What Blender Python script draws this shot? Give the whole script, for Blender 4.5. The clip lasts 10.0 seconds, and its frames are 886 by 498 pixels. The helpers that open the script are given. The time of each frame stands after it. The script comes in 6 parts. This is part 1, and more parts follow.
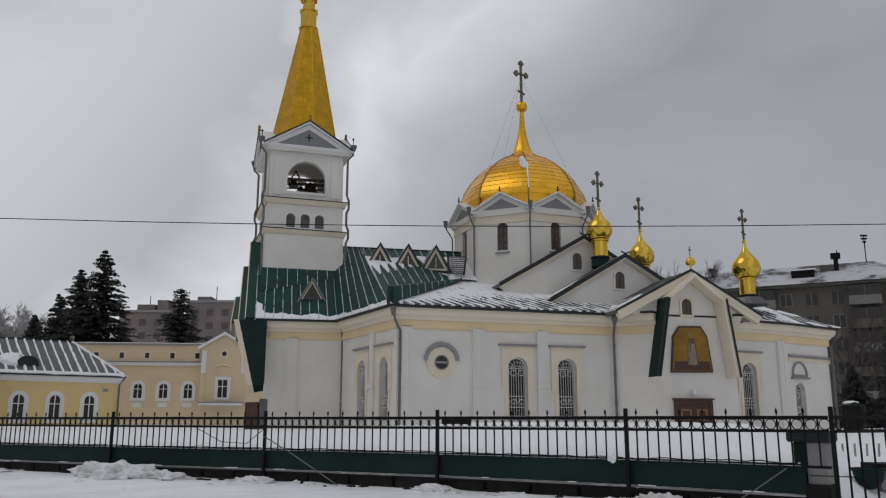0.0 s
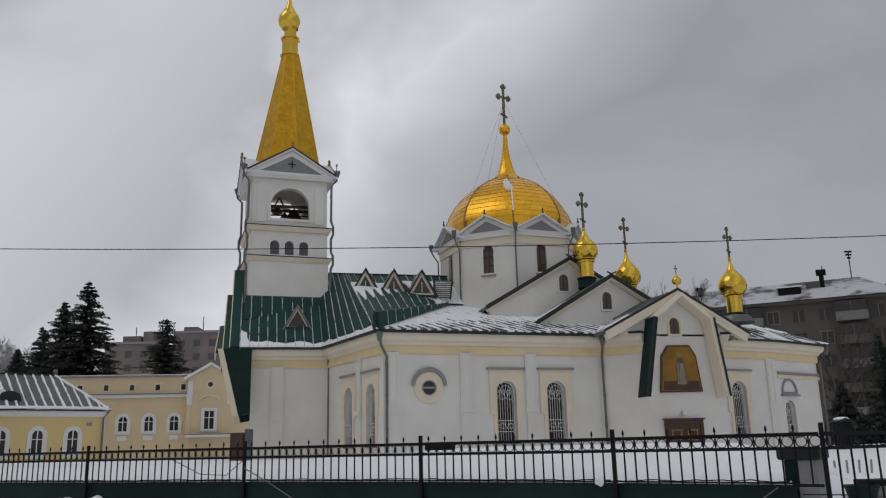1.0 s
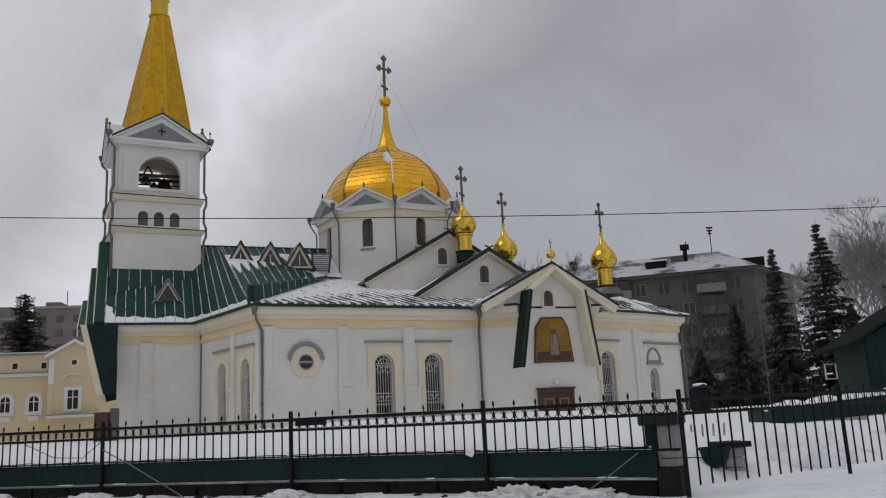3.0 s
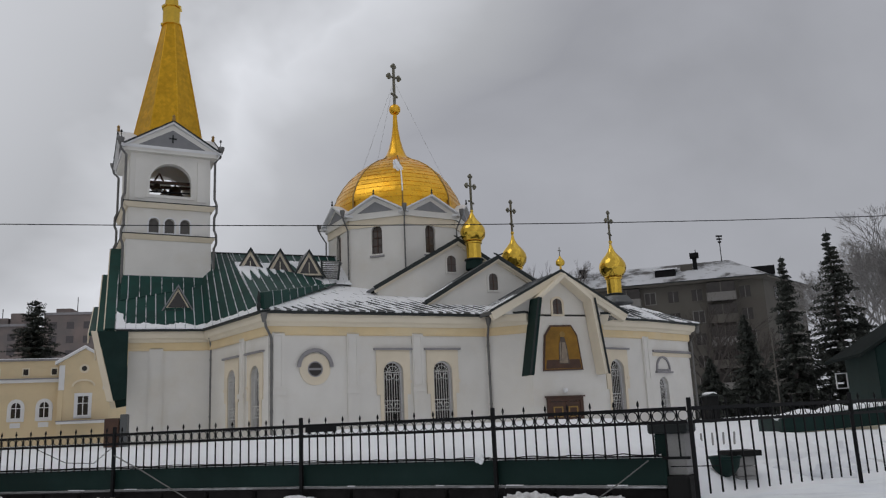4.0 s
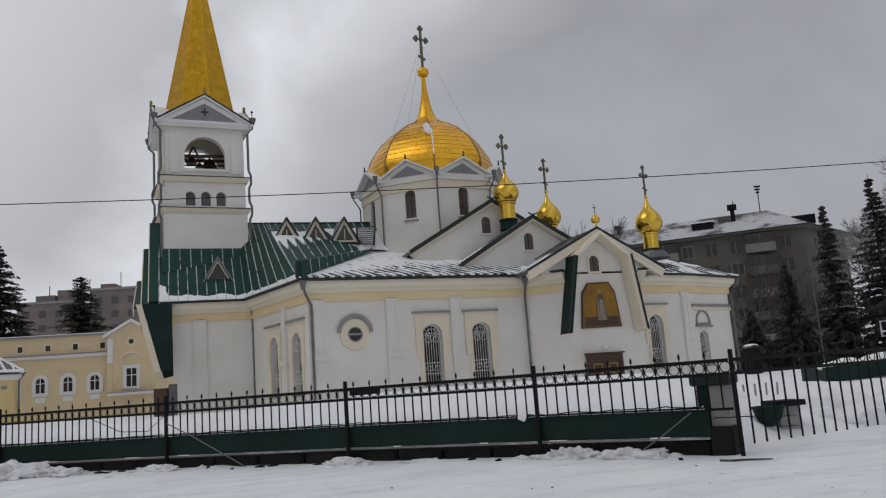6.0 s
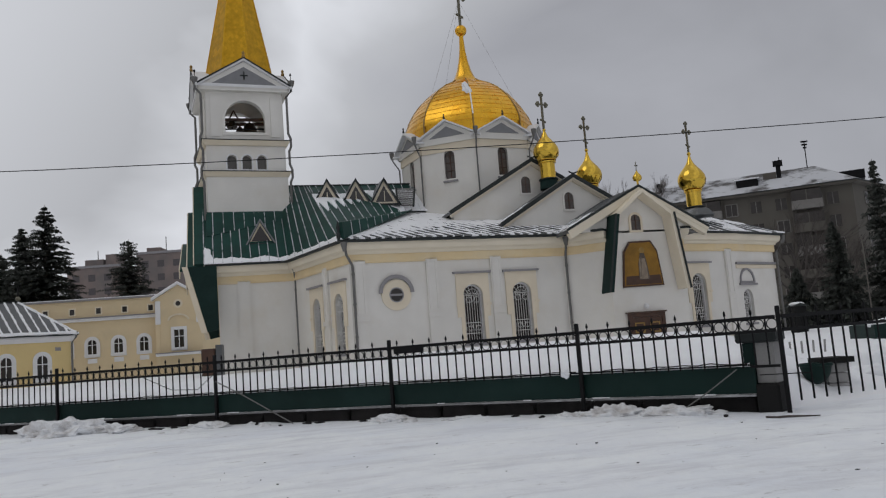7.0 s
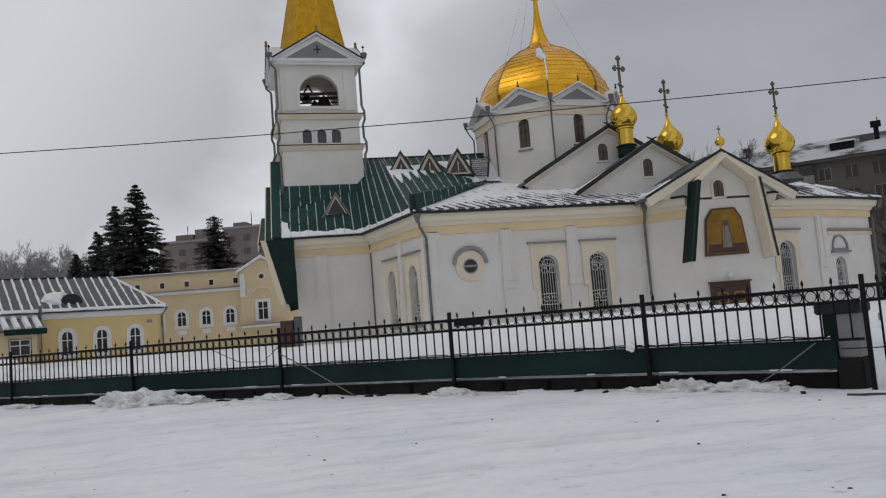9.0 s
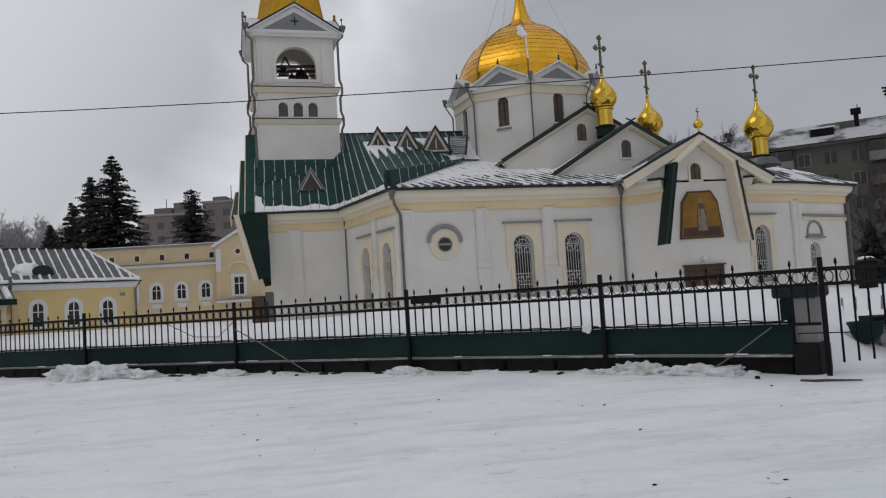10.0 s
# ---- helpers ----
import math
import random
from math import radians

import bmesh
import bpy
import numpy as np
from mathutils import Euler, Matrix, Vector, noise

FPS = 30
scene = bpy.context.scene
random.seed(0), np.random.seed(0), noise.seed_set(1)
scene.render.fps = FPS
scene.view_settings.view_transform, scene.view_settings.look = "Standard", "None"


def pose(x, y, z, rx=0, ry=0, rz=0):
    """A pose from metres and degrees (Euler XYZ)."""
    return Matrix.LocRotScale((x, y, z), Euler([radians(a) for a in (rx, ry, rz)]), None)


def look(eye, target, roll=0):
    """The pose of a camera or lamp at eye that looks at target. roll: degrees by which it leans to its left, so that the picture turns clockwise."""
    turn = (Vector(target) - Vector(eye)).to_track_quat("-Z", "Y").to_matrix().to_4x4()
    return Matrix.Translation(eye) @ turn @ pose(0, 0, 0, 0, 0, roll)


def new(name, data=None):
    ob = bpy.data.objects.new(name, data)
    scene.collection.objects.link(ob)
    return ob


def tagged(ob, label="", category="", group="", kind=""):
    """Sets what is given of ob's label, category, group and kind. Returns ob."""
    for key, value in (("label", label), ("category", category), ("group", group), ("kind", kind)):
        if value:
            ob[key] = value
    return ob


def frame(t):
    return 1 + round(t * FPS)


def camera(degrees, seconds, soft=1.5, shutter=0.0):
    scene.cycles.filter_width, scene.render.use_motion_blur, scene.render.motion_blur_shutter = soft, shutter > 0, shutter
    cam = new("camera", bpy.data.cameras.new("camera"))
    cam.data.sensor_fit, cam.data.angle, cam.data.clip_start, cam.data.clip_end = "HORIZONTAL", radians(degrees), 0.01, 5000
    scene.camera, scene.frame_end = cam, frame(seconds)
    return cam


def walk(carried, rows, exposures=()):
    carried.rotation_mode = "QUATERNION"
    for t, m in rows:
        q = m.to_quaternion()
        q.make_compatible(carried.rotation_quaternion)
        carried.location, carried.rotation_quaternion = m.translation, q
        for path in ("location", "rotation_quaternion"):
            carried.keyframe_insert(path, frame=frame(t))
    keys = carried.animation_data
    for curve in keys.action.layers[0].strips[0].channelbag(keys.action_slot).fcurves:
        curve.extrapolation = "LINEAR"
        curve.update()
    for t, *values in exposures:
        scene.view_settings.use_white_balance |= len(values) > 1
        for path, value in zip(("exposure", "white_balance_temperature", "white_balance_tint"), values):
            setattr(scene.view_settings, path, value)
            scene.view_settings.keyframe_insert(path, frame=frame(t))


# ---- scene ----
cam = camera(57.4, 10.0, soft=1.2)
PATH = [
    (0, (0.306, 0.235, 1.504), (0.291, 2.192, 1.917), 0.05),
    (0.5, (0.345, 0.371, 1.499), (0.263, 2.312, 1.976), -0.49),
    (1, (0.423, 0.476, 1.496), (0.439, 2.419, 1.969), -1.34),
    (1.5, (0.439, 0.505, 1.483), (0.489, 2.460, 1.899), -2.34),
    (2, (0.481, 0.544, 1.484), (0.565, 2.508, 1.855), -2.87),
    (2.5, (0.537, 0.629, 1.493), (0.792, 2.579, 1.858), -3.26),
    (3, (0.550, 0.657, 1.507), (0.856, 2.592, 1.906), -2.84),
    (4.5, (0.517, 0.603, 1.492), (0.779, 2.541, 1.912), -2.59),
    (5, (0.540, 0.627, 1.498), (0.767, 2.577, 1.884), -3.26),
    (5.5, (0.524, 0.587, 1.491), (0.751, 2.540, 1.856), -4.31),
    (7, (0.459, 0.565, 1.458), (0.554, 2.548, 1.703), -4.45),
    (7.5, (0.485, 0.607, 1.451), (0.509, 2.594, 1.677), -5.55),
    (8, (0.647, 0.721, 1.455), (0.555, 2.706, 1.682), -5.62),
    (8.5, (0.713, 0.804, 1.441), (0.615, 2.792, 1.637), -5.87),
    (9, (0.759, 0.909, 1.456), (0.650, 2.897, 1.646), -4.56),
    (9.5, (0.880, 1.100, 1.456), (0.559, 3.063, 1.666), -3.17),
    (10, (1.079, 1.238, 1.419), (1.010, 3.232, 1.554), -3.53),
]
walk(cam, [(t, look(eye, target, roll)) for t, eye, target, roll in PATH], ((0, -0.04), (0.5, -0.08), (1, -0.05), (2, 0), (10, 0)))

# ---- world and light ----
world = bpy.data.worlds.new("overcast_sky")
scene.world = world
world.use_nodes = True
wn, wl = world.node_tree.nodes, world.node_tree.links
bg = wn["Background"]
tc = wn.new("ShaderNodeTexCoord")
mp = wn.new("ShaderNodeMapping")
mp.inputs["Rotation"].default_value = (0.0, 0.6, 0.0)
mp.inputs["Scale"].default_value = (1.0, 1.0, 1.5)
nz = wn.new("ShaderNodeTexNoise")
nz.inputs["Scale"].default_value = 2.4
nz.inputs["Detail"].default_value = 5.0
nz.inputs["Roughness"].default_value = 0.5
nz.inputs["Distortion"].default_value = 0.25
cr = wn.new("ShaderNodeMapRange")  # soft billows over the mean brightness
cr.inputs["From Min"].default_value, cr.inputs["From Max"].default_value = 0.3, 0.7
cr.inputs["To Min"].default_value, cr.inputs["To Max"].default_value = 0.84, 1.14
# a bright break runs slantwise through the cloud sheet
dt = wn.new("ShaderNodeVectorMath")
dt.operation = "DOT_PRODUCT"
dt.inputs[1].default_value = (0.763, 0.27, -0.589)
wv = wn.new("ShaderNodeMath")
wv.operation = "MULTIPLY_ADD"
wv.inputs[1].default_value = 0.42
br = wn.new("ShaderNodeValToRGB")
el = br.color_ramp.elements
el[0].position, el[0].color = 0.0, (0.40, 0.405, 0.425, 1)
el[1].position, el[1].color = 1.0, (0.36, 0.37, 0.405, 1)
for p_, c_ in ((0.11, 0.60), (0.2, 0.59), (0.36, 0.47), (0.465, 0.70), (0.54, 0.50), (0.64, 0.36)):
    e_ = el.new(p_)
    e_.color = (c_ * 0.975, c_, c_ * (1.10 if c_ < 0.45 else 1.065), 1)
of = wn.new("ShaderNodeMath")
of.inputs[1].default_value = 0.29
sx = wn.new("ShaderNodeSeparateXYZ")
gr = wn.new("ShaderNodeMapRange")  # an overcast sky is brighter overhead
gr.inputs["From Min"].default_value = 0.45
gr.inputs["From Max"].default_value = 1.0
gr.inputs["To Min"].default_value = 1.0
gr.inputs["To Max"].default_value = 1.1
mb = wn.new("ShaderNodeMath")
mb.operation = "MULTIPLY"
ml = wn.new("ShaderNodeVectorMath")
ml.operation = "SCALE"
wl.new(tc.outputs["Generated"], mp.inputs["Vector"])
wl.new(mp.outputs["Vector"], nz.inputs["Vector"])
wl.new(nz.outputs["Fac"], cr.inputs["Value"])
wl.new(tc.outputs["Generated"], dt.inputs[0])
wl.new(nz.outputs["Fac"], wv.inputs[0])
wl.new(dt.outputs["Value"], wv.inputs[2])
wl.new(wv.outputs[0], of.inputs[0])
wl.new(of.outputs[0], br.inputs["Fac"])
wl.new(tc.outputs["Generated"], sx.inputs["Vector"])
wl.new(sx.outputs["Z"], gr.inputs["Value"])
wl.new(cr.outputs["Result"], mb.inputs[0])
wl.new(gr.outputs["Result"], mb.inputs[1])
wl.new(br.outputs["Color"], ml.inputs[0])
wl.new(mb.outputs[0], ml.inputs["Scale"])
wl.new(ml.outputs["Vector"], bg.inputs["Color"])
bg.inputs["Strength"].default_value = 1.0
sun = new("sun", bpy.data.lights.new("sun", "SUN"))
sun.data.energy = 0.3
sun.data.angle = radians(35)
sun.data.color = (1.0, 0.98, 0.95)
sun.matrix_world = look((-40, 20, 60), (0, 30, 0))
scene.view_settings.exposure = 0.0


# ---- materials ----
def material(name, base, rough=0.7, metal=0.0, vary=0.12, scale=3.0, bump=0.15, grain=40.0, second=None, amount=0.5, sharp=0.1, per_object=0.0):
    """Two-scale noise over a base colour; second: the colour of stains or wear, amount: how much of it."""
    m = bpy.data.materials.new(name)
    m.use_nodes = True
    n, l = m.node_tree.nodes, m.node_tree.links
    b = n["Principled BSDF"]
    b.inputs["Roughness"].default_value = rough
    b.inputs["Metallic"].default_value = metal
    co = n.new("ShaderNodeTexCoord")
    big = n.new("ShaderNodeTexNoise")
    big.inputs["Scale"].default_value = scale
    big.inputs["Detail"].default_value = 6
    fine = n.new("ShaderNodeTexNoise")
    fine.inputs["Scale"].default_value = grain
    fine.inputs["Detail"].default_value = 4
    geo = n.new("ShaderNodeNewGeometry")
    l.new(geo.outputs["Position"], big.inputs["Vector"])
    l.new(geo.outputs["Position"], fine.inputs["Vector"])
    lo = [max(0.0, c * (1 - vary)) for c in base]
    hi = [min(1.0, c * (1 + vary)) for c in base]
    r = n.new("ShaderNodeValToRGB")
    r.color_ramp.elements[0].position, r.color_ramp.elements[1].position = 0.3, 0.7
    r.color_ramp.elements[0].color, r.color_ramp.elements[1].color = (*lo, 1), (*hi, 1)
    ad = n.new("ShaderNodeMath")
    ad.operation = "MULTIPLY_ADD"
    ad.inputs[1].default_value = 0.35
    l.new(fine.outputs["Fac"], ad.inputs[0])
    sc = n.new("ShaderNodeMath")
    sc.operation = "MULTIPLY"
    sc.inputs[1].default_value = 0.65
    l.new(big.outputs["Fac"], sc.inputs[0])
    l.new(sc.outputs[0], ad.inputs[2])
    l.new(ad.outputs[0], r.inputs["Fac"])
    out = r.outputs["Color"]
    if second:
        s = n.new("ShaderNodeTexNoise")
        s.inputs["Scale"].default_value = scale * 0.6
        s.inputs["Detail"].default_value = 8
        s.inputs["Roughness"].default_value = 0.65
        l.new(geo.outputs["Position"], s.inputs["Vector"])
        k = n.new("ShaderNodeMapRange")
        k.inputs["From Min"].default_value = 0.62 - amount * 0.35
        k.inputs["From Max"].default_value = 0.62 - amount * 0.35 + sharp
        l.new(s.outputs["Fac"], k.inputs["Value"])
        mx = n.new("ShaderNodeMix")
        mx.data_type = "RGBA"
        l.new(k.outputs["Result"], mx.inputs["Factor"])
        l.new(out, mx.inputs["A"])
        mx.inputs["B"].default_value = (*second, 1)
        out = mx.outputs["Result"]
    if per_object:
        oi = n.new("ShaderNodeObjectInfo")
        mr = n.new("ShaderNodeMapRange")
        mr.inputs["To Min"].default_value = 1 - per_object
        mr.inputs["To Max"].default_value = 1 + per_object
        l.new(oi.outputs["Random"], mr.inputs["Value"])
        vm = n.new("ShaderNodeVectorMath")
        vm.operation = "SCALE"
        l.new(out, vm.inputs[0])
        l.new(mr.outputs["Result"], vm.inputs["Scale"])
        out = vm.outputs["Vector"]
    l.new(out, b.inputs["Base Color"])
    rr = n.new("ShaderNodeMapRange")
    rr.inputs["To Min"].default_value = max(0.02, rough - 0.12)
    rr.inputs["To Max"].default_value = min(1.0, rough + 0.12)
    l.new(fine.outputs["Fac"], rr.inputs["Value"])
    l.new(rr.outputs["Result"], b.inputs["Roughness"])
    if bump:
        bp = n.new("ShaderNodeBump")
        bp.inputs["Strength"].default_value = bump
        bp.inputs["Distance"].default_value = 0.02
        l.new(ad.outputs[0], bp.inputs["Height"])
        l.new(bp.outputs["Normal"], b.inputs["Normal"])
    return m


PLASTER = material("white_plaster", (0.72, 0.70, 0.66), 0.85, vary=0.07, scale=0.7, second=(0.66, 0.62, 0.55), amount=0.35, sharp=0.3)
CREAM = material("cream_plaster", (0.725, 0.64, 0.50), 0.85, vary=0.07, scale=1.1, second=(0.73, 0.66, 0.54), amount=0.35, sharp=0.3)
CORNICE = material("pale_cream_cornice", (0.75, 0.675, 0.54), 0.85, vary=0.06, scale=0.8, second=(0.70, 0.64, 0.52), amount=0.35, sharp=0.3)
FRIEZE = material("tan_cream_frieze", (0.73, 0.58, 0.345), 0.85, vary=0.08, scale=1.3, second=(0.73, 0.63, 0.45), amount=0.4, sharp=0.3)
LEDGE = material("grey_ledge_tin", (0.26, 0.25, 0.26), 0.6, vary=0.15)
GREEN_ROOF = material("green_painted_sheet_roof", (0.012, 0.047, 0.039), 0.6, vary=0.22, scale=1.2, second=(0.012, 0.058, 0.047), amount=0.5, bump=0.1)
DARK_GREEN = material("dark_green_paint", (0.004, 0.020, 0.017), 0.66, vary=0.25, scale=1.5, second=(0.009, 0.028, 0.025), amount=0.4, sharp=0.2, bump=0.2)
GREY_ROOF = material("grey_sheet_roof", (0.095, 0.10, 0.102), 0.5, vary=0.25, scale=1.5, second=(0.34, 0.35, 0.37), amount=0.30, sharp=0.2)
SEAM = material("roof_seam_snowy", (0.5, 0.51, 0.54), 0.7, vary=0.2, scale=3, second=(0.03, 0.07, 0.06), amount=0.3, sharp=0.1)
EDGE = material("dark_roof_edge", (0.03, 0.035, 0.035), 0.6, vary=0.2)
PIPE = material("grey_zinc_pipe", (0.15, 0.147, 0.142), 0.5, 0.3, vary=0.15)
GOLD = material("gold_leaf_sheet", (0.84, 0.46, 0.045), 0.30, 1.0, vary=0.10, scale=1.5, bump=0.08, grain=6, second=(0.80, 0.39, 0.025), amount=0.35, sharp=0.2, per_object=0.09)
GOLD_PALE = material("pale_gold_sheet", (0.76, 0.50, 0.075), 0.15, 1.0, vary=0.12, scale=2, bump=0.1, grain=8)
SPIRE_GOLD = material("gold_scale_tiles", (0.66, 0.37, 0.03), 0.36, 1.0, vary=0.15, scale=2, bump=0.0, grain=8)


def vary_islands(m, spread):
    """Each loose piece of a mesh takes its own shade."""
    n, l = m.node_tree.nodes, m.node_tree.links
    b = n["Principled BSDF"]
    old = b.inputs["Base Color"].links[0].from_socket
    geo = n.new("ShaderNodeNewGeometry")
    mr = n.new("ShaderNodeMapRange")
    mr.inputs["To Min"].default_value, mr.inputs["To Max"].default_value = 1 - spread, 1 + spread
    l.new(geo.outputs["Random Per Island"], mr.inputs["Value"])
    vm = n.new("ShaderNodeVectorMath")
    vm.operation = "SCALE"
    l.new(old, vm.inputs[0])
    l.new(mr.outputs["Result"], vm.inputs["Scale"])
    l.new(vm.outputs["Vector"], b.inputs["Base Color"])


vary_islands(SPIRE_GOLD, 0.10)
TYMPANUM = material("grey_painted_board", (0.215, 0.215, 0.225), 0.7, vary=0.1)
DRIP = material("bare_zinc_drip_edge", (0.20, 0.20, 0.205), 0.5, 0.1, vary=0.3, scale=2, second=(0.5, 0.51, 0.53), amount=0.22, sharp=0.1)
PILLAR_GREY = material("grey_pillar_render", (0.27, 0.265, 0.26), 0.85, vary=0.2, scale=3)
CROSS = material("weathered_bronze_cross", (0.17, 0.16, 0.12), 0.45, 0.7, vary=0.3)
IRON = material("black_iron", (0.008, 0.008, 0.009), 0.6, 0.3, vary=0.4, scale=6)
# distance haze is put into this colour: lighter than near glass
FAR_WINDOW = material("hazy_far_window", (0.085, 0.075, 0.078), 0.5, vary=0.2)
LOUVRE = material("grey_louvre", (0.13, 0.122, 0.115), 0.7, vary=0.2)
GRILLE = material("white_painted_iron", (0.60, 0.59, 0.57), 0.6, vary=0.15)
GLASS = material("dark_window_glass", (0.034, 0.029, 0.027), 0.14, vary=0.4, scale=1.5, bump=0.05)
WOOD = material("brown_varnished_wood", (0.062, 0.026, 0.013), 0.45, vary=0.3, scale=4)
GILT = material("gilt_ornament", (0.30, 0.19, 0.06), 0.4, 0.6, vary=0.2)
# a lighter, browner pane than the dark glass
BROWN_PANE = material("grey_brown_pane", (0.085, 0.07, 0.062), 0.25, vary=0.3, scale=3, bump=0.05)
ICON_GROUND = material("ochre_mosaic", (0.27, 0.14, 0.017), 0.5, 0.35, vary=0.35, scale=2.0, grain=30)
ICON_DARK = material("dark_mosaic", (0.085, 0.065, 0.05), 0.6, vary=0.5, scale=4)
ICON_LIGHT = material("pale_mosaic", (0.25, 0.20, 0.15), 0.6, vary=0.4, scale=4)
BELL = material("dark_bell_bronze", (0.06, 0.045, 0.03), 0.4, 0.8, vary=0.3)
SNOW = material("snow", (0.89, 0.90, 0.925), 0.6, vary=0.04, scale=1.2, bump=0.5, grain=9)
ROAD_SNOW = material("trodden_snow", (0.91, 0.935, 0.985), 0.6, vary=0.07, scale=0.9, second=(0.80, 0.84, 0.91), amount=0.4, sharp=0.3, bump=1.0, grain=7)
ROAD_SNOW.node_tree.nodes["Bump"].inputs["Distance"].default_value = 0.06


def add_tracks_and_shade(m):
    """Old wheel tracks, grit and painted relief shade: noise drawn out along the forecourt."""
    n, l = m.node_tree.nodes, m.node_tree.links
    b = n["Principled BSDF"]
    old = b.inputs["Base Color"].links[0].from_socket
    geo = n.new("ShaderNodeNewGeometry")
    mp_ = n.new("ShaderNodeMapping")
    mp_.inputs["Rotation"].default_value = (0, 0, radians(14))
    mp_.inputs["Scale"].default_value = (0.5, 2.2, 1)
    l.new(geo.outputs["Position"], mp_.inputs["Vector"])
    tr = n.new("ShaderNodeTexNoise")
    tr.inputs["Scale"].default_value = 1.3
    tr.inputs["Detail"].default_value = 9
    tr.inputs["Roughness"].default_value = 0.72
    l.new(mp_.outputs["Vector"], tr.inputs["Vector"])
    k = n.new("ShaderNodeMapRange")
    k.inputs["From Min"].default_value, k.inputs["From Max"].default_value = 0.49, 0.68
    k.inputs["To Max"].default_value = 0.75
    l.new(tr.outputs["Fac"], k.inputs["Value"])
    mx = n.new("ShaderNodeMix")
    mx.data_type = "RGBA"
    l.new(k.outputs["Result"], mx.inputs["Factor"])
    l.new(old, mx.inputs["A"])
    # track grey, which also holds the shade of dents in the snow
    mx.inputs["B"].default_value = (0.68, 0.69, 0.73, 1)
    gr_ = n.new("ShaderNodeTexNoise")
    gr_.inputs["Scale"].default_value = 3.2
    gr_.inputs["Detail"].default_value = 7
    gr_.inputs["Roughness"].default_value = 0.75
    mg = n.new("ShaderNodeMapping")
    mg.inputs["Scale"].default_value = (0.9, 2.2, 1)
    l.new(geo.outputs["Position"], mg.inputs["Vector"])
    l.new(mg.outputs["Vector"], gr_.inputs["Vector"])
    k2 = n.new("ShaderNodeMapRange")
    k2.inputs["From Min"].default_value, k2.inputs["From Max"].default_value = 0.605, 0.70
    k2.inputs["To Max"].default_value = 0.7
    l.new(gr_.outputs["Fac"], k2.inputs["Value"])
    m2 = n.new("ShaderNodeMix")
    m2.data_type = "RGBA"
    l.new(k2.outputs["Result"], m2.inputs["Factor"])
    l.new(mx.outputs["Result"], m2.inputs["A"])
    m2.inputs["B"].default_value = (0.33, 0.32, 0.32, 1)
    l.new(m2.outputs["Result"], b.inputs["Base Color"])


add_tracks_and_shade(ROAD_SNOW)
DIRTY_SNOW = material("dirty_piled_snow", (0.76, 0.77, 0.79), 0.7, vary=0.14, scale=5, second=(0.40, 0.37, 0.35), amount=0.42, sharp=0.25, bump=0.8, grain=25)
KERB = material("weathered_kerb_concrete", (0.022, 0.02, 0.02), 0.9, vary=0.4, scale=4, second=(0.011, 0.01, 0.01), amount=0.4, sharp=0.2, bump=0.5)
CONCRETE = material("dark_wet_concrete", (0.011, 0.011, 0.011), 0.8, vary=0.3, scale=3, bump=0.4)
YELLOW = material("yellow_plaster", (0.72, 0.56, 0.27), 0.85, vary=0.06, scale=0.7, second=(0.62, 0.48, 0.22), amount=0.3, sharp=0.3)
PALE_YELLOW = material("pale_yellow_plaster", (0.69, 0.56, 0.36), 0.85, vary=0.06, scale=0.6, second=(0.58, 0.49, 0.32), amount=0.3, sharp=0.3)
OLIVE_YELLOW = material("muted_yellow_plaster", (0.42, 0.36, 0.165), 0.85, vary=0.05, scale=0.8, second=(0.45, 0.39, 0.2), amount=0.3, sharp=0.3)
WHITE_TRIM = material("white_trim", (0.74, 0.74, 0.75), 0.7, vary=0.05)
PANEL_GREY = material("grey_brown_rendered_block", (0.108, 0.10, 0.086), 0.9, vary=0.15, scale=0.4, second=(0.105, 0.092, 0.082), amount=0.4, sharp=0.2)
# brick paled and greyed to carry the distance haze
FAR_BRICK = material("far_hazed_brick", (0.225, 0.18, 0.165), 0.9, vary=0.2, scale=0.3, second=(0.17, 0.15, 0.145), amount=0.5, sharp=0.2)
NEEDLES = material("spruce_needles", (0.060, 0.066, 0.058), 0.85, vary=0.5, scale=1.2, bump=0)
BARK = material("bark", (0.07, 0.06, 0.055), 0.9, vary=0.3)
# lighter than the near twigs: haze is painted in as pale grey
FAR_TWIG = material("far_hazed_twigs", (0.33, 0.32, 0.315), 0.9, vary=0.15, bump=0)
FLAT_TRIM = material("dull_grey_trim", (0.20, 0.19, 0.18), 0.8, vary=0.15)
HOUSE_ROOF = material("dark_grey_sheet", (0.10, 0.105, 0.11), 0.55, vary=0.2, scale=1.2)
SOFFIT = material("dark_bare_boards", (0.014, 0.018, 0.017), 0.95, vary=0.3, scale=3)
SOFFIT.node_tree.nodes["Principled BSDF"].inputs["Specular IOR Level"].default_value = 0.05
BIRCH = material("pale_birch_twigs", (0.25, 0.24, 0.235), 0.9, vary=0.25, bump=0)
TWIG = material("bare_twigs", (0.14, 0.125, 0.12), 0.9, vary=0.2, bump=0)

for m in (DARK_GREEN, GREEN_ROOF, IRON, CONCRETE, KERB, NEEDLES, EDGE):
    m.node_tree.nodes["Principled BSDF"].inputs["Specular IOR Level"].default_value = 0.22


# ---- building blocks ----
def part(name, bm, mat, parent=None, label="", smooth=False, m=None):
    me = bpy.data.meshes.new(name)
    bmesh.ops.recalc_face_normals(bm, faces=bm.faces)
    bm.to_mesh(me)
    bm.free()
    me.materials.append(mat)
    if smooth:
        me.polygons.foreach_set("use_smooth", [True] * len(me.polygons))
        me.set_sharp_from_angle(angle=radians(40))
    ob = new(name, me)
    if parent:
        ob.parent = parent
    if m:
        ob.matrix_basis = m
    return tagged(ob, label)


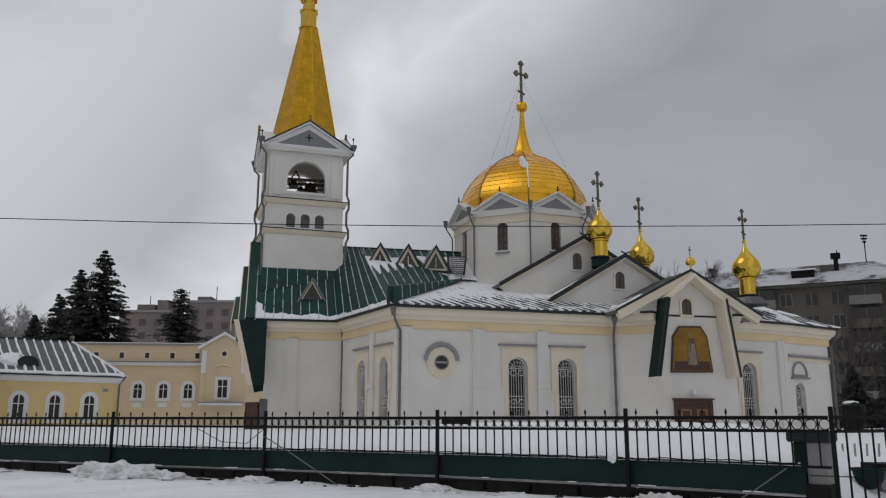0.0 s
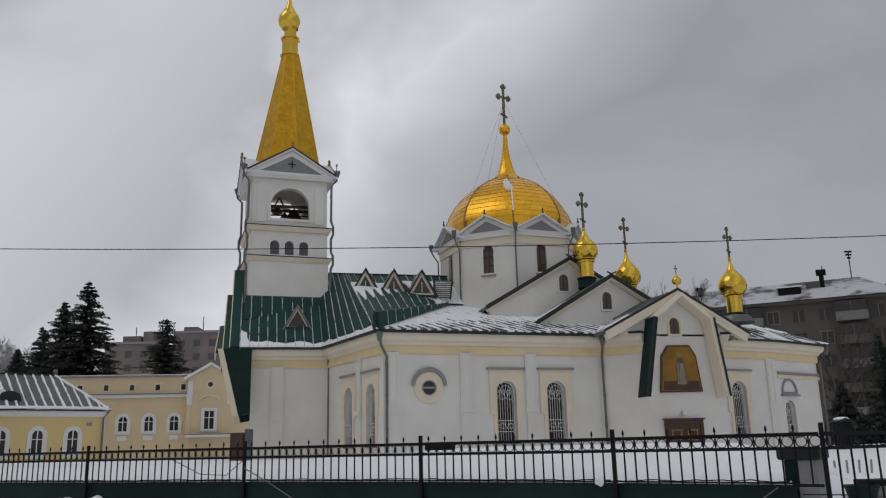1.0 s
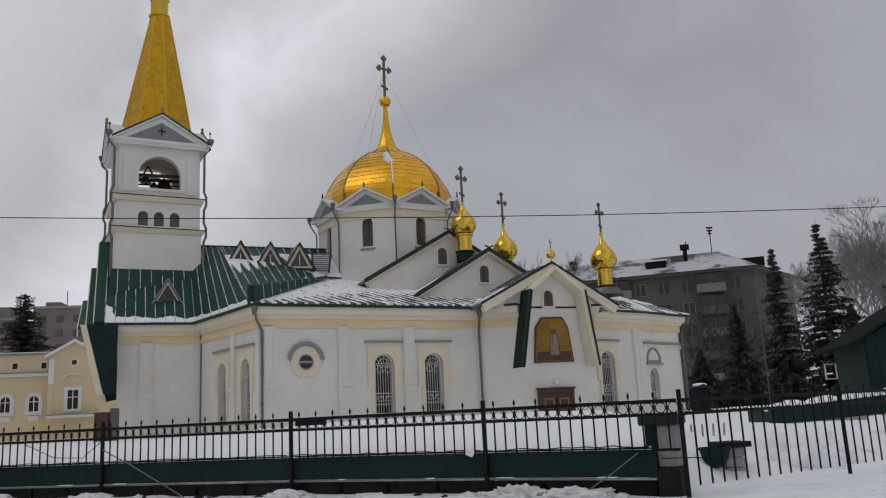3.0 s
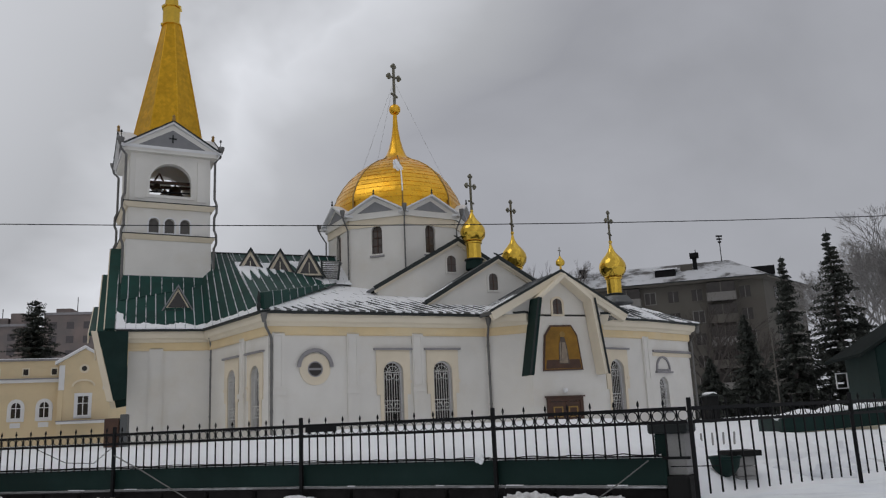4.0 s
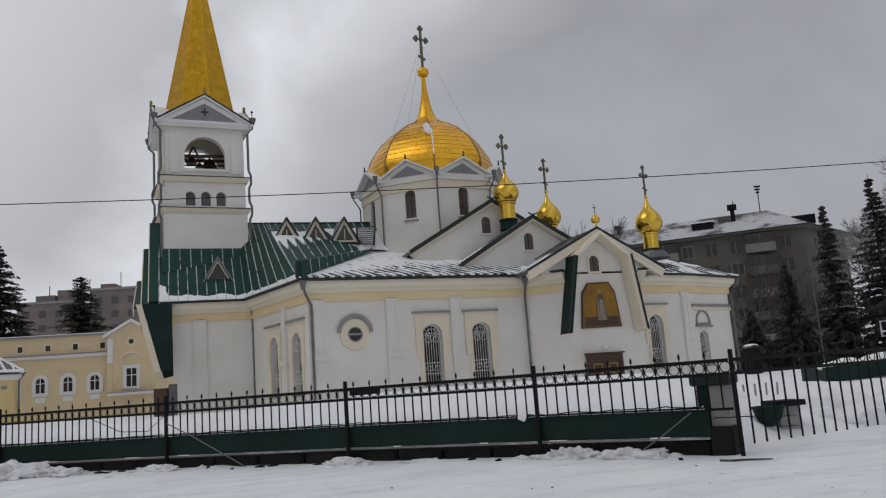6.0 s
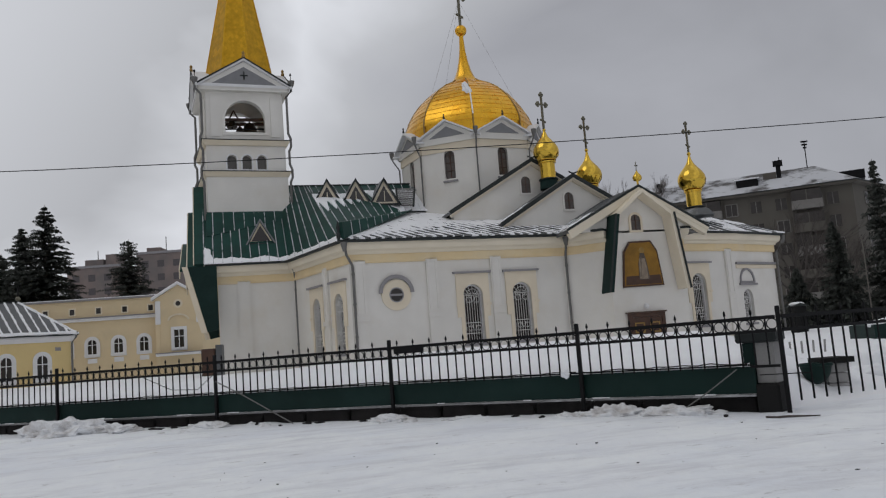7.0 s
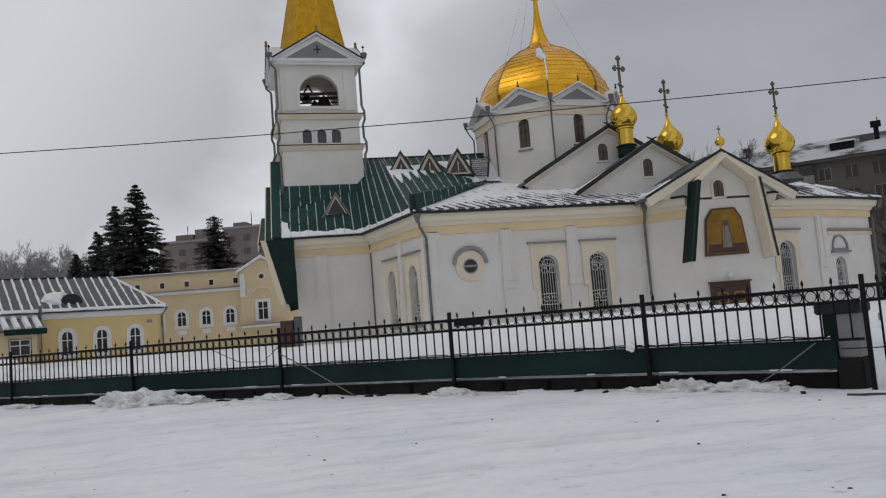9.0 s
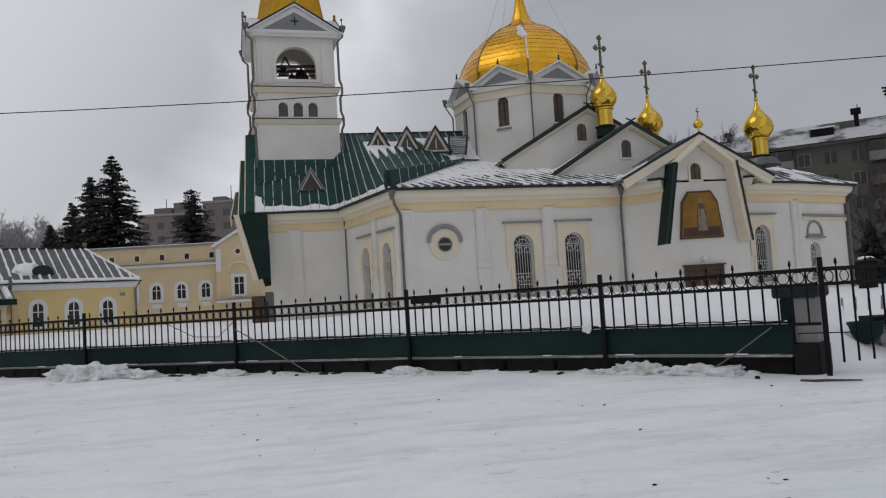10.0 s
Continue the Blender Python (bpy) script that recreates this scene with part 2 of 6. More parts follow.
def again(ob, m, parent=None):
    """Another object on the same mesh."""
    o = new(ob.name.split(".")[0], ob.data)
    o.parent = parent or ob.parent
    o.matrix_basis = m
    return o


def box(bm, x0, x1, y0, y1, z0, z1, m=None):
    r = bmesh.ops.create_cube(bm, size=1)["verts"]
    t = Matrix.Translation(((x0 + x1) / 2, (y0 + y1) / 2, (z0 + z1) / 2)) @ Matrix.Diagonal((abs(x1 - x0), abs(y1 - y0), abs(z1 - z0), 1))
    bmesh.ops.transform(bm, matrix=(m or Matrix()) @ t, verts=r)
    return r


def boxed(x0, x1, y0, y1, z0, z1, m=None, bevel=0.0):
    bm = bmesh.new()
    box(bm, x0, x1, y0, y1, z0, z1, m)
    if bevel:
        bmesh.ops.bevel(bm, geom=list(bm.edges), offset=bevel, segments=1, affect="EDGES")
    return bm


def prism(bm, pts, y0, y1, m=None):
    """A polygon in x, z pushed through from y0 to y1."""
    m = m or Matrix()
    a = [bm.verts.new(m @ Vector((x, y0, z))) for x, z in pts]
    b = [bm.verts.new(m @ Vector((x, y1, z))) for x, z in pts]
    bm.faces.new(a)
    bm.faces.new(b[::-1])
    for i in range(len(pts)):
        j = (i + 1) % len(pts)
        bm.faces.new((a[i], b[i], b[j], a[j]))
    return bm


def slab(bm, corners, t):
    """A plate with its top on the given corners, t thick."""
    p = [Vector(c) for c in corners]
    n = (p[1] - p[0]).cross(p[-1] - p[0]).normalized()
    if n.z < 0:
        n = -n
    a = [bm.verts.new(c) for c in p]
    b = [bm.verts.new(c - n * t) for c in p]
    bm.faces.new(a)
    bm.faces.new(b[::-1])
    for i in range(len(p)):
        j = (i + 1) % len(p)
        bm.faces.new((a[i], b[i], b[j], a[j]))
    return bm


def lathe(bm, profile, seg=32, m=None, turn=0.0):
    """Rings of (radius, z)."""
    m = m or Matrix()
    rings = []
    for r, z in profile:
        rings.append([bm.verts.new(m @ Vector((max(r, 0.001) * math.cos(turn + 2 * math.pi * i / seg), max(r, 0.001) * math.sin(turn + 2 * math.pi * i / seg), z))) for i in range(seg)])
    for a, b in zip(rings, rings[1:]):
        for i in range(seg):
            j = (i + 1) % seg
            bm.faces.new((a[i], a[j], b[j], b[i]))
    bm.faces.new(rings[0][::-1])
    bm.faces.new(rings[-1])
    return bm


def tube(bm, path, r, seg=8):
    """A round bar along points."""
    pts = [Vector(p) for p in path]
    rings = []
    for i, p in enumerate(pts):
        d = (pts[min(i + 1, len(pts) - 1)] - pts[max(i - 1, 0)]).normalized()
        s = d.cross(Vector((0.31, 0.17, 0.93)) if abs(d.z) < 0.9 else Vector((1, 0, 0))).normalized()
        u = s.cross(d)
        rr = r[i] if isinstance(r, (list, tuple)) else r
        rings.append([bm.verts.new(p + (s * math.cos(2 * math.pi * k / seg) + u * math.sin(2 * math.pi * k / seg)) * rr) for k in range(seg)])
    for a, b in zip(rings, rings[1:]):
        for i in range(seg):
            j = (i + 1) % seg
            bm.faces.new((a[i], a[j], b[j], b[i]))
    bm.faces.new(rings[0][::-1])
    bm.faces.new(rings[-1])
    return bm


def sweep(bm, line, profile, closed=False):
    """A profile of (out, z) carried along a plan line; out points to the right of its run, corners mitred."""
    n = len(line)
    rings = []
    for i in range(n):
        p = Vector(line[i])
        d0 = (p - Vector(line[i - 1])).normalized() if (i > 0 or closed) else None
        d1 = (Vector(line[(i + 1) % n]) - p).normalized() if (i < n - 1 or closed) else None
        d0, d1 = d0 or d1, d1 or d0
        n0, n1 = Vector((d0.y, -d0.x)), Vector((d1.y, -d1.x))
        k = (n0 + n1) / max(0.3, 1 + n0.dot(n1))
        rings.append([bm.verts.new((p.x + k.x * o, p.y + k.y * o, z)) for o, z in profile])
    m = len(profile)
    for a, b in zip(rings, rings[1:] + (rings[:1] if closed else [])):
        for i in range(m):
            j = (i + 1) % m
            bm.faces.new((a[i], a[j], b[j], b[i]))
    if not closed:
        bm.faces.new(rings[0][::-1])
        bm.faces.new(rings[-1])
    return bm


def arch(cx, w, z0, z1, steps=10, grow=0.0):
    """The outline of an arched opening: sill, jambs and a half circle."""
    r = w / 2 + grow
    pts = [(cx - r, z0 - grow), (cx + r, z0 - grow)]
    zs = z1 - w / 2
    return pts + [(cx + r * math.cos(math.pi * i / steps), zs + r * math.sin(math.pi * i / steps)) for i in range(steps + 1)]


def pierced(bm, x0, x1, z0, z1, holes, y0, y1, m=None, steps=10):
    """A wall from x0 to x1 with arched openings (cx, w, sill, top)."""
    x = x0
    for cx, w, a, b in sorted(holes):
        l, r = cx - w / 2, cx + w / 2
        if l > x + 1e-4:
            prism(bm, [(x, z0), (l, z0), (l, z1), (x, z1)], y0, y1, m)
        if a > z0 + 1e-3:
            prism(bm, [(l, z0), (r, z0), (r, a), (l, a)], y0, y1, m)
        zs = b - w / 2
        cap = [(cx + w / 2 * math.cos(math.pi * i / steps), zs + w / 2 * math.sin(math.pi * i / steps)) for i in range(steps + 1)]
        half = steps // 2
        prism(bm, cap[:half + 1] + [(cx, z1), (r, z1)], y0, y1, m)
        prism(bm, cap[half:] + [(l, z1), (cx, z1)], y0, y1, m)
        x = r
    if x1 > x + 1e-4:
        prism(bm, [(x, z0), (x1, z0), (x1, z1), (x, z1)], y0, y1, m)
    bmesh.ops.remove_doubles(bm, verts=bm.verts, dist=0.0005)
    return bm


def ring_frame(bm, inner, outer, y0, y1, m=None):
    """A band between two outlines of equal length."""
    m = m or Matrix()
    n = len(inner)
    v = [[bm.verts.new(m @ Vector((x, y, z))) for x, z in o] for o in (inner, outer) for y in (y0, y1)]
    i0, i1, o0, o1 = v
    for a in range(n):
        b = (a + 1) % n
        bm.faces.new((i0[a], i0[b], o0[b], o0[a]))
        bm.faces.new((i1[a], o1[a], o1[b], i1[b]))
        bm.faces.new((i0[a], i1[a], i1[b], i0[b]))
        bm.faces.new((o0[a], o0[b], o1[b], o1[a]))
    return bm


def wall_frame(p, q):
    """A frame on a wall seen from outside: x runs from p to q, y points inwards."""
    d = (Vector(q) - Vector(p)).normalized()
    return Matrix(((d.x, -d.y, 0, p[0]), (d.y, d.x, 0, p[1]), (0, 0, 1, 0), (0, 0, 0, 1)))


def sphere(bm, c, r, seg=12, squash=1.0):
    prof = [(r * math.sin(math.pi * i / 8), -r * squash * math.cos(math.pi * i / 8)) for i in range(9)]
    return lathe(bm, prof, seg, Matrix.Translation(c))


# ---- ground ----
FENCE = [(-24.5, 25.3), (-20.6, 23.3), (-16.8, 21.3), (-13.1, 19.4), (-9.4, 17.45), (-6.0, 15.7), (-2.8, 14.2), (0.13, 12.6), (2.58, 10.9), (4.48, 9.3)]

EAST = [FENCE[-1], (7.3, 10.6), (10.0, 12.0), (12.7, 13.4)]


def fence_gap(x, y):
    """How far a place lies behind the fence's line."""
    best = None
    whole = FENCE + EAST[1:]
    for (ax, ay), (bx, by) in zip(whole, whole[1:]):
        d = Vector((bx - ax, by - ay))
        t = max(0.0, min(1.0, ((x - ax) * d.x + (y - ay) * d.y) / d.length_squared))
        p = Vector((ax, ay)) + d * t
        w = Vector((x, y)) - p
        s = math.copysign(w.length, d.x * w.y - d.y * w.x)
        if best is None or abs(s) < abs(best):
            best = s
    return best


def smooth(a, b, x):
    t = max(0.0, min(1.0, (x - a) / (b - a)))
    return t * t * (3 - 2 * t)


def ground_height(x, y):
    s = fence_gap(x, y)
    n = noise.fractal((x * 0.35, y * 0.35, 0.0), 1.0, 2.0, 4)
    front = 0.5 * smooth(-11, -0.4, s) + 0.015 * n + 0.014 * noise.fractal((x * 2.2, y * 3.5, 9.0), 1.0, 2.0, 3) + 0.04 * max(0.0, noise.noise((x * 1.7, y * 1.7, 4.0))) * smooth(-2.2, -0.5, s)
    yard = 1.10 + 0.32 * smooth(0.5, 3.5, s) * smooth(-7.0, 2.5, x) - 0.04 * smooth(8, 20, s) + 0.05 * n
    inside = smooth(0.32, 0.8, s)
    open_right = smooth(4.3, 5.6, x - 0.25 * (s if s > 0 else 0))
    yard = yard * (1 - open_right) + (0.5 + 0.5 * smooth(0.3, 2.2, s) + 0.12 * n) * open_right
    return front * (1 - inside) + yard * inside


def spaced(stops):
    out = []
    for (a, b, step) in stops:
        k = max(1, round((b - a) / step))
        out += [a + (b - a) * i / k for i in range(k)]
    return out + [stops[-1][1]]


gx = spaced([(-2500, -300, 500), (-300, -60, 40), (-60, -26, 4), (-26, -8, 0.35), (-8, 12, 0.16), (12, 30, 1.2), (30, 100, 14), (100, 300, 50), (300, 2500, 500)])
gy = spaced([(-300, -30, 60), (-30, 2, 2.0), (2, 8, 0.25), (8, 17, 0.14), (17, 27, 0.3), (27, 70, 3), (70, 300, 40), (300, 3000, 500)])
verts = [(x, y, ground_height(x, y)) for y in gy for x in gx]
w = len(gx)
faces = [(j * w + i, j * w + i + 1, (j + 1) * w + i + 1, (j + 1) * w + i) for j in range(len(gy) - 1) for i in range(w - 1)]
me = bpy.data.meshes.new("ground")
me.from_pydata(verts, [], faces)
me.materials.append(ROAD_SNOW)
me.materials.append(SNOW)  # untrodden behind the fence
for poly in me.polygons:
    if abs(poly.center.x) < 60 and 8 < poly.center.y < 70:
        poly.material_index = int(fence_gap(poly.center.x, poly.center.y) > 0.3)
me.polygons.foreach_set("use_smooth", [True] * len(me.polygons))
ground = tagged(new("ground", me), "trodden snow over a wide flat forecourt and yard", "ground", kind="structure")

# ---- church ----
church = tagged(new("church"), "white plastered orthodox church with gilded dome, green roofs and cream cornices", "church")
church.matrix_basis = pose(-2.0, 35.6, 0, 0, 0, 13)

W0, W1, B, A, C = (-5.5, 15.0), (-5.5, 6.4), (-1.8, 6.3), (0.0, -0.1), (10.4, 0.75)
P1, P2, E1, E2, E3, E4 = (12.0, -0.8), (15.9, -0.8), (16.5, 1.1), (20.65, 2.2), (24.5, 3.85), (24.5, 16.0)
EAVE = 6.2


def wall_run(p, q, holes=(), z0=0.0, z1=EAVE, t=0.5):
    m = wall_frame(p, q)
    length = (Vector(q) - Vector(p)).length
    bm = bmesh.new()
    pierced(bm, 0, length, z0, z1, holes, 0, t, m)
    return part("wall", bm, PLASTER, church), m, length


def grilled_window(m, cx, w, z0, z1, cream=True, hood=None):
    """An arched window with a cream surround, dark glass and a white wrought grille."""
    win = part("window", ring_frame(bmesh.new(), arch(cx, w - 0.12, z0 + 0.06, z1 - 0.06), arch(cx, w, z0, z1), 0.16, 0.24, m), WHITE_TRIM, church, "white arched window frame")
    bm = bmesh.new()
    prism(bm, arch(cx, w, z0, z1), 0.25, 0.27, m)
    part("pane", bm, GLASS, win)
    bm = bmesh.new()
    k = 8
    zs = z1 - w / 2
    h = zs - z0
    bar = lambda pts, r=0.013: tube(bm, [m @ Vector((x, 0.05, z)) for x, z in pts], r, 5)
    for i in range(k):
        x = cx - w / 2 + w * (i + 0.5) / k
        bar([(x, z0), (x, zs)])
    for z in (z0 + 0.03, z0 + 0.20 * h, z0 + 0.42 * h, zs - 0.02):
        bar([(cx - w / 2, z), (cx + w / 2, z)], 0.018)
    for i in range(7):  # the arch: bars that lean out to a fan, with a bow across
        t = math.pi * (i + 0.5) / 7
        bar([(cx + 0.10 * math.cos(t), zs + 0.04), (cx + 0.30 * math.cos(t), zs + 0.16 * math.sin(t)), (cx + 0.46 * w * math.cos(t), zs + 0.46 * w * math.sin(t))], 0.012)
    bar([(cx + 0.27 * math.cos(t * math.pi / 10), zs + 0.27 * math.sin(t * math.pi / 10)) for t in range(11)], 0.014)
    for zc, r in ((z0 + 0.31 * h, 0.11), (zs - 0.22, 0.13)):  # lyre scrolls
        for s in (-1, 1):
            bar([(cx + s * (0.19 - r * math.cos(a * 0.62)), zc + r * math.sin(a * 0.62)) for a in range(10)], 0.015)
            bar([(cx + s * 0.40 - s * 0.05 * math.cos(a * 0.7), zc + 0.07 * math.sin(a * 0.7)) for a in range(9)], 0.012)
        bar([(cx - 0.10, zc + 0.14), (cx - 0.07, zc - 0.02), (cx, zc - 0.09), (cx + 0.07, zc - 0.02), (cx + 0.10, zc + 0.14)], 0.016)
    part("grille", bm, GRILLE, win, "white wrought iron grille")
    if cream:
        bm = bmesh.new()
        l, r = cx - w / 2 - 0.33, cx + w / 2 + 0.33
        zs = z1 - w / 2
        cap = arch(cx, w, z0, z1)[2:]
        half = len(cap) // 2
        prism(bm, cap[:half + 1] + [(cx, z1 + 0.5), (r, z1 + 0.5), (r, zs)], -0.06, 0.0, m)
        prism(bm, cap[half:] + [(l, zs), (l, z1 + 0.5), (cx, z1 + 0.5)], -0.06, 0.0, m)
        for a, b in ((l, cx - w / 2), (cx + w / 2, r)):
            prism(bm, [(a, zs - 1.0), (b, zs - 1.0), (b, zs), (a, zs)], -0.06, 0.0, m)
        for a, b in ((cx - w / 2 - 0.17, cx - w / 2), (cx + w / 2, cx + w / 2 + 0.17)):
            prism(bm, [(a, z0), (b, z0), (b, zs - 1.0), (a, zs - 1.0)], -0.045, 0.0, m)
        for a, b in ((l - 0.05, l + 0.16), (r - 0.16, r + 0.05)):
            prism(bm, [(a, zs - 0.5), (b, zs - 0.5), (b, zs - 0.38), (a, zs - 0.38)], -0.09, -0.06, m)
        part("window_surround", bm, CREAM, church, "cream plaster window surround")
        bm = bmesh.new()
        prism(bm, [(l - 0.12, z1 + 0.5), (r + 0.12, z1 + 0.5), (r + 0.12, z1 + 0.59), (l - 0.12, z1 + 0.59)], -0.16, 0.0, m)
        part("window_hood", bm, LEDGE, church, "grey tin window hood")
    bm = bmesh.new()
    prism(bm, [(cx - w / 2 - 0.1, z0 - 0.12), (cx + w / 2 + 0.1, z0 - 0.12), (cx + w / 2 + 0.1, z0), (cx - w / 2 - 0.1, z0)], -0.1, 0.2, m)
    part("sill", bm, LEDGE, win)
    return win


def pilaster(m, cx, w=0.62, z0=0.3, z1=5.55, d=0.1):
    bm = bmesh.new()
    prism(bm, [(cx - w / 2, z0), (cx + w / 2, z0), (cx + w / 2, z1), (cx - w / 2, z1)], -d, 0, m)
    p = part("pilaster", bm, PLASTER, church)
    bm = bmesh.new()
    ring_frame(bm, [(cx - w / 2 + 0.13, 3.3), (cx + w / 2 - 0.13, 3.3), (cx + w / 2 - 0.13, z1 - 0.15), (cx - w / 2 + 0.13, z1 - 0.15)],
               [(cx - w / 2 + 0.06, 3.23), (cx + w / 2 - 0.06, 3.23), (cx + w / 2 - 0.06, z1 - 0.08), (cx - w / 2 + 0.06, z1 - 0.08)], -d - 0.03, -d, m)
    part("raised_moulding", bm, PLASTER, p)
    bm = bmesh.new()
    prism(bm, [(cx - w / 2 - 0.05, 2.9), (cx + w / 2 + 0.05, 2.9), (cx + w / 2 + 0.05, 3.1), (cx - w / 2 - 0.05, 3.1)], -d - 0.06, -d, m)
    part("string_course", bm, PLASTER, p)
    return p


# west wing, splayed wall and south front
_, mw, lw = wall_run(W1, B)
pilaster(mw, 1.25)
_, mb, lb = wall_run(B, A, [(2.85, 0.95, 1.6, 4.25), (5.4, 0.95, 1.6, 4.25)])
grilled_window(mb, 2.85, 0.95, 1.6, 4.25)
grilled_window(mb, 5.4, 0.95, 1.6, 4.25)
pilaster(mb, 4.1, 0.5)
_, ma, la = wall_run(A, C, [(5.65, 0.95, 1.62, 4.28), (8.10, 0.95, 1.62, 4.28)])
for c in (5.65, 8.10):
    grilled_window(ma, c, 0.95, 1.62, 4.28)
for c in (0.42, 3.75, 6.87):
    pilaster(ma, c, 0.55)
wall_run(C, P1)
wall_run(P1, P2)
wall_run(P2, E1)
_, me1, le1 = wall_run(E1, E2, [(1.63, 1.0, 1.65, 4.3)])
grilled_window(me1, 1.63, 1.0, 1.65, 4.3)
pilaster(me1, 3.96, 0.5)
_, me2, le2 = wall_run(E2, E3, [(1.2, 0.9, 1.6, 3.4)])
wall_run(E3, E4)
wall_run(E4, W0)
wall_run(W0, W1)

PLAN = [W0, W1, B, A, C, P1]
PLAN_E = [P2, E1, E2, E3, E4]
for line in (PLAN, PLAN_E):
    part("frieze", sweep(bmesh.new(), line, [(0, 5.42), (0.07, 5.42), (0.1, 5.5), (0.1, 5.80), (0, 5.80)]), FRIEZE, church, "tan cream plaster frieze band")
    part("cornice", sweep(bmesh.new(), line, [(0, 5.802), (0.16, 5.802), (0.22, 5.92), (0.36, 6.0), (0.42, 6.16), (0.42, 6.3), (0, 6.3)]), CORNICE, church, "cream moulded cornice")
    part("eaves_edge", sweep(bmesh.new(), line, [(-0.2, 6.304), (0.55, 6.304), (0.57, 6.40), (-0.2, 6.42)]), EDGE, church, "dark sheet-metal roof edge")


def downpipe(path, r=0.058):
    p = part("downpipe", tube(bmesh.new(), path, r, 8), PIPE, church, "grey zinc downpipe", smooth=True)
    top = Vector(path[0])
    part("hopper", lathe(bmesh.new(), [(0.07, -0.35), (0.13, -0.1), (0.15, 0.05)], 10, Matrix.Translation(top)), PIPE, p)
    for z in (2.2, 3.6, 4.9):
        if path[-1][2] < z < path[0][2] and len(path) < 5:
            q = path[-1]
            part("collar", lathe(bmesh.new(), [(r + 0.02, 0), (r + 0.02, 0.08)], 10, Matrix.Translation((q[0], q[1], z))), PIPE, p)


downpipe([(0.0 - 0.25, -0.65, 6.25), (-0.15, -0.5, 5.75), (0.12, -0.28, 5.3), (0.12, -0.28, 0.6)])
downpipe([(-1.85, 5.75, 6.25), (-1.8, 5.9, 5.7), (-1.75, 6.1, 5.4), (-1.75, 6.1, 0.6)])
downpipe([(10.35, 0.15, 6.2), (10.4, 0.3, 5.8), (10.45, 0.55, 5.4), (10.45, 0.55, 0.6)])
downpipe([(25.1, 3.65, 6.25), (24.9, 3.55, 5.9), (24.62, 3.7, 5.4), (24.62, 3.7, 0.6)])


# roofs
def ruled(corners):
    a, b, c, d = [Vector(x) for x in corners]
    return lambda u, v: a.lerp(b, u).lerp(d.lerp(c, u), v)


def roof_patch(at, mat, label, seams, name="roof", nu=24, nv=10, seam_mat=None):
    """A sheet roof over at(u, v), v from foot to top; standing seams run from foot to top."""
    if not callable(at):
        at = ruled(at)
    bm = bmesh.new()
    g = [[bm.verts.new(at(i / nu, j / nv)) for i in range(nu + 1)] for j in range(nv + 1)]
    for j in range(nv):
        for i in range(nu):
            bm.faces.new((g[j][i], g[j][i + 1], g[j + 1][i + 1], g[j + 1][i]))
    bmesh.ops.remove_doubles(bm, verts=bm.verts, dist=0.001)
    ob = part(name, bm, mat, church, label)
    for i in range(seams + 1):
        u = i / seams
        if (at(u, 1) - at(u, 0)).length < 0.3:
            continue
        k = 8
        part("standing_seam", tube(bmesh.new(), [at(u, j / k) + Vector((0, 0, 0.02)) for j in range(k + 1)], 0.03, 4), seam_mat or (SEAM if mat is GREEN_ROOF else mat), ob)
    return at


def splay(u, v):
    """West-facing slope over the splayed wall, seams square to the ridge."""
    x = -2.1 + 1.65 * u
    return Vector((x, 5.75 - 6.3 * u, 6.42)).lerp(Vector((x + 0.15 * u, 10.5, RIDGE)), v)


def hip_y(x):
    return -0.6 + 8.9 * min(1.0, max(0.0, (x + 0.45) / 5.45))


def above_hip(u, v):
    """Green slope between the hip and the nave's ridge."""
    x = -0.45 + 6.95 * u
    y = hip_y(x)
    return Vector((x, y, 6.43 + (y + 0.6) * 0.31)).lerp(Vector((x, 10.5, RIDGE)), v)


def south_slope(u, v):
    """Low south slope of the transept, up to the hip and the drum; seams square to the true front."""
    x0 = -0.45 + 16.0 * u
    y0 = -0.6 + 0.8 * min(1.0, (x0 + 0.45) / 11.0)
    run = min(9.0, (x0 + 0.45) / (0.612 + 0.34)) * v
    return Vector((x0 - 0.34 * run, y0 + run, 6.44 + run * 0.31))


def snow_on(at, name, keep, seed, lift=0.05, nu=90, nv=60, du=(0, 1), dv=(0, 1)):
    """A thin uneven layer of snow on a roof patch where keep(u, v, noise) holds."""
    bm = bmesh.new()
    vs = {}

    def vert(i, j):
        if (i, j) not in vs:
            u, v = du[0] + (du[1] - du[0]) * i / nu, dv[0] + (dv[1] - dv[0]) * j / nv
            p = at(u, v)
            vs[i, j] = bm.verts.new((p.x, p.y, p.z + lift + 0.03 * noise.noise((p.x * 2, p.y * 2, seed))))
        return vs[i, j]
    for i in range(nu):
        for j in range(nv):
            u, v = du[0] + (du[1] - du[0]) * (i + 0.5) / nu, dv[0] + (dv[1] - dv[0]) * (j + 0.5) / nv
            p = at(u, v)
            if keep(u, v, noise.fractal((p.x * 0.9, p.y * 0.9, seed), 1.0, 2.0, 4)):
                bm.faces.new((vert(i, j), vert(i + 1, j), vert(i + 1, j + 1), vert(i, j + 1)))
    r = bmesh.ops.extrude_face_region(bm, geom=list(bm.faces))
    for v in r["geom"]:
        if isinstance(v, bmesh.types.BMVert):
            v.co.z -= lift + 0.02
    return part("roof_snow", bm, SNOW, church, "patchy melting snow on the roof", smooth=True)


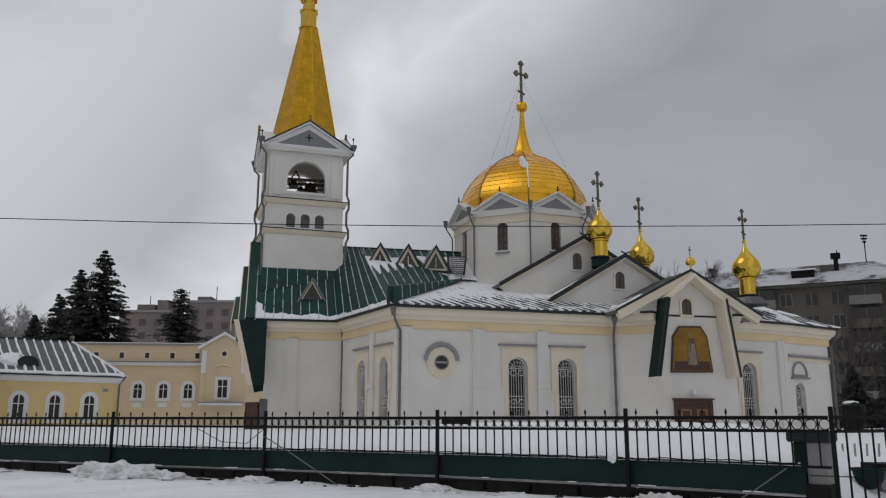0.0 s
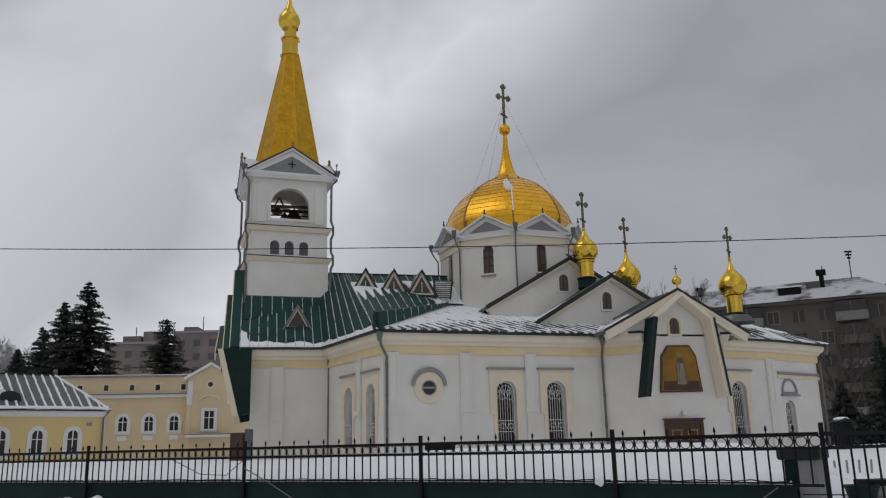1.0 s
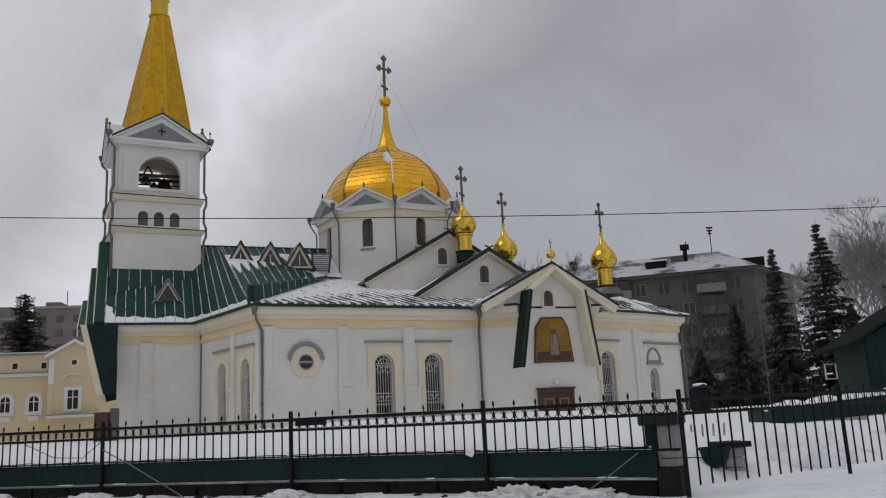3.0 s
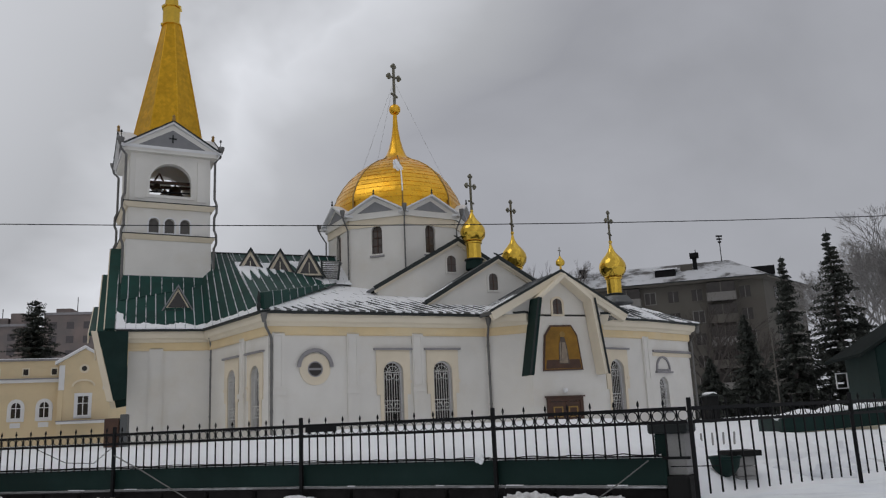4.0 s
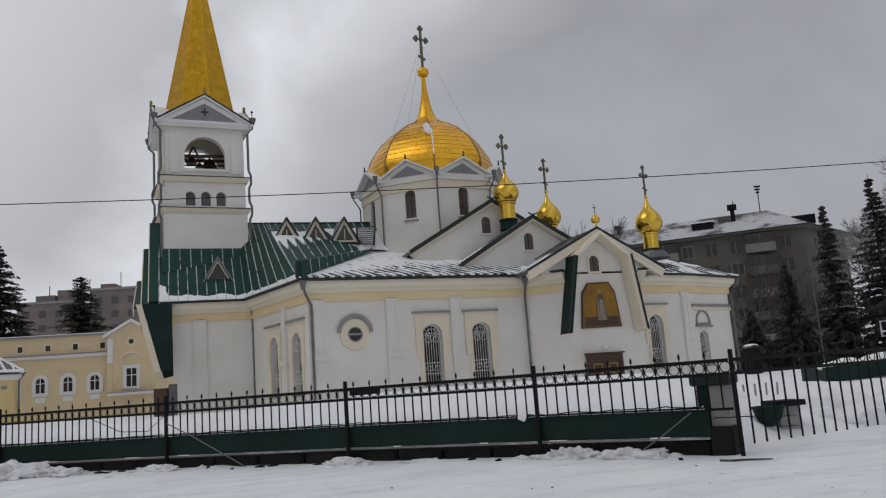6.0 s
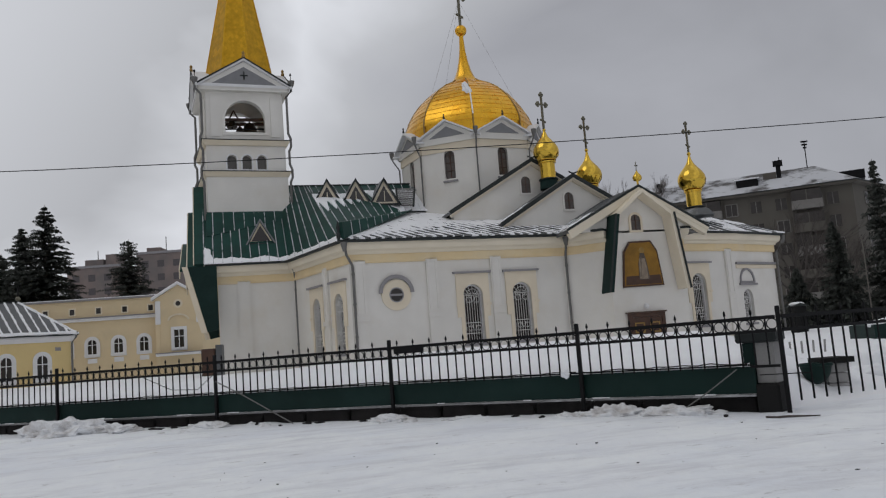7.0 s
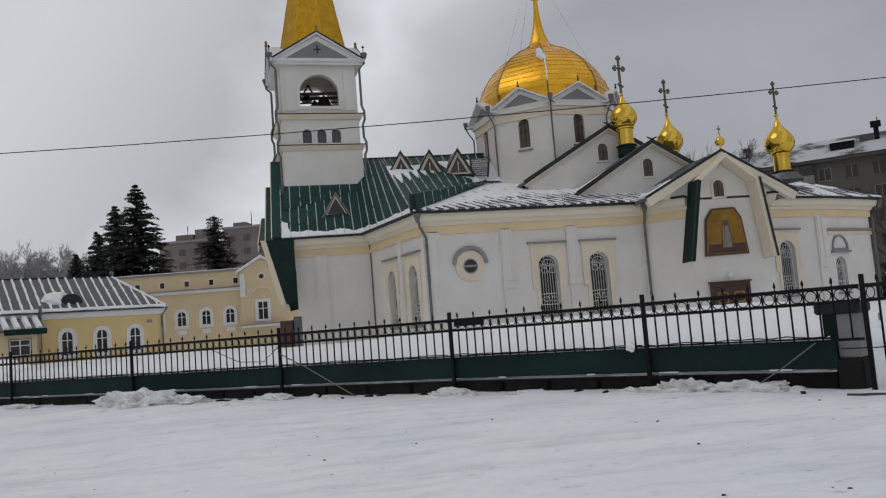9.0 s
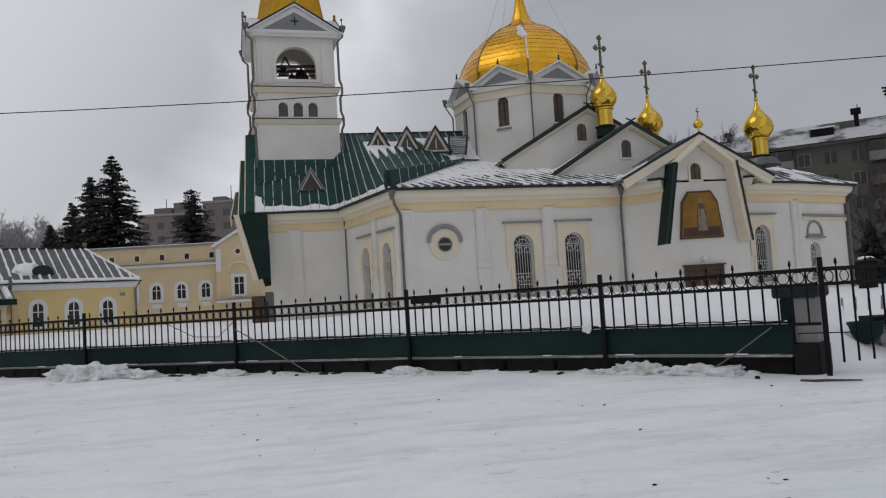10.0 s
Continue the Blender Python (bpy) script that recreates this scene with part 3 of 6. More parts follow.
RIDGE = 11.15
r1 = roof_patch([(-6.1, 5.85, 6.42), (-2.1, 5.75, 6.42), (-2.1, 10.5, RIDGE), (-6.1, 10.5, RIDGE)], GREEN_ROOF, "dark green standing-seam nave roof", 9)
r2 = roof_patch(splay, GREEN_ROOF, "dark green standing-seam roof over the splayed wall", 6)
r2b = roof_patch(above_hip, GREEN_ROOF, "dark green standing-seam roof above the hip", 14)
r3 = roof_patch(south_slope, GREY_ROOF, "grey standing-seam transept roof half under snow", 34)
roof_patch([(-6.3, 15.4, 6.42), (6.5, 15.4, 6.42), (6.5, 10.5, RIDGE), (-6.1, 10.5, RIDGE)], GREEN_ROOF, "dark green north slope of the nave", 10)
part("ridge_cap", tube(bmesh.new(), [(-6.1, 10.5, RIDGE + 0.02), (6.0, 10.5, RIDGE + 0.02)], 0.06, 6), EDGE, church)
part("hip_cap", tube(bmesh.new(), [Vector((x, hip_y(x), 6.46 + (hip_y(x) + 0.6) * 0.31)) for x in (-0.45, 1.5, 3.5, 5.0)], 0.045, 6), EDGE, church)
r4 = roof_patch([(16.0, 0.45, 6.42), (25.15, 3.4, 6.42), (21.4, 6.5, 8.2), (18.2, 6.2, 8.3)], GREY_ROOF, "grey standing-seam east roof", 12)
roof_patch([(25.15, 3.4, 6.42), (25.15, 16.2, 6.42), (20.5, 12.0, 8.4), (21.4, 6.5, 8.2)], GREY_ROOF, "grey standing-seam apse roof", 8)
roof_patch([(18.2, 6.2, 8.3), (21.4, 6.5, 8.2), (20.5, 12.0, 8.4), (13.0, 12.0, 9.6)], GREY_ROOF, "grey standing-seam upper roof", 6)
roof_patch([(25.15, 16.2, 6.42), (6.5, 15.4, 6.42), (6.5, 12.0, 10.5), (20.5, 12.0, 8.4)], GREY_ROOF, "grey standing-seam north roof", 10)
snow_on(r3, "snow", lambda u, v, n: v > 0.50 + 0.25 * n - 0.55 * max(0, u - 0.35) or ((u * 34 + 0.05 * n) % 1) < 0.42 + 0.5 * n + 0.25 * v, 3.0, nu=330, nv=50)
snow_on(r1, "snow", lambda u, v, n: v < 0.035 + 0.04 * n + 0.4 * max(0, 0.11 - u) / 0.11 * (0.6 + n), 5.0, nu=160, nv=150)
snow_on(r2, "snow", lambda u, v, n: v < 0.035 + 0.02 * n, 8.0, nv=90)
snow_on(r2b, "snow", lambda u, v, n: (0.52 + 0.3 * u + 0.09 * math.sin(u * 14 * 2 * math.pi) < v < 0.80 + 0.05 * n and u < 0.75) or (u > 0.55 and v < 0.75 and n + (u - 0.5) * 2 > 0.1), 8.5, nu=200)
snow_on(r4, "snow", lambda u, v, n: n > 0.1 or ((u * 12) % 1) < 0.22, 9.0, nu=160)

# stepped west gable with its sloping flank boards
for k, (u0, u1, z_top, v_foot, z_foot) in enumerate(((-6.56, -6.05, 11.24, 5.9, 6.45), (-6.88, -6.52, 9.83, 5.8, 6.25), (-7.22, -6.84, 8.12, 5.72, 6.2))):
    for side in (-1, 1):
        f = lambda v: 10.5 + side * (10.5 - v)
        part("west_gable_roof", slab(bmesh.new(), [(u0, f(10.5), z_top), (u1, f(10.5), z_top), (u1, f(v_foot), z_foot), (u0, f(v_foot), z_foot)], 0.12), GREEN_ROOF, church, "dark green stepped gable roof")
        part("west_fascia", slab(bmesh.new(), [(u0 - 0.05, f(10.5), z_top - 0.02), (u0, f(10.5), z_top - 0.02), (u0, f(v_foot), z_foot - 0.02), (u0 - 0.05, f(v_foot), z_foot - 0.02)], 0.45), CREAM, church)
for side in (-1, 1):
    f = lambda v: 10.5 + side * (10.5 - v)
    bm = bmesh.new()
    q = [(-6.85, 5.72, 6.3), (-5.52, 5.72, 6.3), (-5.52, 5.25, 3.2), (-6.05, 5.25, 3.1)]
    a = [bm.verts.new((x, f(y), z)) for x, y, z in q]
    b = [bm.verts.new((x, f(y + 0.14), z)) for x, y, z in q]
    bm.faces.new(a), bm.faces.new(b[::-1])
    for i in range(4):
        bm.faces.new((a[i], b[i], b[(i + 1) % 4], a[(i + 1) % 4]))
    part("flank_board", bm, DARK_GREEN, church, "dark green sloping flank board")
    bm = bmesh.new()
    q = [(-6.87, 5.70, 6.3), (-6.07, 5.23, 3.08), (-6.07, 5.65, 3.08), (-6.87, 6.1, 6.3)]
    a = [bm.verts.new((x, f(y), z)) for x, y, z in q]
    b = [bm.verts.new((x - 0.26, f(y), z)) for x, y, z in q]
    bm.faces.new(a), bm.faces.new(b[::-1])
    for i in range(4):
        bm.faces.new((a[i], b[i], b[(i + 1) % 4], a[(i + 1) % 4]))
    part("flank_fascia", bm, CREAM, church, "cream edge of the flank board")
part("west_gable_wall", prism(bmesh.new(), [(6.4, 6.0), (14.6, 6.0), (10.5, 10.6)], 5.6, 6.1, Matrix.Rotation(radians(90), 4, "Z") @ Matrix.Diagonal((1, 1, 1, 1))), CREAM, church)


def dormer(x, y, z, w, h, depth, mat_roof=GREEN_ROOF, open_=0.345):
    """A small triangular roof dormer with a two-pane vent."""
    bm = bmesh.new()
    prism(bm, [(x - w / 2, z), (x + w / 2, z), (x, z + h)], y, y + 0.12)
    d = part("dormer", bm, CREAM, church, "triangular cream roof dormer")
    bm = bmesh.new()
    prism(bm, [(x - w * open_, z + 0.10), (x + w * open_, z + 0.10), (x, z + h * (0.42 + 1.07 * open_))], y - 0.015, y - 0.002)
    part("pane", bm, GLASS, d)
    if open_ < 0.35:
        part("mullion", boxed(x - 0.02, x + 0.02, y - 0.03, y - 0.015, z + 0.14, z + h * 0.55), CREAM, d)
    for s in (-1, 1):
        bm = bmesh.new()
        prism(bm, [(x, z + h), (x + s * (w / 2 + 0.1), z - 0.15), (x + s * (w / 2 + 0.17), z - 0.12), (x, z + h + 0.14)], y - 0.12, y + depth)
        part("dormer_roof", bm, mat_roof, d)
        bm = bmesh.new()
        prism(bm, [(x, z + h + 0.03), (x + s * (w / 2 + 0.12), z - 0.14), (x + s * (w / 2 + 0.19), z - 0.12), (x, z + h + 0.16)], y - 0.15, y - 0.12)
        part("verge", bm, EDGE if open_ < 0.35 else TYMPANUM, d)
    bm = bmesh.new()
    box(bm, x - w / 2 - 0.1, x + w / 2 + 0.1, y - 0.15, y + 0.02, z - 0.1, z - 0.02)
    part("dormer_sill", bm, EDGE, d)


for x in (0.28, 1.82, 3.36):
    dormer(x, 7.52, 9.48, 1.42, 1.26, 2.6, GREY_ROOF)
dormer(-3.3, 6.95, 7.5, 1.2, 1.08, 1.7, open_=0.39)
ladder = tagged(new("roof_ladder"), "weathered slatted roof ladder")
ladder.parent = church
for i in range(9):
    part("tread", boxed(4.2 + 0.03 * i, 5.0 + 0.05 * i, 7.9 + 0.13 * i, 8.03 + 0.13 * i, 9.42 + 0.14 * i, 9.47 + 0.14 * i), PILLAR_GREY if i % 3 else LOUVRE, ladder)
for x0, x1 in ((4.15, 4.4), (5.02, 5.45)):
    part("stringer", tube(bmesh.new(), [(x0, 7.85, 9.36), (x1, 9.1, 10.62)], 0.06, 5), EDGE, ladder)
HA, HB, HT = Vector((-0.42, -0.5, 6.46)), Vector((4.7, 7.85, 9.12)), Vector((-0.45, -0.35, 7.22))
bm = bmesh.new()
va = [bm.verts.new(p) for p in (HA, HB, HT)]
vb = [bm.verts.new(p + Vector((0.2, -0.124, -0.02))) for p in (HA, HB, HT)]
bm.faces.new(va), bm.faces.new(vb[::-1])
for i in range(3):
    bm.faces.new((va[i], vb[i], vb[(i + 1) % 3], va[(i + 1) % 3]))
raised = part("raised_hip", bm, GREEN_ROOF, church, "dark green raised hip of the transept roof")
for i in range(1, 9):
    t = i / 10
    part("standing_seam", tube(bmesh.new(), [HA.lerp(HB, t), HT.lerp(HB, t)], 0.022, 4), SEAM, raised)
    part("standing_seam", tube(bmesh.new(), [HA.lerp(HB, t) + Vector((0.2, -0.124, 0)), HT.lerp(HB, t) + Vector((0.2, -0.124, 0))], 0.022, 4), SEAM, raised)
part("hip_finial", lathe(bmesh.new(), [(0.06, 6.4), (0.1, 6.6), (0.05, 6.75), (0.08, 6.95), (0.02, 7.25)], 8, Matrix.Translation((-0.45, -0.55, 0))), EDGE, church)

# south gables, stepping back towards the drum
def gable(apex, left, right, v, back, window=None, thick=0.35, drift=(0.1, 0.0)):
    """A white pediment wall with a roof running back from it. Points are (u, z)."""
    bm = bmesh.new()
    low = min(left[1], right[1]) - (0.9 if v > 0 else 0.0)
    prism(bm, [left, (left[0], low), (right[0], low - 0.001), right, apex], v, v + thick)
    g = part("pediment", bm, PLASTER, church, "white plastered pediment")
    over = 0.3
    for a, b in ((apex, left), (apex, right)):
        e = Vector((b[0] - a[0], b[1] - a[1])).normalized() * 0.25
        b = (b[0] + e.x, b[1] + e.y)
        bm = bmesh.new()
        n = Vector((-(b[1] - a[1]), b[0] - a[0])).normalized()
        if n.y < 0:
            n = -n
        prism(bm, [(a[0], a[1]), (b[0], b[1]), (b[0] + n.x * 0.16, b[1] + n.y * 0.16), (a[0], a[1] + 0.17)], v - over, v + back)
        rf = part("gable_roof", bm, GREY_ROOF, church, "grey sheet gable roof")
        bm = bmesh.new()
        lo, hi = (0.0, 0.21) if v > 0 else (0.11, 0.22)
        prism(bm, [(a[0], a[1] + lo), (b[0] + n.x * lo, b[1] + n.y * lo), (b[0] + n.x * hi, b[1] + n.y * hi), (a[0], a[1] + hi + 0.02)], v - over - 0.05, v - over + 0.02)
        part("verge", bm, EDGE, rf, "dark verge strip")
        bm = bmesh.new()
        prism(bm, [(a[0], a[1] - 0.07), (b[0] - n.x * 0.05, b[1] - n.y * 0.05), (b[0] + n.x * 0.105, b[1] + n.y * 0.105), (a[0], a[1] + 0.115)], v - over - 0.025, v - over - 0.003)
        part("raking_cornice", bm, CORNICE, rf, "pale cream raking cornice")
        bm = bmesh.new()
        deep = 0.14 if v > 0 else 0.28
        prism(bm, [(a[0], a[1] - deep), (b[0] - n.x * deep, b[1] - n.y * deep), (b[0] - n.x * 0.01, b[1] - n.y * 0.01), (a[0], a[1] - 0.012)], v - (0.2 if v > 0 else over), v)
        part("soffit", bm, CORNICE, rf)
    if window:
        cx, w, z0, z1 = window
        wm = Matrix.Translation((0, v, 0))
        win = part("window", ring_frame(bmesh.new(), arch(cx, w, z0, z1), arch(cx, w, z0, z1, grow=0.1), -0.06, 0.02, wm), CREAM if v < 0 else PLASTER, church, "small arched gable window")
        bm = bmesh.new()
        prism(bm, arch(cx, w, z0, z1), -0.012, 0.0, wm)
        part("pane", bm, BROWN_PANE, win)
        bm = bmesh.new()
        box(bm, cx - 0.02, cx + 0.02, -0.04, -0.013, z0, z1, wm)
        box(bm, cx - w / 2, cx + w / 2, -0.04, -0.013, z0 + 0.42, z0 + 0.46, wm)
        part("glazing_bar", bm, WOOD, win)
    for s_ in (-1, 1):
        bm = bmesh.new()
        prism(bm, [(apex[0] - s_ * 0.02, apex[1] + 0.14), (apex[0] + s_ * 0.26, apex[1] + 0.26), (apex[0] + s_ * 0.24, apex[1] + 0.33), (apex[0] - s_ * 0.04, apex[1] + 0.21)], v - over - 0.075, v - over - 0.052)
        if v > 0:
            part("verge_end", bm, EDGE, g)
        else:
            bm.free()
    # seams and snow on the slope that faces the nave
    foot, top = Vector((left[0] - 0.12, 0, left[1] + 0.10)), Vector((apex[0], 0, apex[1] + 0.19))
    slope = lambda u, t: (foot.lerp(top, t)) + Vector((0, v - over + 0.04 + (back + over - 0.1) * u, 0))
    n_seam = max(6, round(back / 0.42))
    for i in range(1, n_seam):
        part("standing_seam", tube(bmesh.new(), [slope(i / n_seam, t / 6) for t in range(7)], 0.022, 4), GREY_ROOF, rf)
    snow_on(slope, "snow", lambda u, t, n: t < drift[0] + 0.35 * n + drift[1] * u, 20.0 + apex[0], lift=0.03, nu=70, nv=60)
    return g


gable((10.88, 11.0), (6.4, 8.4), (14.2, 9.0), 5.0, 4.0, (10.55, 0.52, 9.36, 10.26))
gable((12.02, 9.55), (8.25, 7.3), (14.6, 8.0), 2.5, 4.0, (11.8, 0.5, 7.98, 8.85), drift=(0.22, 0.1))
gable((13.74, 8.2), (10.2, 6.35), (17.0, 6.3), -0.8, 6.5, (13.55, 0.5, 6.3, 7.05), drift=(0.30, 0.15))

# porch: sloping flank boards, mosaic icon, lamp and door
V0 = -0.84
inner = [(11.63, 3.4), (12.30, 6.9), (13.62, 7.95), (14.95, 6.9), (15.40, 3.4)]
outer = [(11.48, 3.4), (12.16, 6.98), (13.62, 8.14), (15.11, 6.98), (15.58, 3.4)]
part("porch_hood", prism(bmesh.new(), inner + outer[::-1], V0 - 0.8, V0), CORNICE, church, "pale cream soffit of the porch hood")
for side, (k0, k1) in enumerate(((0, 1), (4, 3))):
    p, q = outer[k0], outer[k1]
    s_ = -1 if side == 0 else 1
    part("flank_sheet", prism(bmesh.new(), [p, q, (q[0] + s_ * 0.05, q[1]), (p[0] + s_ * 0.05, p[1])], V0 - 0.83, V0), DARK_GREEN, church, "dark green sheet on the flank board")
    part("flank_edge", prism(bmesh.new(), [(p[0] - s_ * 0.03, p[1]), (q[0] - s_ * 0.03, q[1]), (q[0] + s_ * 0.06, q[1]), (p[0] + s_ * 0.06, p[1])], V0 - 0.87, V0 - 0.83), EDGE, church)
part("flank_face", prism(bmesh.new(), [(11.48, 3.4), (11.66, 3.4), (12.33, 6.95), (12.16, 6.98)], V0 - 0.82, V0 - 0.8), DARK_GREEN, church, "dark green face of the flank board")
icon_outline = [(12.55, 3.62), (14.68, 3.65), (14.48, 5.3), (14.18, 5.78), (13.06, 5.76), (12.72, 5.3)]
icon = tagged(new("icon_panel"), "ochre mosaic icon panel in a dark frame")
icon.parent = church
bm = prism(bmesh.new(), icon_outline, V0 - 0.06, V0 + 0.02)
part("icon_frame", bm, WOOD, icon)
mid = (13.6, 4.6)
shrink = [(mid[0] + (x - mid[0]) * 0.93, mid[1] + (z - mid[1]) * 0.93) for x, z in icon_outline]
part("mosaic_ground", prism(bmesh.new(), shrink, V0 - 0.075, V0 - 0.058), ICON_GROUND, icon)
part("mosaic_floor", prism(bmesh.new(), [(12.68, 3.72), (14.56, 3.74), (14.50, 4.15), (12.74, 4.13)], V0 - 0.085, V0 - 0.07), WOOD, icon)
part("mosaic_shape", prism(bmesh.new(), [(13.4, 3.95), (13.95, 3.95), (13.85, 4.8), (13.75, 5.2), (13.55, 5.2), (13.42, 4.7)], V0 - 0.09, V0 - 0.07), ICON_DARK, icon, "brown plain shape")
part("mosaic_shape", prism(bmesh.new(), [(13.42, 4.0), (13.5, 4.0), (13.54, 5.0), (13.47, 4.9)], V0 - 0.098, V0 - 0.08), ICON_LIGHT, icon, "pale plain shape")
part("mosaic_shape", prism(bmesh.new(), [(13.50, 3.98), (13.86, 3.98), (13.84, 4.5), (13.76, 4.95), (13.6, 4.95), (13.55, 4.5)], V0 - 0.098, V0 - 0.08), ICON_LIGHT, icon, "pale plain shape")
ring = [(13.65 + 0.15 * math.cos(a * math.pi / 8), 5.32 + 0.15 * math.sin(a * math.pi / 8)) for a in range(16)]
part("mosaic_disc", prism(bmesh.new(), ring, V0 - 0.085, V0 - 0.07), GILT, icon)
door = tagged(new("door"), "brown varnished double door with gilt carved panels")
door.parent = church
part("door_canopy", boxed(12.54, 14.61, V0 - 0.14, V0 - 0.002, 2.402, 2.47), WOOD, door)
part("door_frame", ring_frame(bmesh.new(), [(12.78, 0.0), (14.37, 0.0), (14.37, 2.22), (12.78, 2.22)], [(12.62, -0.05), (14.53, -0.05), (14.53, 2.4), (12.62, 2.4)], V0 - 0.08, V0), WOOD, door)
for x0 in (12.79, 13.58):
    leaf = part("door_leaf", boxed(x0, x0 + 0.78, V0 - 0.05, V0 - 0.01, 0.0, 2.21), WOOD, door)
    for z0, z1 in ((1.45, 2.0), (0.3, 1.3)):
        part("carved_panel", ring_frame(bmesh.new(), [(x0 + 0.2, z0 + 0.1), (x0 + 0.58, z0 + 0.1), (x0 + 0.58, z1 - 0.08), (x0 + 0.2, z1 - 0.08)], [(x0 + 0.14, z0 + 0.04), (x0 + 0.64, z0 + 0.04), (x0 + 0.64, z1 - 0.02), (x0 + 0.14, z1 - 0.02)], V0 - 0.075, V0 - 0.05), GILT, leaf, "gilt carved frame")
part("wall_lamp", sphere(bmesh.new(), (13.6, V0 - 0.1, 2.72), 0.12, 12), WHITE_TRIM, church, "round white wall lamp", smooth=True)

# round window in the south front
OC = 2.03
for r0, r1, d, mt, nm in ((0.32, 0.68, -0.06, CREAM, "oculus_surround"),):
    c0 = [(OC + r0 * math.cos(a * math.pi / 16), 3.97 + r0 * math.sin(a * math.pi / 16)) for a in range(32)]
    c1 = [(OC + r1 * math.cos(a * math.pi / 16), 3.97 + r1 * math.sin(a * math.pi / 16)) for a in range(32)]
    part(nm, ring_frame(bmesh.new(), c0, c1, d, 0.0, ma), mt, church, "cream round window surround")
c0 = [(OC + 0.645 * math.cos(a * math.pi / 16), 4.06 + 0.645 * math.sin(a * math.pi / 16)) for a in range(17)]
c1 = [(OC + 0.80 * math.cos(a * math.pi / 16), 4.06 + 0.80 * math.sin(a * math.pi / 16)) for a in range(17)]
part("oculus_hood", prism(bmesh.new(), c1 + c0[::-1], -0.15, -0.055, ma), LEDGE, church, "grey tin hood over the round window")
oc = part("window", ring_frame(bmesh.new(), [(OC + 0.285 * math.cos(a * math.pi / 12), 3.97 + 0.285 * math.sin(a * math.pi / 12)) for a in range(24)], [(OC + 0.335 * math.cos(a * math.pi / 12), 3.97 + 0.335 * math.sin(a * math.pi / 12)) for a in range(24)], -0.08, -0.02, ma), LEDGE, church, "round window")
part("pane", prism(bmesh.new(), [(OC + 0.315 * math.cos(a * math.pi / 12), 3.97 + 0.315 * math.sin(a * math.pi / 12)) for a in range(24)], -0.045, -0.004, ma), GLASS, oc)
part("glazing_bar", boxed(OC - 0.27, OC + 0.27, -0.06, -0.046, 3.93, 4.02, ma), LEDGE, oc)

# blind lunette and ledge on the far east bay
part("ledge", boxed(0.3, 4.3, -0.12, 0, 4.72, 4.84, me2), LEDGE, church, "grey tin ledge")
part("frieze", boxed(0.3, 4.3, -0.05, 0, 4.5, 4.7, me2), CREAM, church)
part("lunette", ring_frame(bmesh.new(), arch(1.22, 1.2, 3.82, 4.42), arch(1.22, 1.2, 3.82, 4.42, grow=0.1), -0.08, 0, me2), LEDGE, church, "blind lunette moulding")
part("ledge", boxed(0.42, 2.05, -0.14, 0, 3.6, 3.7, me2), LEDGE, church)
grilled_window(me2, 1.2, 0.9, 1.6, 3.4, cream=False)

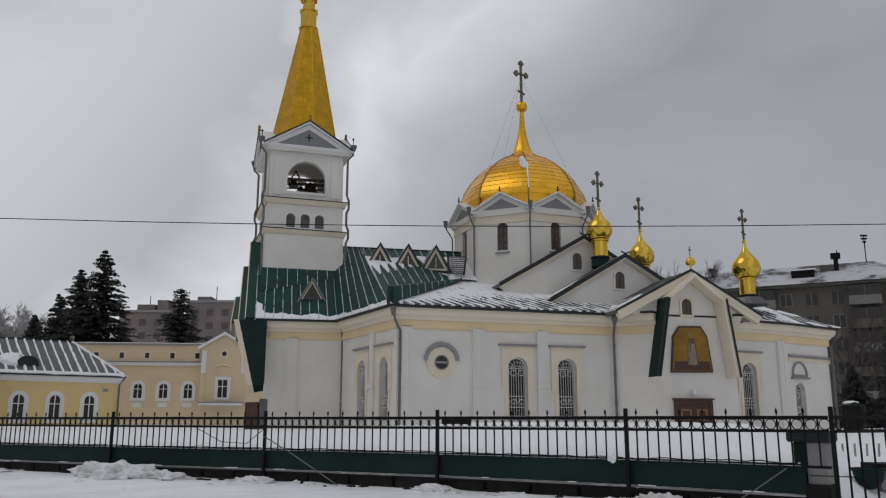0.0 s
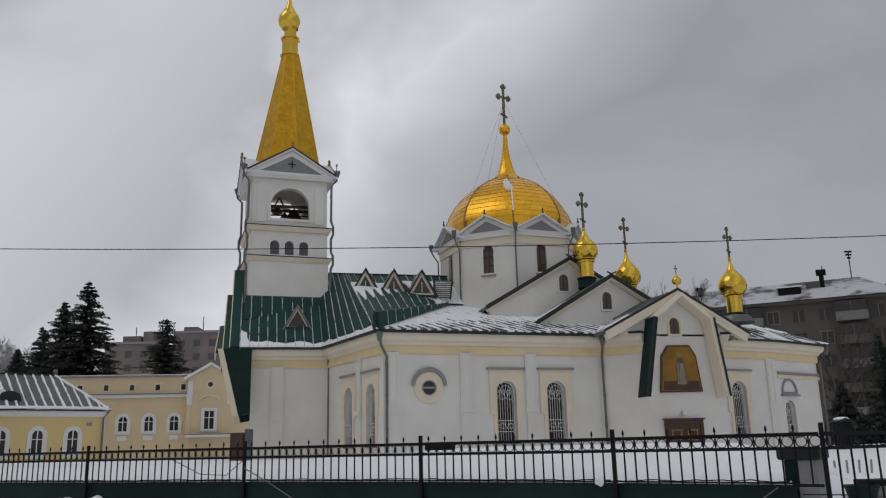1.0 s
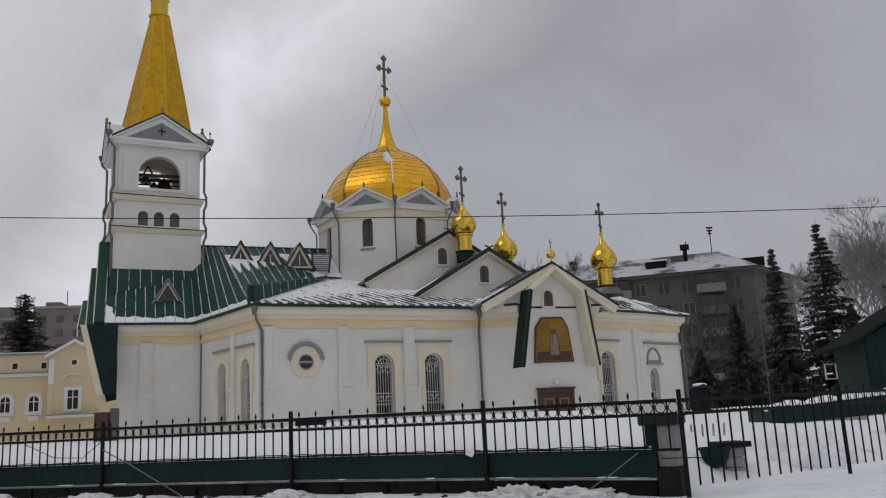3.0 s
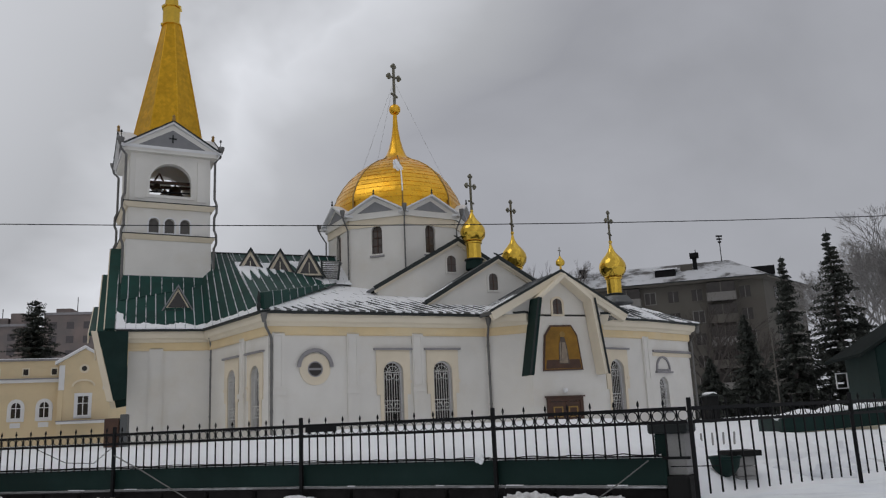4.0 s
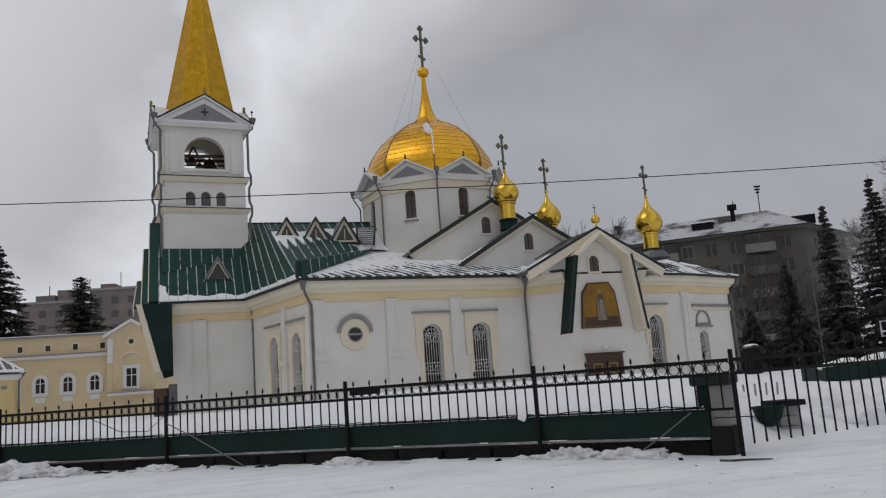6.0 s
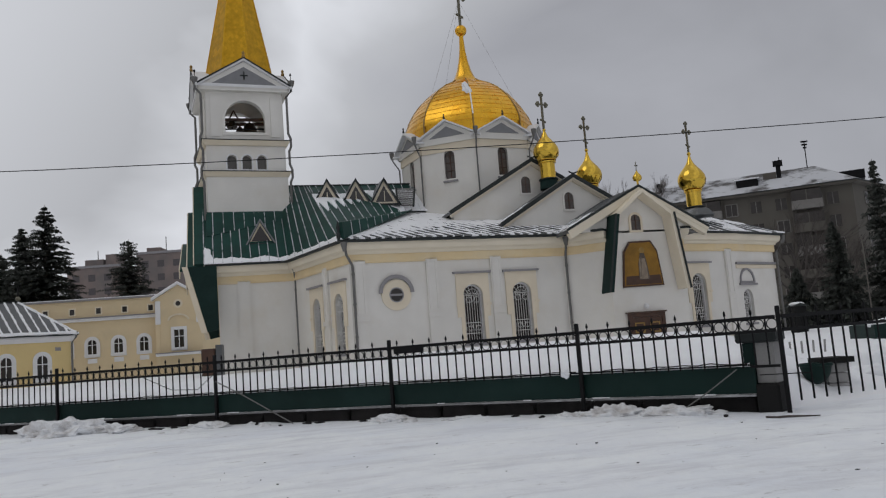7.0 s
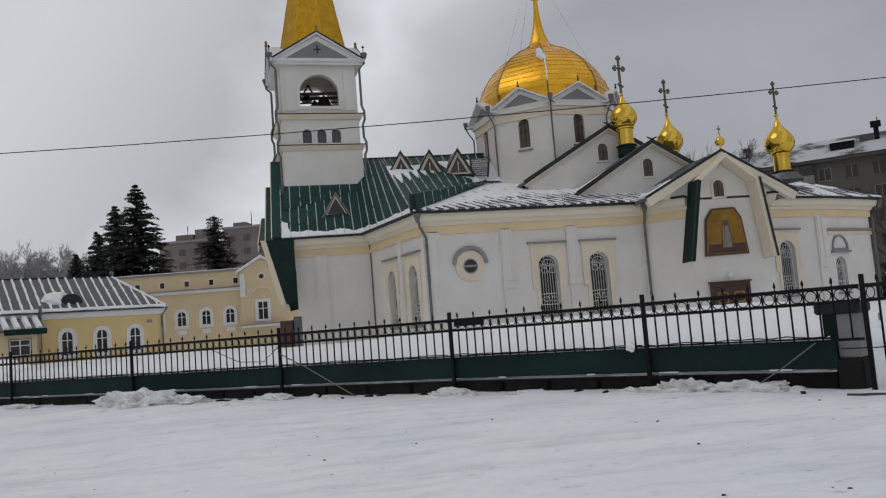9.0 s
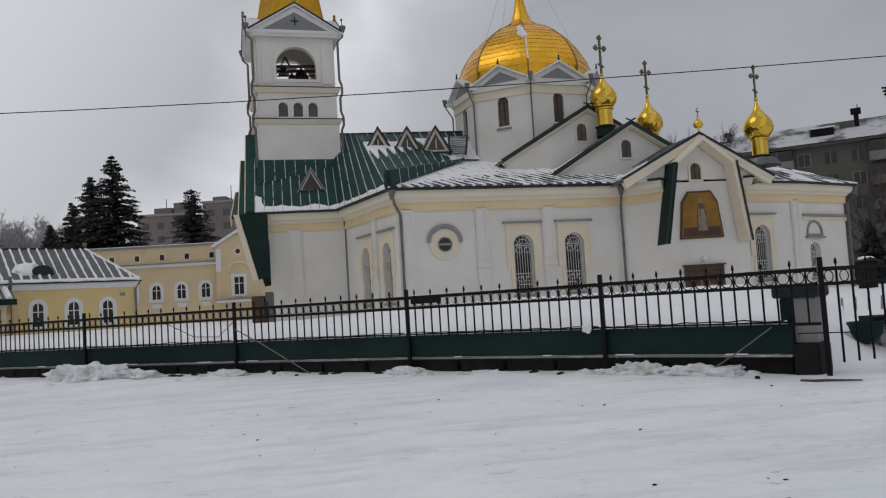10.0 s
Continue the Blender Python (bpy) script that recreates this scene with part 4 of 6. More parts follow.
# drum and dome
DC = (9.45, 10.5)
octagon = [(DC[0] + 4.2 * math.cos(radians(a)), DC[1] + 4.2 * math.sin(radians(a))) for a in [-104 + 45 * i for i in range(8)]]
for i in range(8):
    p, q = octagon[i], octagon[(i + 1) % 8]
    m = wall_frame(p, q)
    L = (Vector(q) - Vector(p)).length
    bm = bmesh.new()
    pierced(bm, 0, L, 8.6, 13.0, [(L / 2, 0.62, 10.75, 12.35)], 0, 0.4, m)
    f = part("drum_wall", bm, PLASTER, church, "white octagonal drum wall")
    win = part("window", ring_frame(bmesh.new(), arch(L / 2, 0.62, 10.75, 12.35), arch(L / 2, 0.62, 10.75, 12.35, grow=0.09), -0.015, 0.1, m), PLASTER, church, "arched drum window")
    bm = bmesh.new()
    prism(bm, arch(L / 2, 0.62, 10.75, 12.35), 0.14, 0.16, m)
    part("pane", bm, BROWN_PANE, win)
    bm = bmesh.new()
    box(bm, L / 2 - 0.025, L / 2 + 0.025, 0.1, 0.138, 10.75, 12.3, m)
    for z in (11.2, 11.65, 12.05):
        box(bm, L / 2 - 0.29, L / 2 + 0.29, 0.1, 0.138, z, z + 0.04, m)
    part("glazing_bar", bm, WOOD, win)
    part("sill", boxed(L / 2 - 0.42, L / 2 + 0.42, -0.09, 0.0, 10.56, 10.655, m), LEDGE, win)
    bm = bmesh.new()
    prism(bm, [(-0.1, 12.75), (L + 0.1, 12.75), (L + 0.1, 13.02), (L / 2, 13.93), (-0.1, 13.02)], -0.16, 0.3, m)
    g = part("drum_gable", bm, PLASTER, church, "white gablet round the dome's foot")
    bm = bmesh.new()
    prism(bm, [(0.55, 13.10), (L - 0.55, 13.10), (L / 2, 13.68)], -0.19, -0.15, m)
    part("tympanum", bm, TYMPANUM, g, "grey recessed tympanum")
    part("gablet_finial", lathe(bmesh.new(), [(0.03, 14.0), (0.07, 14.1), (0.03, 14.2), (0.05, 14.28), (0.01, 14.36)], 8, Matrix.Translation(m @ Vector((L / 2, -0.38, 0)))), EDGE, g)
    for s in (0, 1):
        bm = bmesh.new()
        x0, x1 = (-0.3, L / 2) if s == 0 else (L + 0.3, L / 2)
        prism(bm, [(x0, 12.92), (x1, 13.95), (x1, 14.05), (x0, 13.02)], -0.42, 1.4, m)
        part("gablet_roof", bm, WHITE_TRIM, g, "white sheet gablet roof")
    bm = bmesh.new()
    prism(bm, [(0, 12.3), (L, 12.3), (L, 12.75), (0, 12.75)], -0.06, 0.0, m)
    part("frieze", bm, CREAM, f)
    k = Vector((p[0] - DC[0], p[1] - DC[1], 0)).normalized()
    v = Vector((p[0], p[1], 0))
    downpipe([v + k * 0.55 + Vector((0, 0, 13.25)), v + k * 0.5 + Vector((0, 0, 12.8)), v + k * 0.14 + Vector((0, 0, 12.2)), v + k * 0.14 + Vector((0, 0, 9.4))], 0.045)

prof = [(3.85, 13.4), (3.87, 14.1), (3.80, 14.45), (3.60, 14.95), (3.24, 15.55), (2.85, 16.03), (2.36, 16.47), (1.75, 16.87), (1.18, 17.14), (0.84, 17.37), (0.62, 17.67), (0.44, 18.1), (0.29, 18.7), (0.18, 19.4), (0.12, 20.35)]
bm = lathe(bmesh.new(), prof, 64, Matrix.Translation((*DC, 0)))


def gored(x, y, share=0.55):
    """Draws a place on a round dome in towards eight flat gores."""
    a = math.degrees(math.atan2(y - DC[1], x - DC[0])) + 104
    off = (a % 45) - 22.5
    k = 1 - share + share * math.cos(radians(22.5)) / math.cos(radians(off))
    return DC[0] + (x - DC[0]) * k, DC[1] + (y - DC[1]) * k


for v in bm.verts:
    v.co.x, v.co.y = gored(v.co.x, v.co.y)
dome = part("dome", bm, GOLD, church, "gilded sheet-metal dome of eight gores", smooth=True)
for i in range(8):
    a = radians(-104 + 45 * i)
    pts = [(DC[0] + (r + 0.01) * math.cos(a), DC[1] + (r + 0.015) * math.sin(a), z) for r, z in prof[:10]]
    part("dome_rib", tube(bmesh.new(), pts, 0.05, 5), GILT, dome, "dull gilt rib")


def on_dome(gore, side, f):
    """A place on a gore: side from -1 to 1 across it, f along the profile; with the way out."""
    i = int(f)
    g = f - i
    r, z = prof[i][0] * (1 - g) + prof[i + 1][0] * g, prof[i][1] * (1 - g) + prof[i + 1][1] * g
    a = radians(-104 + 22.5 + 45 * gore + 22.5 * side)
    x, y = gored(DC[0] + r * math.cos(a), DC[1] + r * math.sin(a))
    rise = Vector((prof[i + 1][0] - prof[i][0], prof[i + 1][1] - prof[i][1])).normalized()
    return Vector((x, y, z)), Vector((math.cos(a) * rise.y, math.sin(a) * rise.y, -rise.x))


rnd_d = random.Random(14)
stops = [0.9, 1.75, 2.5, 3.05, 3.55, 4.05, 4.6, 5.15, 5.7, 6.3, 6.95, 7.6, 8.3]
for gore in range(8):  # lapped sheets, each dented and set a little differently
    for k, (f0, f1) in enumerate(zip(stops, stops[1:])):
        wide = prof[int(f0)][0] * 0.8
        cuts = max(1, round(wide / 0.85))
        edges = [-0.985] + sorted({-0.985 + 1.97 * (c + (0.5 if k % 2 else 0.0)) / cuts for c in range(cuts)} - {-0.985}) + [0.985]
        for e0, e1 in zip(edges, edges[1:]):
            tilt = [rnd_d.uniform(0.006, 0.022) for _ in range(4)]
            dent = rnd_d.uniform(-0.012, 0.016)
            sheet = bmesh.new()
            grid = []
            for j in range(4):
                row = []
                for i in range(4):
                    q, w_ = i / 3, j / 3
                    p, out = on_dome(gore, e0 + (e1 - e0) * q, f0 + (f1 - f0) * w_ * 1.03)
                    o = (tilt[0] * (1 - q) + tilt[1] * q) * (1 - w_) + (tilt[2] * (1 - q) + tilt[3] * q) * w_ * 0.5
                    o += dent * 16 * q * (1 - q) * w_ * (1 - w_) * 0.6 + 0.012 * (1 - w_)
                    row.append(sheet.verts.new(p + out * o))
                grid.append(row)
            for j in range(3):
                for i in range(3):
                    sheet.faces.new((grid[j][i], grid[j][i + 1], grid[j + 1][i + 1], grid[j + 1][i]))
            skirt = [sheet.verts.new(v.co - on_dome(gore, e0, f0)[1] * 0.03) for v in grid[0]]
            for i in range(3):
                sheet.faces.new((skirt[i], skirt[i + 1], grid[0][i + 1], grid[0][i]))
            part("dome_sheet", sheet, GOLD, dome, smooth=True)
rib_at = lambda f: on_dome(0, -1.0, f)
streak = bmesh.new()
tube(streak, [rib_at(1.5 + 0.2 * i)[0] + rib_at(1.5 + 0.2 * i)[1] * 0.05 for i in range(16)], [0.04 + 0.025 * noise.noise((i * 0.7, 0, 0)) for i in range(16)], 6)
part("snow_streak", streak, SNOW, dome, "snow streak clinging to the dome rib", smooth=True)
clump = bmesh.new()
bmesh.ops.create_icosphere(clump, subdivisions=4, radius=1)
c0, c1 = rib_at(4.75)
for v in clump.verts:
    k_ = 1 + 0.7 * noise.fractal(v.co * 1.5 + Vector((3, 1, 7)), 1.0, 2.0, 4)
    v.co = c0 + c1 * 0.05 + Vector((v.co.x * 0.24 * k_ - 0.12 - 0.16 * v.co.z, v.co.y * 0.12, v.co.z * 0.36 * k_ - 0.05 * v.co.x))
part("snow_clump", clump, SNOW, dome, "ragged clump of snow on the dome", smooth=True)
for k, (dx, dy) in enumerate(((-2.6, -1.2), (2.4, -1.6), (-1.0, 2.2))):
    part("stay_wire", tube(bmesh.new(), [(DC[0], DC[1], 22.6), (DC[0] + dx, DC[1] + dy, 15.9)], 0.006, 4), PIPE, dome)


def cross(parent, x, y, z, h, mat=CROSS):
    """An eight-pointed cross with trefoil ends, facing south."""
    bm = bmesh.new()
    t = 0.023 * h
    turn = Matrix.Translation((x, y, z)) @ pose(0, 0, 0, 0, 0, 20)
    box(bm, -t, t, -t, t, 0, h * 0.96, turn)
    box(bm, -0.13 * h, 0.13 * h, -t, t, 0.665 * h, 0.70 * h, turn)
    box(bm, -0.075 * h, 0.075 * h, -t, t, -0.018 * h, 0.018 * h, turn @ Matrix.Translation((0, 0, 0.24 * h)) @ pose(0, 0, 0, 0, 20, 0))
    for cx, cz in ((0, 0.95), (-0.14, 0.682), (0.14, 0.682)):
        for dx, dz in ((0, 0.032), (-0.036, -0.008), (0.036, -0.008)):
            if cx:
                dx, dz = math.copysign(dz, cx) * (1 if dz > 0 else -1) if dx == 0 else math.copysign(0.006, -cx), dx
            sphere(bm, turn @ Vector(((cx + dx) * h, 0, (cz + dz) * h)), 0.043 * h, 8)
    for cx in (-0.075, 0.075):
        sphere(bm, turn @ Vector((cx * h, 0, (0.24 - cx * 0.36) * h)), 0.028 * h, 8)
    return part("cross", bm, mat, parent, "openwork metal cross")


part("ball", sphere(bmesh.new(), (*DC, 20.65), 0.36, 20), GOLD, dome, smooth=True)
cross(dome, *DC, 20.95, 2.75)


def onion(x, y, z, r, drum_r, drum_h, tip, cross_h, mat=GOLD_PALE, flare=1.2):
    """A gilded onion dome on a round drum; z: the widest height."""
    b = z - r * 0.75
    o = part("cupola", lathe(bmesh.new(), [(drum_r, b), (drum_r * 1.25, b + 0.05), (r * 0.72, z - r * 0.62), (r * 0.93, z - r * 0.35), (r, z), (r * 0.95, z + r * 0.3), (r * 0.76, z + r * 0.62), (r * 0.5, z + r * 0.92), (r * 0.28, z + r * 1.2), (r * 0.15, z + r * 1.5), (0.05, tip)], 32, Matrix.Translation((x, y, 0))), mat, church, "small gilded onion cupola", smooth=True)
    if drum_h:
        part("neck", lathe(bmesh.new(), [(drum_r, b - drum_h), (drum_r, b - 0.12), (drum_r * 1.18, b - 0.1), (drum_r * 1.18, b - 0.02), (drum_r, b)], 24, Matrix.Translation((x, y, 0))), mat, o, smooth=True)
        part("skirt", lathe(bmesh.new(), [(drum_r * flare, b - drum_h - 0.5), (drum_r * (flare + 1.1) / 2, b - drum_h - 0.12), (drum_r * 1.05, b - drum_h)], 24 if flare < 2 else 6, Matrix.Translation((x, y, 0))), DARK_GREEN if flare < 2 else GREY_ROOF, o)
        part("neck_flange", lathe(bmesh.new(), [(drum_r * 1.02, b - drum_h - 0.002), (drum_r * 1.3, b - drum_h), (drum_r * 1.3, b - drum_h + 0.05), (drum_r * 1.02, b - drum_h + 0.09)], 24, Matrix.Translation((x, y, 0))), EDGE, o)
    part("ball", sphere(bmesh.new(), (x, y, tip + 0.05), r * 0.14, 10), mat, o)
    cross(o, x, y, tip + r * 0.1, cross_h)


onion(11.6, 4.3, 11.41, 0.69, 0.40, 1.0, 12.56, 2.05)
onion(16.3, 9.0, 11.12, 0.79, 0.44, 0.8, 12.65, 2.05)
onion(20.0, 4.0, 9.66, 0.77, 0.42, 1.0, 11.1, 1.8, flare=2.6)
onion(13.82, -0.95, 8.78, 0.22, 0.07, 0, 9.0, 0.52)
part("stem", tube(bmesh.new(), [(13.82, -0.95, 8.2), (13.82, -0.95, 8.65)], 0.05, 8), GOLD_PALE, church)

# bell tower
TX, TY, TW = -3.92, 10.6, 4.24
tower = [(-TW / 2, -TW / 2), (TW / 2, -TW / 2), (TW / 2, TW / 2), (-TW / 2, TW / 2)]
TR = radians(5.5)
tower = [(TX + x * math.cos(TR) - y * math.sin(TR), TY + x * math.sin(TR) + y * math.cos(TR)) for x, y in tower]
for i in range(4):
    p, q = tower[i], tower[(i + 1) % 4]
    m = wall_frame(p, q)
    for z0, z1, inset, holes in ((6.5, 11.5, 0.0, []), (11.62, 13.2, 0.06, [(TW / 2 - 0.78, 0.5, 11.72, 12.5), (TW / 2, 0.5, 11.72, 12.5), (TW / 2 + 0.78, 0.5, 11.72, 12.5)]), (13.3, 16.0, 0.1, [(TW / 2, 2.1, 13.75, 15.5) if i != 2 else (TW / 2, 2.6, 13.75, 15.95)])):
        bm = bmesh.new()
        pierced(bm, 0.45 if i % 2 else inset, TW - (0.45 if i % 2 else inset), z0, z1, holes, inset, 0.45, m, 16)
        wl_ = part("tower_wall", bm, PLASTER, church, "white bell tower wall")
        if len(holes) == 3:
            for cx, w, a, b in holes:
                bm = bmesh.new()
                prism(bm, arch(cx, w, a, b), 0.3, 0.32, m)
                part("louvre", bm, LOUVRE, wl_)
                bm = bmesh.new()
                ring_frame(bm, arch(cx, w, a, b), arch(cx, w, a, b, grow=0.07), 0.03, 0.06, m)
                part("window_trim", bm, WHITE_TRIM, wl_)
        if len(holes) == 1:
            bm = bmesh.new()
            ring_frame(bm, arch(TW / 2, 2.1, 13.75, 15.5, 16), arch(TW / 2, 2.1, 13.75, 15.5, 16, grow=0.16), 0.04, 0.1, m)
            part("arch_trim", bm, PLASTER, wl_)
            for cx in (0.55, TW - 0.55):
                bm = bmesh.new()
                prism(bm, [(cx - 0.22, 13.5), (cx + 0.22, 13.5), (cx + 0.22, 15.7), (cx - 0.22, 15.7)], 0.04, 0.1, m)
                part("pilaster", bm, PLASTER, wl_)
    bm = bmesh.new()
    prism(bm, [(-0.15, 15.95 + 0.004 * (i % 2)), (TW + 0.15, 15.95 + 0.004 * (i % 2)), (TW + 0.15, 16.25), (TW / 2, 17.56), (-0.15, 16.25)], -0.25, 0.5, m)
    g = part("tower_gable", bm, PLASTER, church, "white tower pediment")
    bm = bmesh.new()
    prism(bm, [(0.42, 16.3), (TW - 0.42, 16.3), (TW / 2, 17.26)], -0.275, -0.24, m)
    part("tympanum", bm, TYMPANUM, g, "grey tympanum with a small cross")
    bm = bmesh.new()
    box(bm, TW / 2 - 0.03, TW / 2 + 0.03, -0.31, -0.27, 16.55, 17.0, m)
    box(bm, TW / 2 - 0.2, TW / 2 + 0.2, -0.31, -0.27, 16.75, 16.81, m)
    part("small_cross", bm, EDGE, g)
    part("gable_finial", lathe(bmesh.new(), [(0.05, 17.7), (0.1, 17.8), (0.06, 17.92), (0.09, 18.0), (0.02, 18.1)], 8, Matrix.Translation(m @ Vector((TW / 2, -0.4, 0)))), GILT, g)
    for s in (0, 1):
        bm = bmesh.new()
        x0, x1 = (-0.32, TW / 2) if s == 0 else (TW + 0.32, TW / 2)
        prism(bm, [(x0, 16.12), (x1, 17.59), (x1, 17.74), (x0, 16.27)], -0.42, TW / 2, m)
        part("gable_roof", bm, WHITE_TRIM, g, "white sheet gable roof")
        bm = bmesh.new()
        prism(bm, [(x0, 16.2), (x1, 17.70), (x1, 17.78), (x0, 16.3)], -0.46, -0.42, m)
        part("verge", bm, EDGE, g)
for z, o in ((11.5, 0.16), (13.2, 0.16)):
    part("tower_ledge", sweep(bmesh.new(), tower, [(-0.1, z - 0.2), (0.05, z - 0.2), (o, z), (o, z + 0.06), (-0.1, z + 0.13)], True), CREAM, church, "cream moulded tower ledge")
    part("ledge_flashing", sweep(bmesh.new(), tower, [(-0.08, z + 0.10), (o + 0.04, z + 0.064), (o + 0.04, z + 0.10), (-0.08, z + 0.15)], True), EDGE, church)
apron = part("tower_flashing", slab(bmesh.new(), [(tower[0][0] - 0.12, tower[0][1] - 0.01, 9.42), (tower[1][0] + 0.06, tower[1][1] - 0.01, 9.44), (tower[1][0] + 0.06, 8.3, 8.98), (tower[0][0] - 0.12, 7.35, 8.0)], 0.06), GREEN_ROOF, church, "green sheet apron at the tower foot")
for i in range(8):
    t = (i + 0.4) / 8
    top_p = Vector((tower[0][0], tower[0][1], 9.43)).lerp(Vector((tower[1][0], tower[1][1], 9.45)), t)
    foot_p = Vector((tower[0][0], 7.35, 8.02)).lerp(Vector((tower[1][0], 8.3, 9.0)), t)
    part("standing_seam", tube(bmesh.new(), [top_p.lerp(foot_p, k / 4) for k in range(5)], 0.028, 4), SEAM, apron)
part("belfry_floor", boxed(TX - 1.5, TX + 1.5, TY - 1.5, TY + 1.5, 13.3, 13.45), LEDGE, church)
spire = part("spire", lathe(bmesh.new(), [(2.0, 16.9), (1.87, 17.6), (0.53, 24.4)], 8, Matrix.Translation((TX + 0.12, TY, 0)), radians(22.5 - 10)), SPIRE_GOLD, church, "gilded octagonal spire with scale tiles")
part("collar", lathe(bmesh.new(), [(0.53, 24.4), (0.6, 24.42), (0.6, 24.5), (0.5, 24.52), (0.5, 25.5), (0.58, 25.52), (0.58, 25.62), (0.4, 25.64), (0.36, 26.2), (0.48, 26.3)], 8, Matrix.Translation((TX + 0.07, TY, 0)), radians(12.5)), GOLD_PALE, spire)
part("onion", lathe(bmesh.new(), [(0.42, 26.25), (0.6, 26.5), (0.67, 26.82), (0.6, 27.1), (0.4, 27.4), (0.2, 27.8), (0.06, 28.4)], 24, Matrix.Translation((TX - 0.03, TY, 0))), GOLD_PALE, spire, smooth=True)
cross(spire, TX - 0.03, TY, 28.4, 2.4)
rnd_s = random.Random(4)
sv, sf = [], []
SX, SY = TX + 0.12, TY
spire_r = lambda z: 1.87 + (0.53 - 1.87) * (z - 17.6) / 6.8
for face in range(8):
    a0, a1 = radians(12.5 + 45 * face), radians(12.5 + 45 * (face + 1))
    am = (a0 + a1) / 2
    out = Vector((math.cos(am), math.sin(am), 0.19)).normalized()
    corner = lambda a, z: Vector((SX + spire_r(z) * math.cos(a), SY + spire_r(z) * math.sin(a), z))
    row, z = 0, 17.05
    while z < 24.2:
        l, r = corner(a0, z), corner(a1, z)
        wide = (r - l).length
        n = max(1, round(wide / 0.25))
        for c in range(n + row % 2):
            mid_s = min(max((c + (0.0 if row % 2 else 0.5)) / n, 0.03), 0.97)
            d = (r - l) / wide
            half = min(0.5 * wide / n, mid_s * wide, (1 - mid_s) * wide) * 0.98
            p = l.lerp(r, mid_s)
            up = (corner(am, z + 0.5) - corner(am, z)).normalized()
            lift = rnd_s.uniform(0.014, 0.026)
            i = len(sv)
            sv += [p - up * 0.02 + out * lift, p - d * half + up * 0.13 + out * rnd_s.uniform(0.006, 0.013), p + d * half + up * 0.13 + out * rnd_s.uniform(0.006, 0.013), p + up * 0.30 + out * 0.003]
            sf += [(i, i + 2, i + 3, i + 1)]
        row += 1
        z += 0.145
    part("spire_rib", tube(bmesh.new(), [corner(a0, 17.0), corner(a0, 24.4)], 0.035, 6), SPIRE_GOLD, spire)
me = bpy.data.meshes.new("scale_tiles")
me.from_pydata(sv, [], sf)
me.materials.append(SPIRE_GOLD)
scales = tagged(new("scale_tiles", me), "lapped gilded scale tiles", kind="stuff")
scales.parent = spire

for x, y, z, r in ((TX - 0.45, TY - 0.4, 14.5, 0.30), (TX + 0.5, TY - 0.2, 14.15, 0.52), (TX + 0.0, TY + 0.9, 14.6, 0.24), (TX - 0.85, TY - 0.3, 14.62, 0.18)):
    b = part("bell", lathe(bmesh.new(), [(r, 0), (r * 0.95, 0.06), (r * 0.7, r * 0.5), (r * 0.55, r * 1.0), (r * 0.4, r * 1.2), (0.05, r * 1.3), (0.05, r * 1.6)], 20, Matrix.Translation((x, y, z))), BELL, church, "dark bronze bell", smooth=True)
    part("clapper", lathe(bmesh.new(), [(0.02, 0.3), (0.05, -0.02), (0.02, -0.1)], 8, Matrix.Translation((x, y, z))), IRON, b)
for y in (TY - 0.4, TY + 0.5):
    part("bell_beam", boxed(TX - 1.7, TX + 1.7, y - 0.07, y + 0.07, 14.85, 15.0), WOOD, church, "brown timber bell beam")
for s in (-1, 1):
    part("bell_strut", tube(bmesh.new(), [(TX - 0.35 + s * 0.3, TY - 0.4, 14.85), (TX - 0.35, TY - 0.4, 15.45)], 0.05, 6), WOOD, church)
for y in (TY - 1.5, TY + 1.5):
    part("belfry_rail", tube(bmesh.new(), [(TX - 1.4, y, 14.08), (TX + 1.4, y, 14.08)], 0.04, 6), IRON, church)
for i in range(4):
    x, y = tower[i]
    sx_, sy_ = (1 if x > TX else -1), (1 if y > TY else -1)
    o = lambda d, z: (x + sx_ * d, y + sy_ * d * 0.4, z)
    p = part("downpipe", tube(bmesh.new(), [o(0.42, 16.35), o(0.4, 16.05), o(0.13, 15.75), o(0.13, 13.7), o(0.24, 13.4), o(0.24, 12.95), o(0.13, 12.7), o(0.13, 12.0), o(0.24, 11.7), o(0.24, 11.25), o(0.13, 11.0), o(0.13, 9.0)], 0.065, 8), PIPE, church, "grey zinc tower downpipe", smooth=True)
    part("hopper", lathe(bmesh.new(), [(0.08, 0), (0.17, 0.22), (0.19, 0.36)], 10, Matrix.Translation(o(0.42, 16.25))), PIPE, p)
    part("spout_finial", lathe(bmesh.new(), [(0.02, 0), (0.02, 0.4), (0.07, 0.45), (0.02, 0.55)], 6, Matrix.Translation(o(0.4, 16.5))), IRON, p)


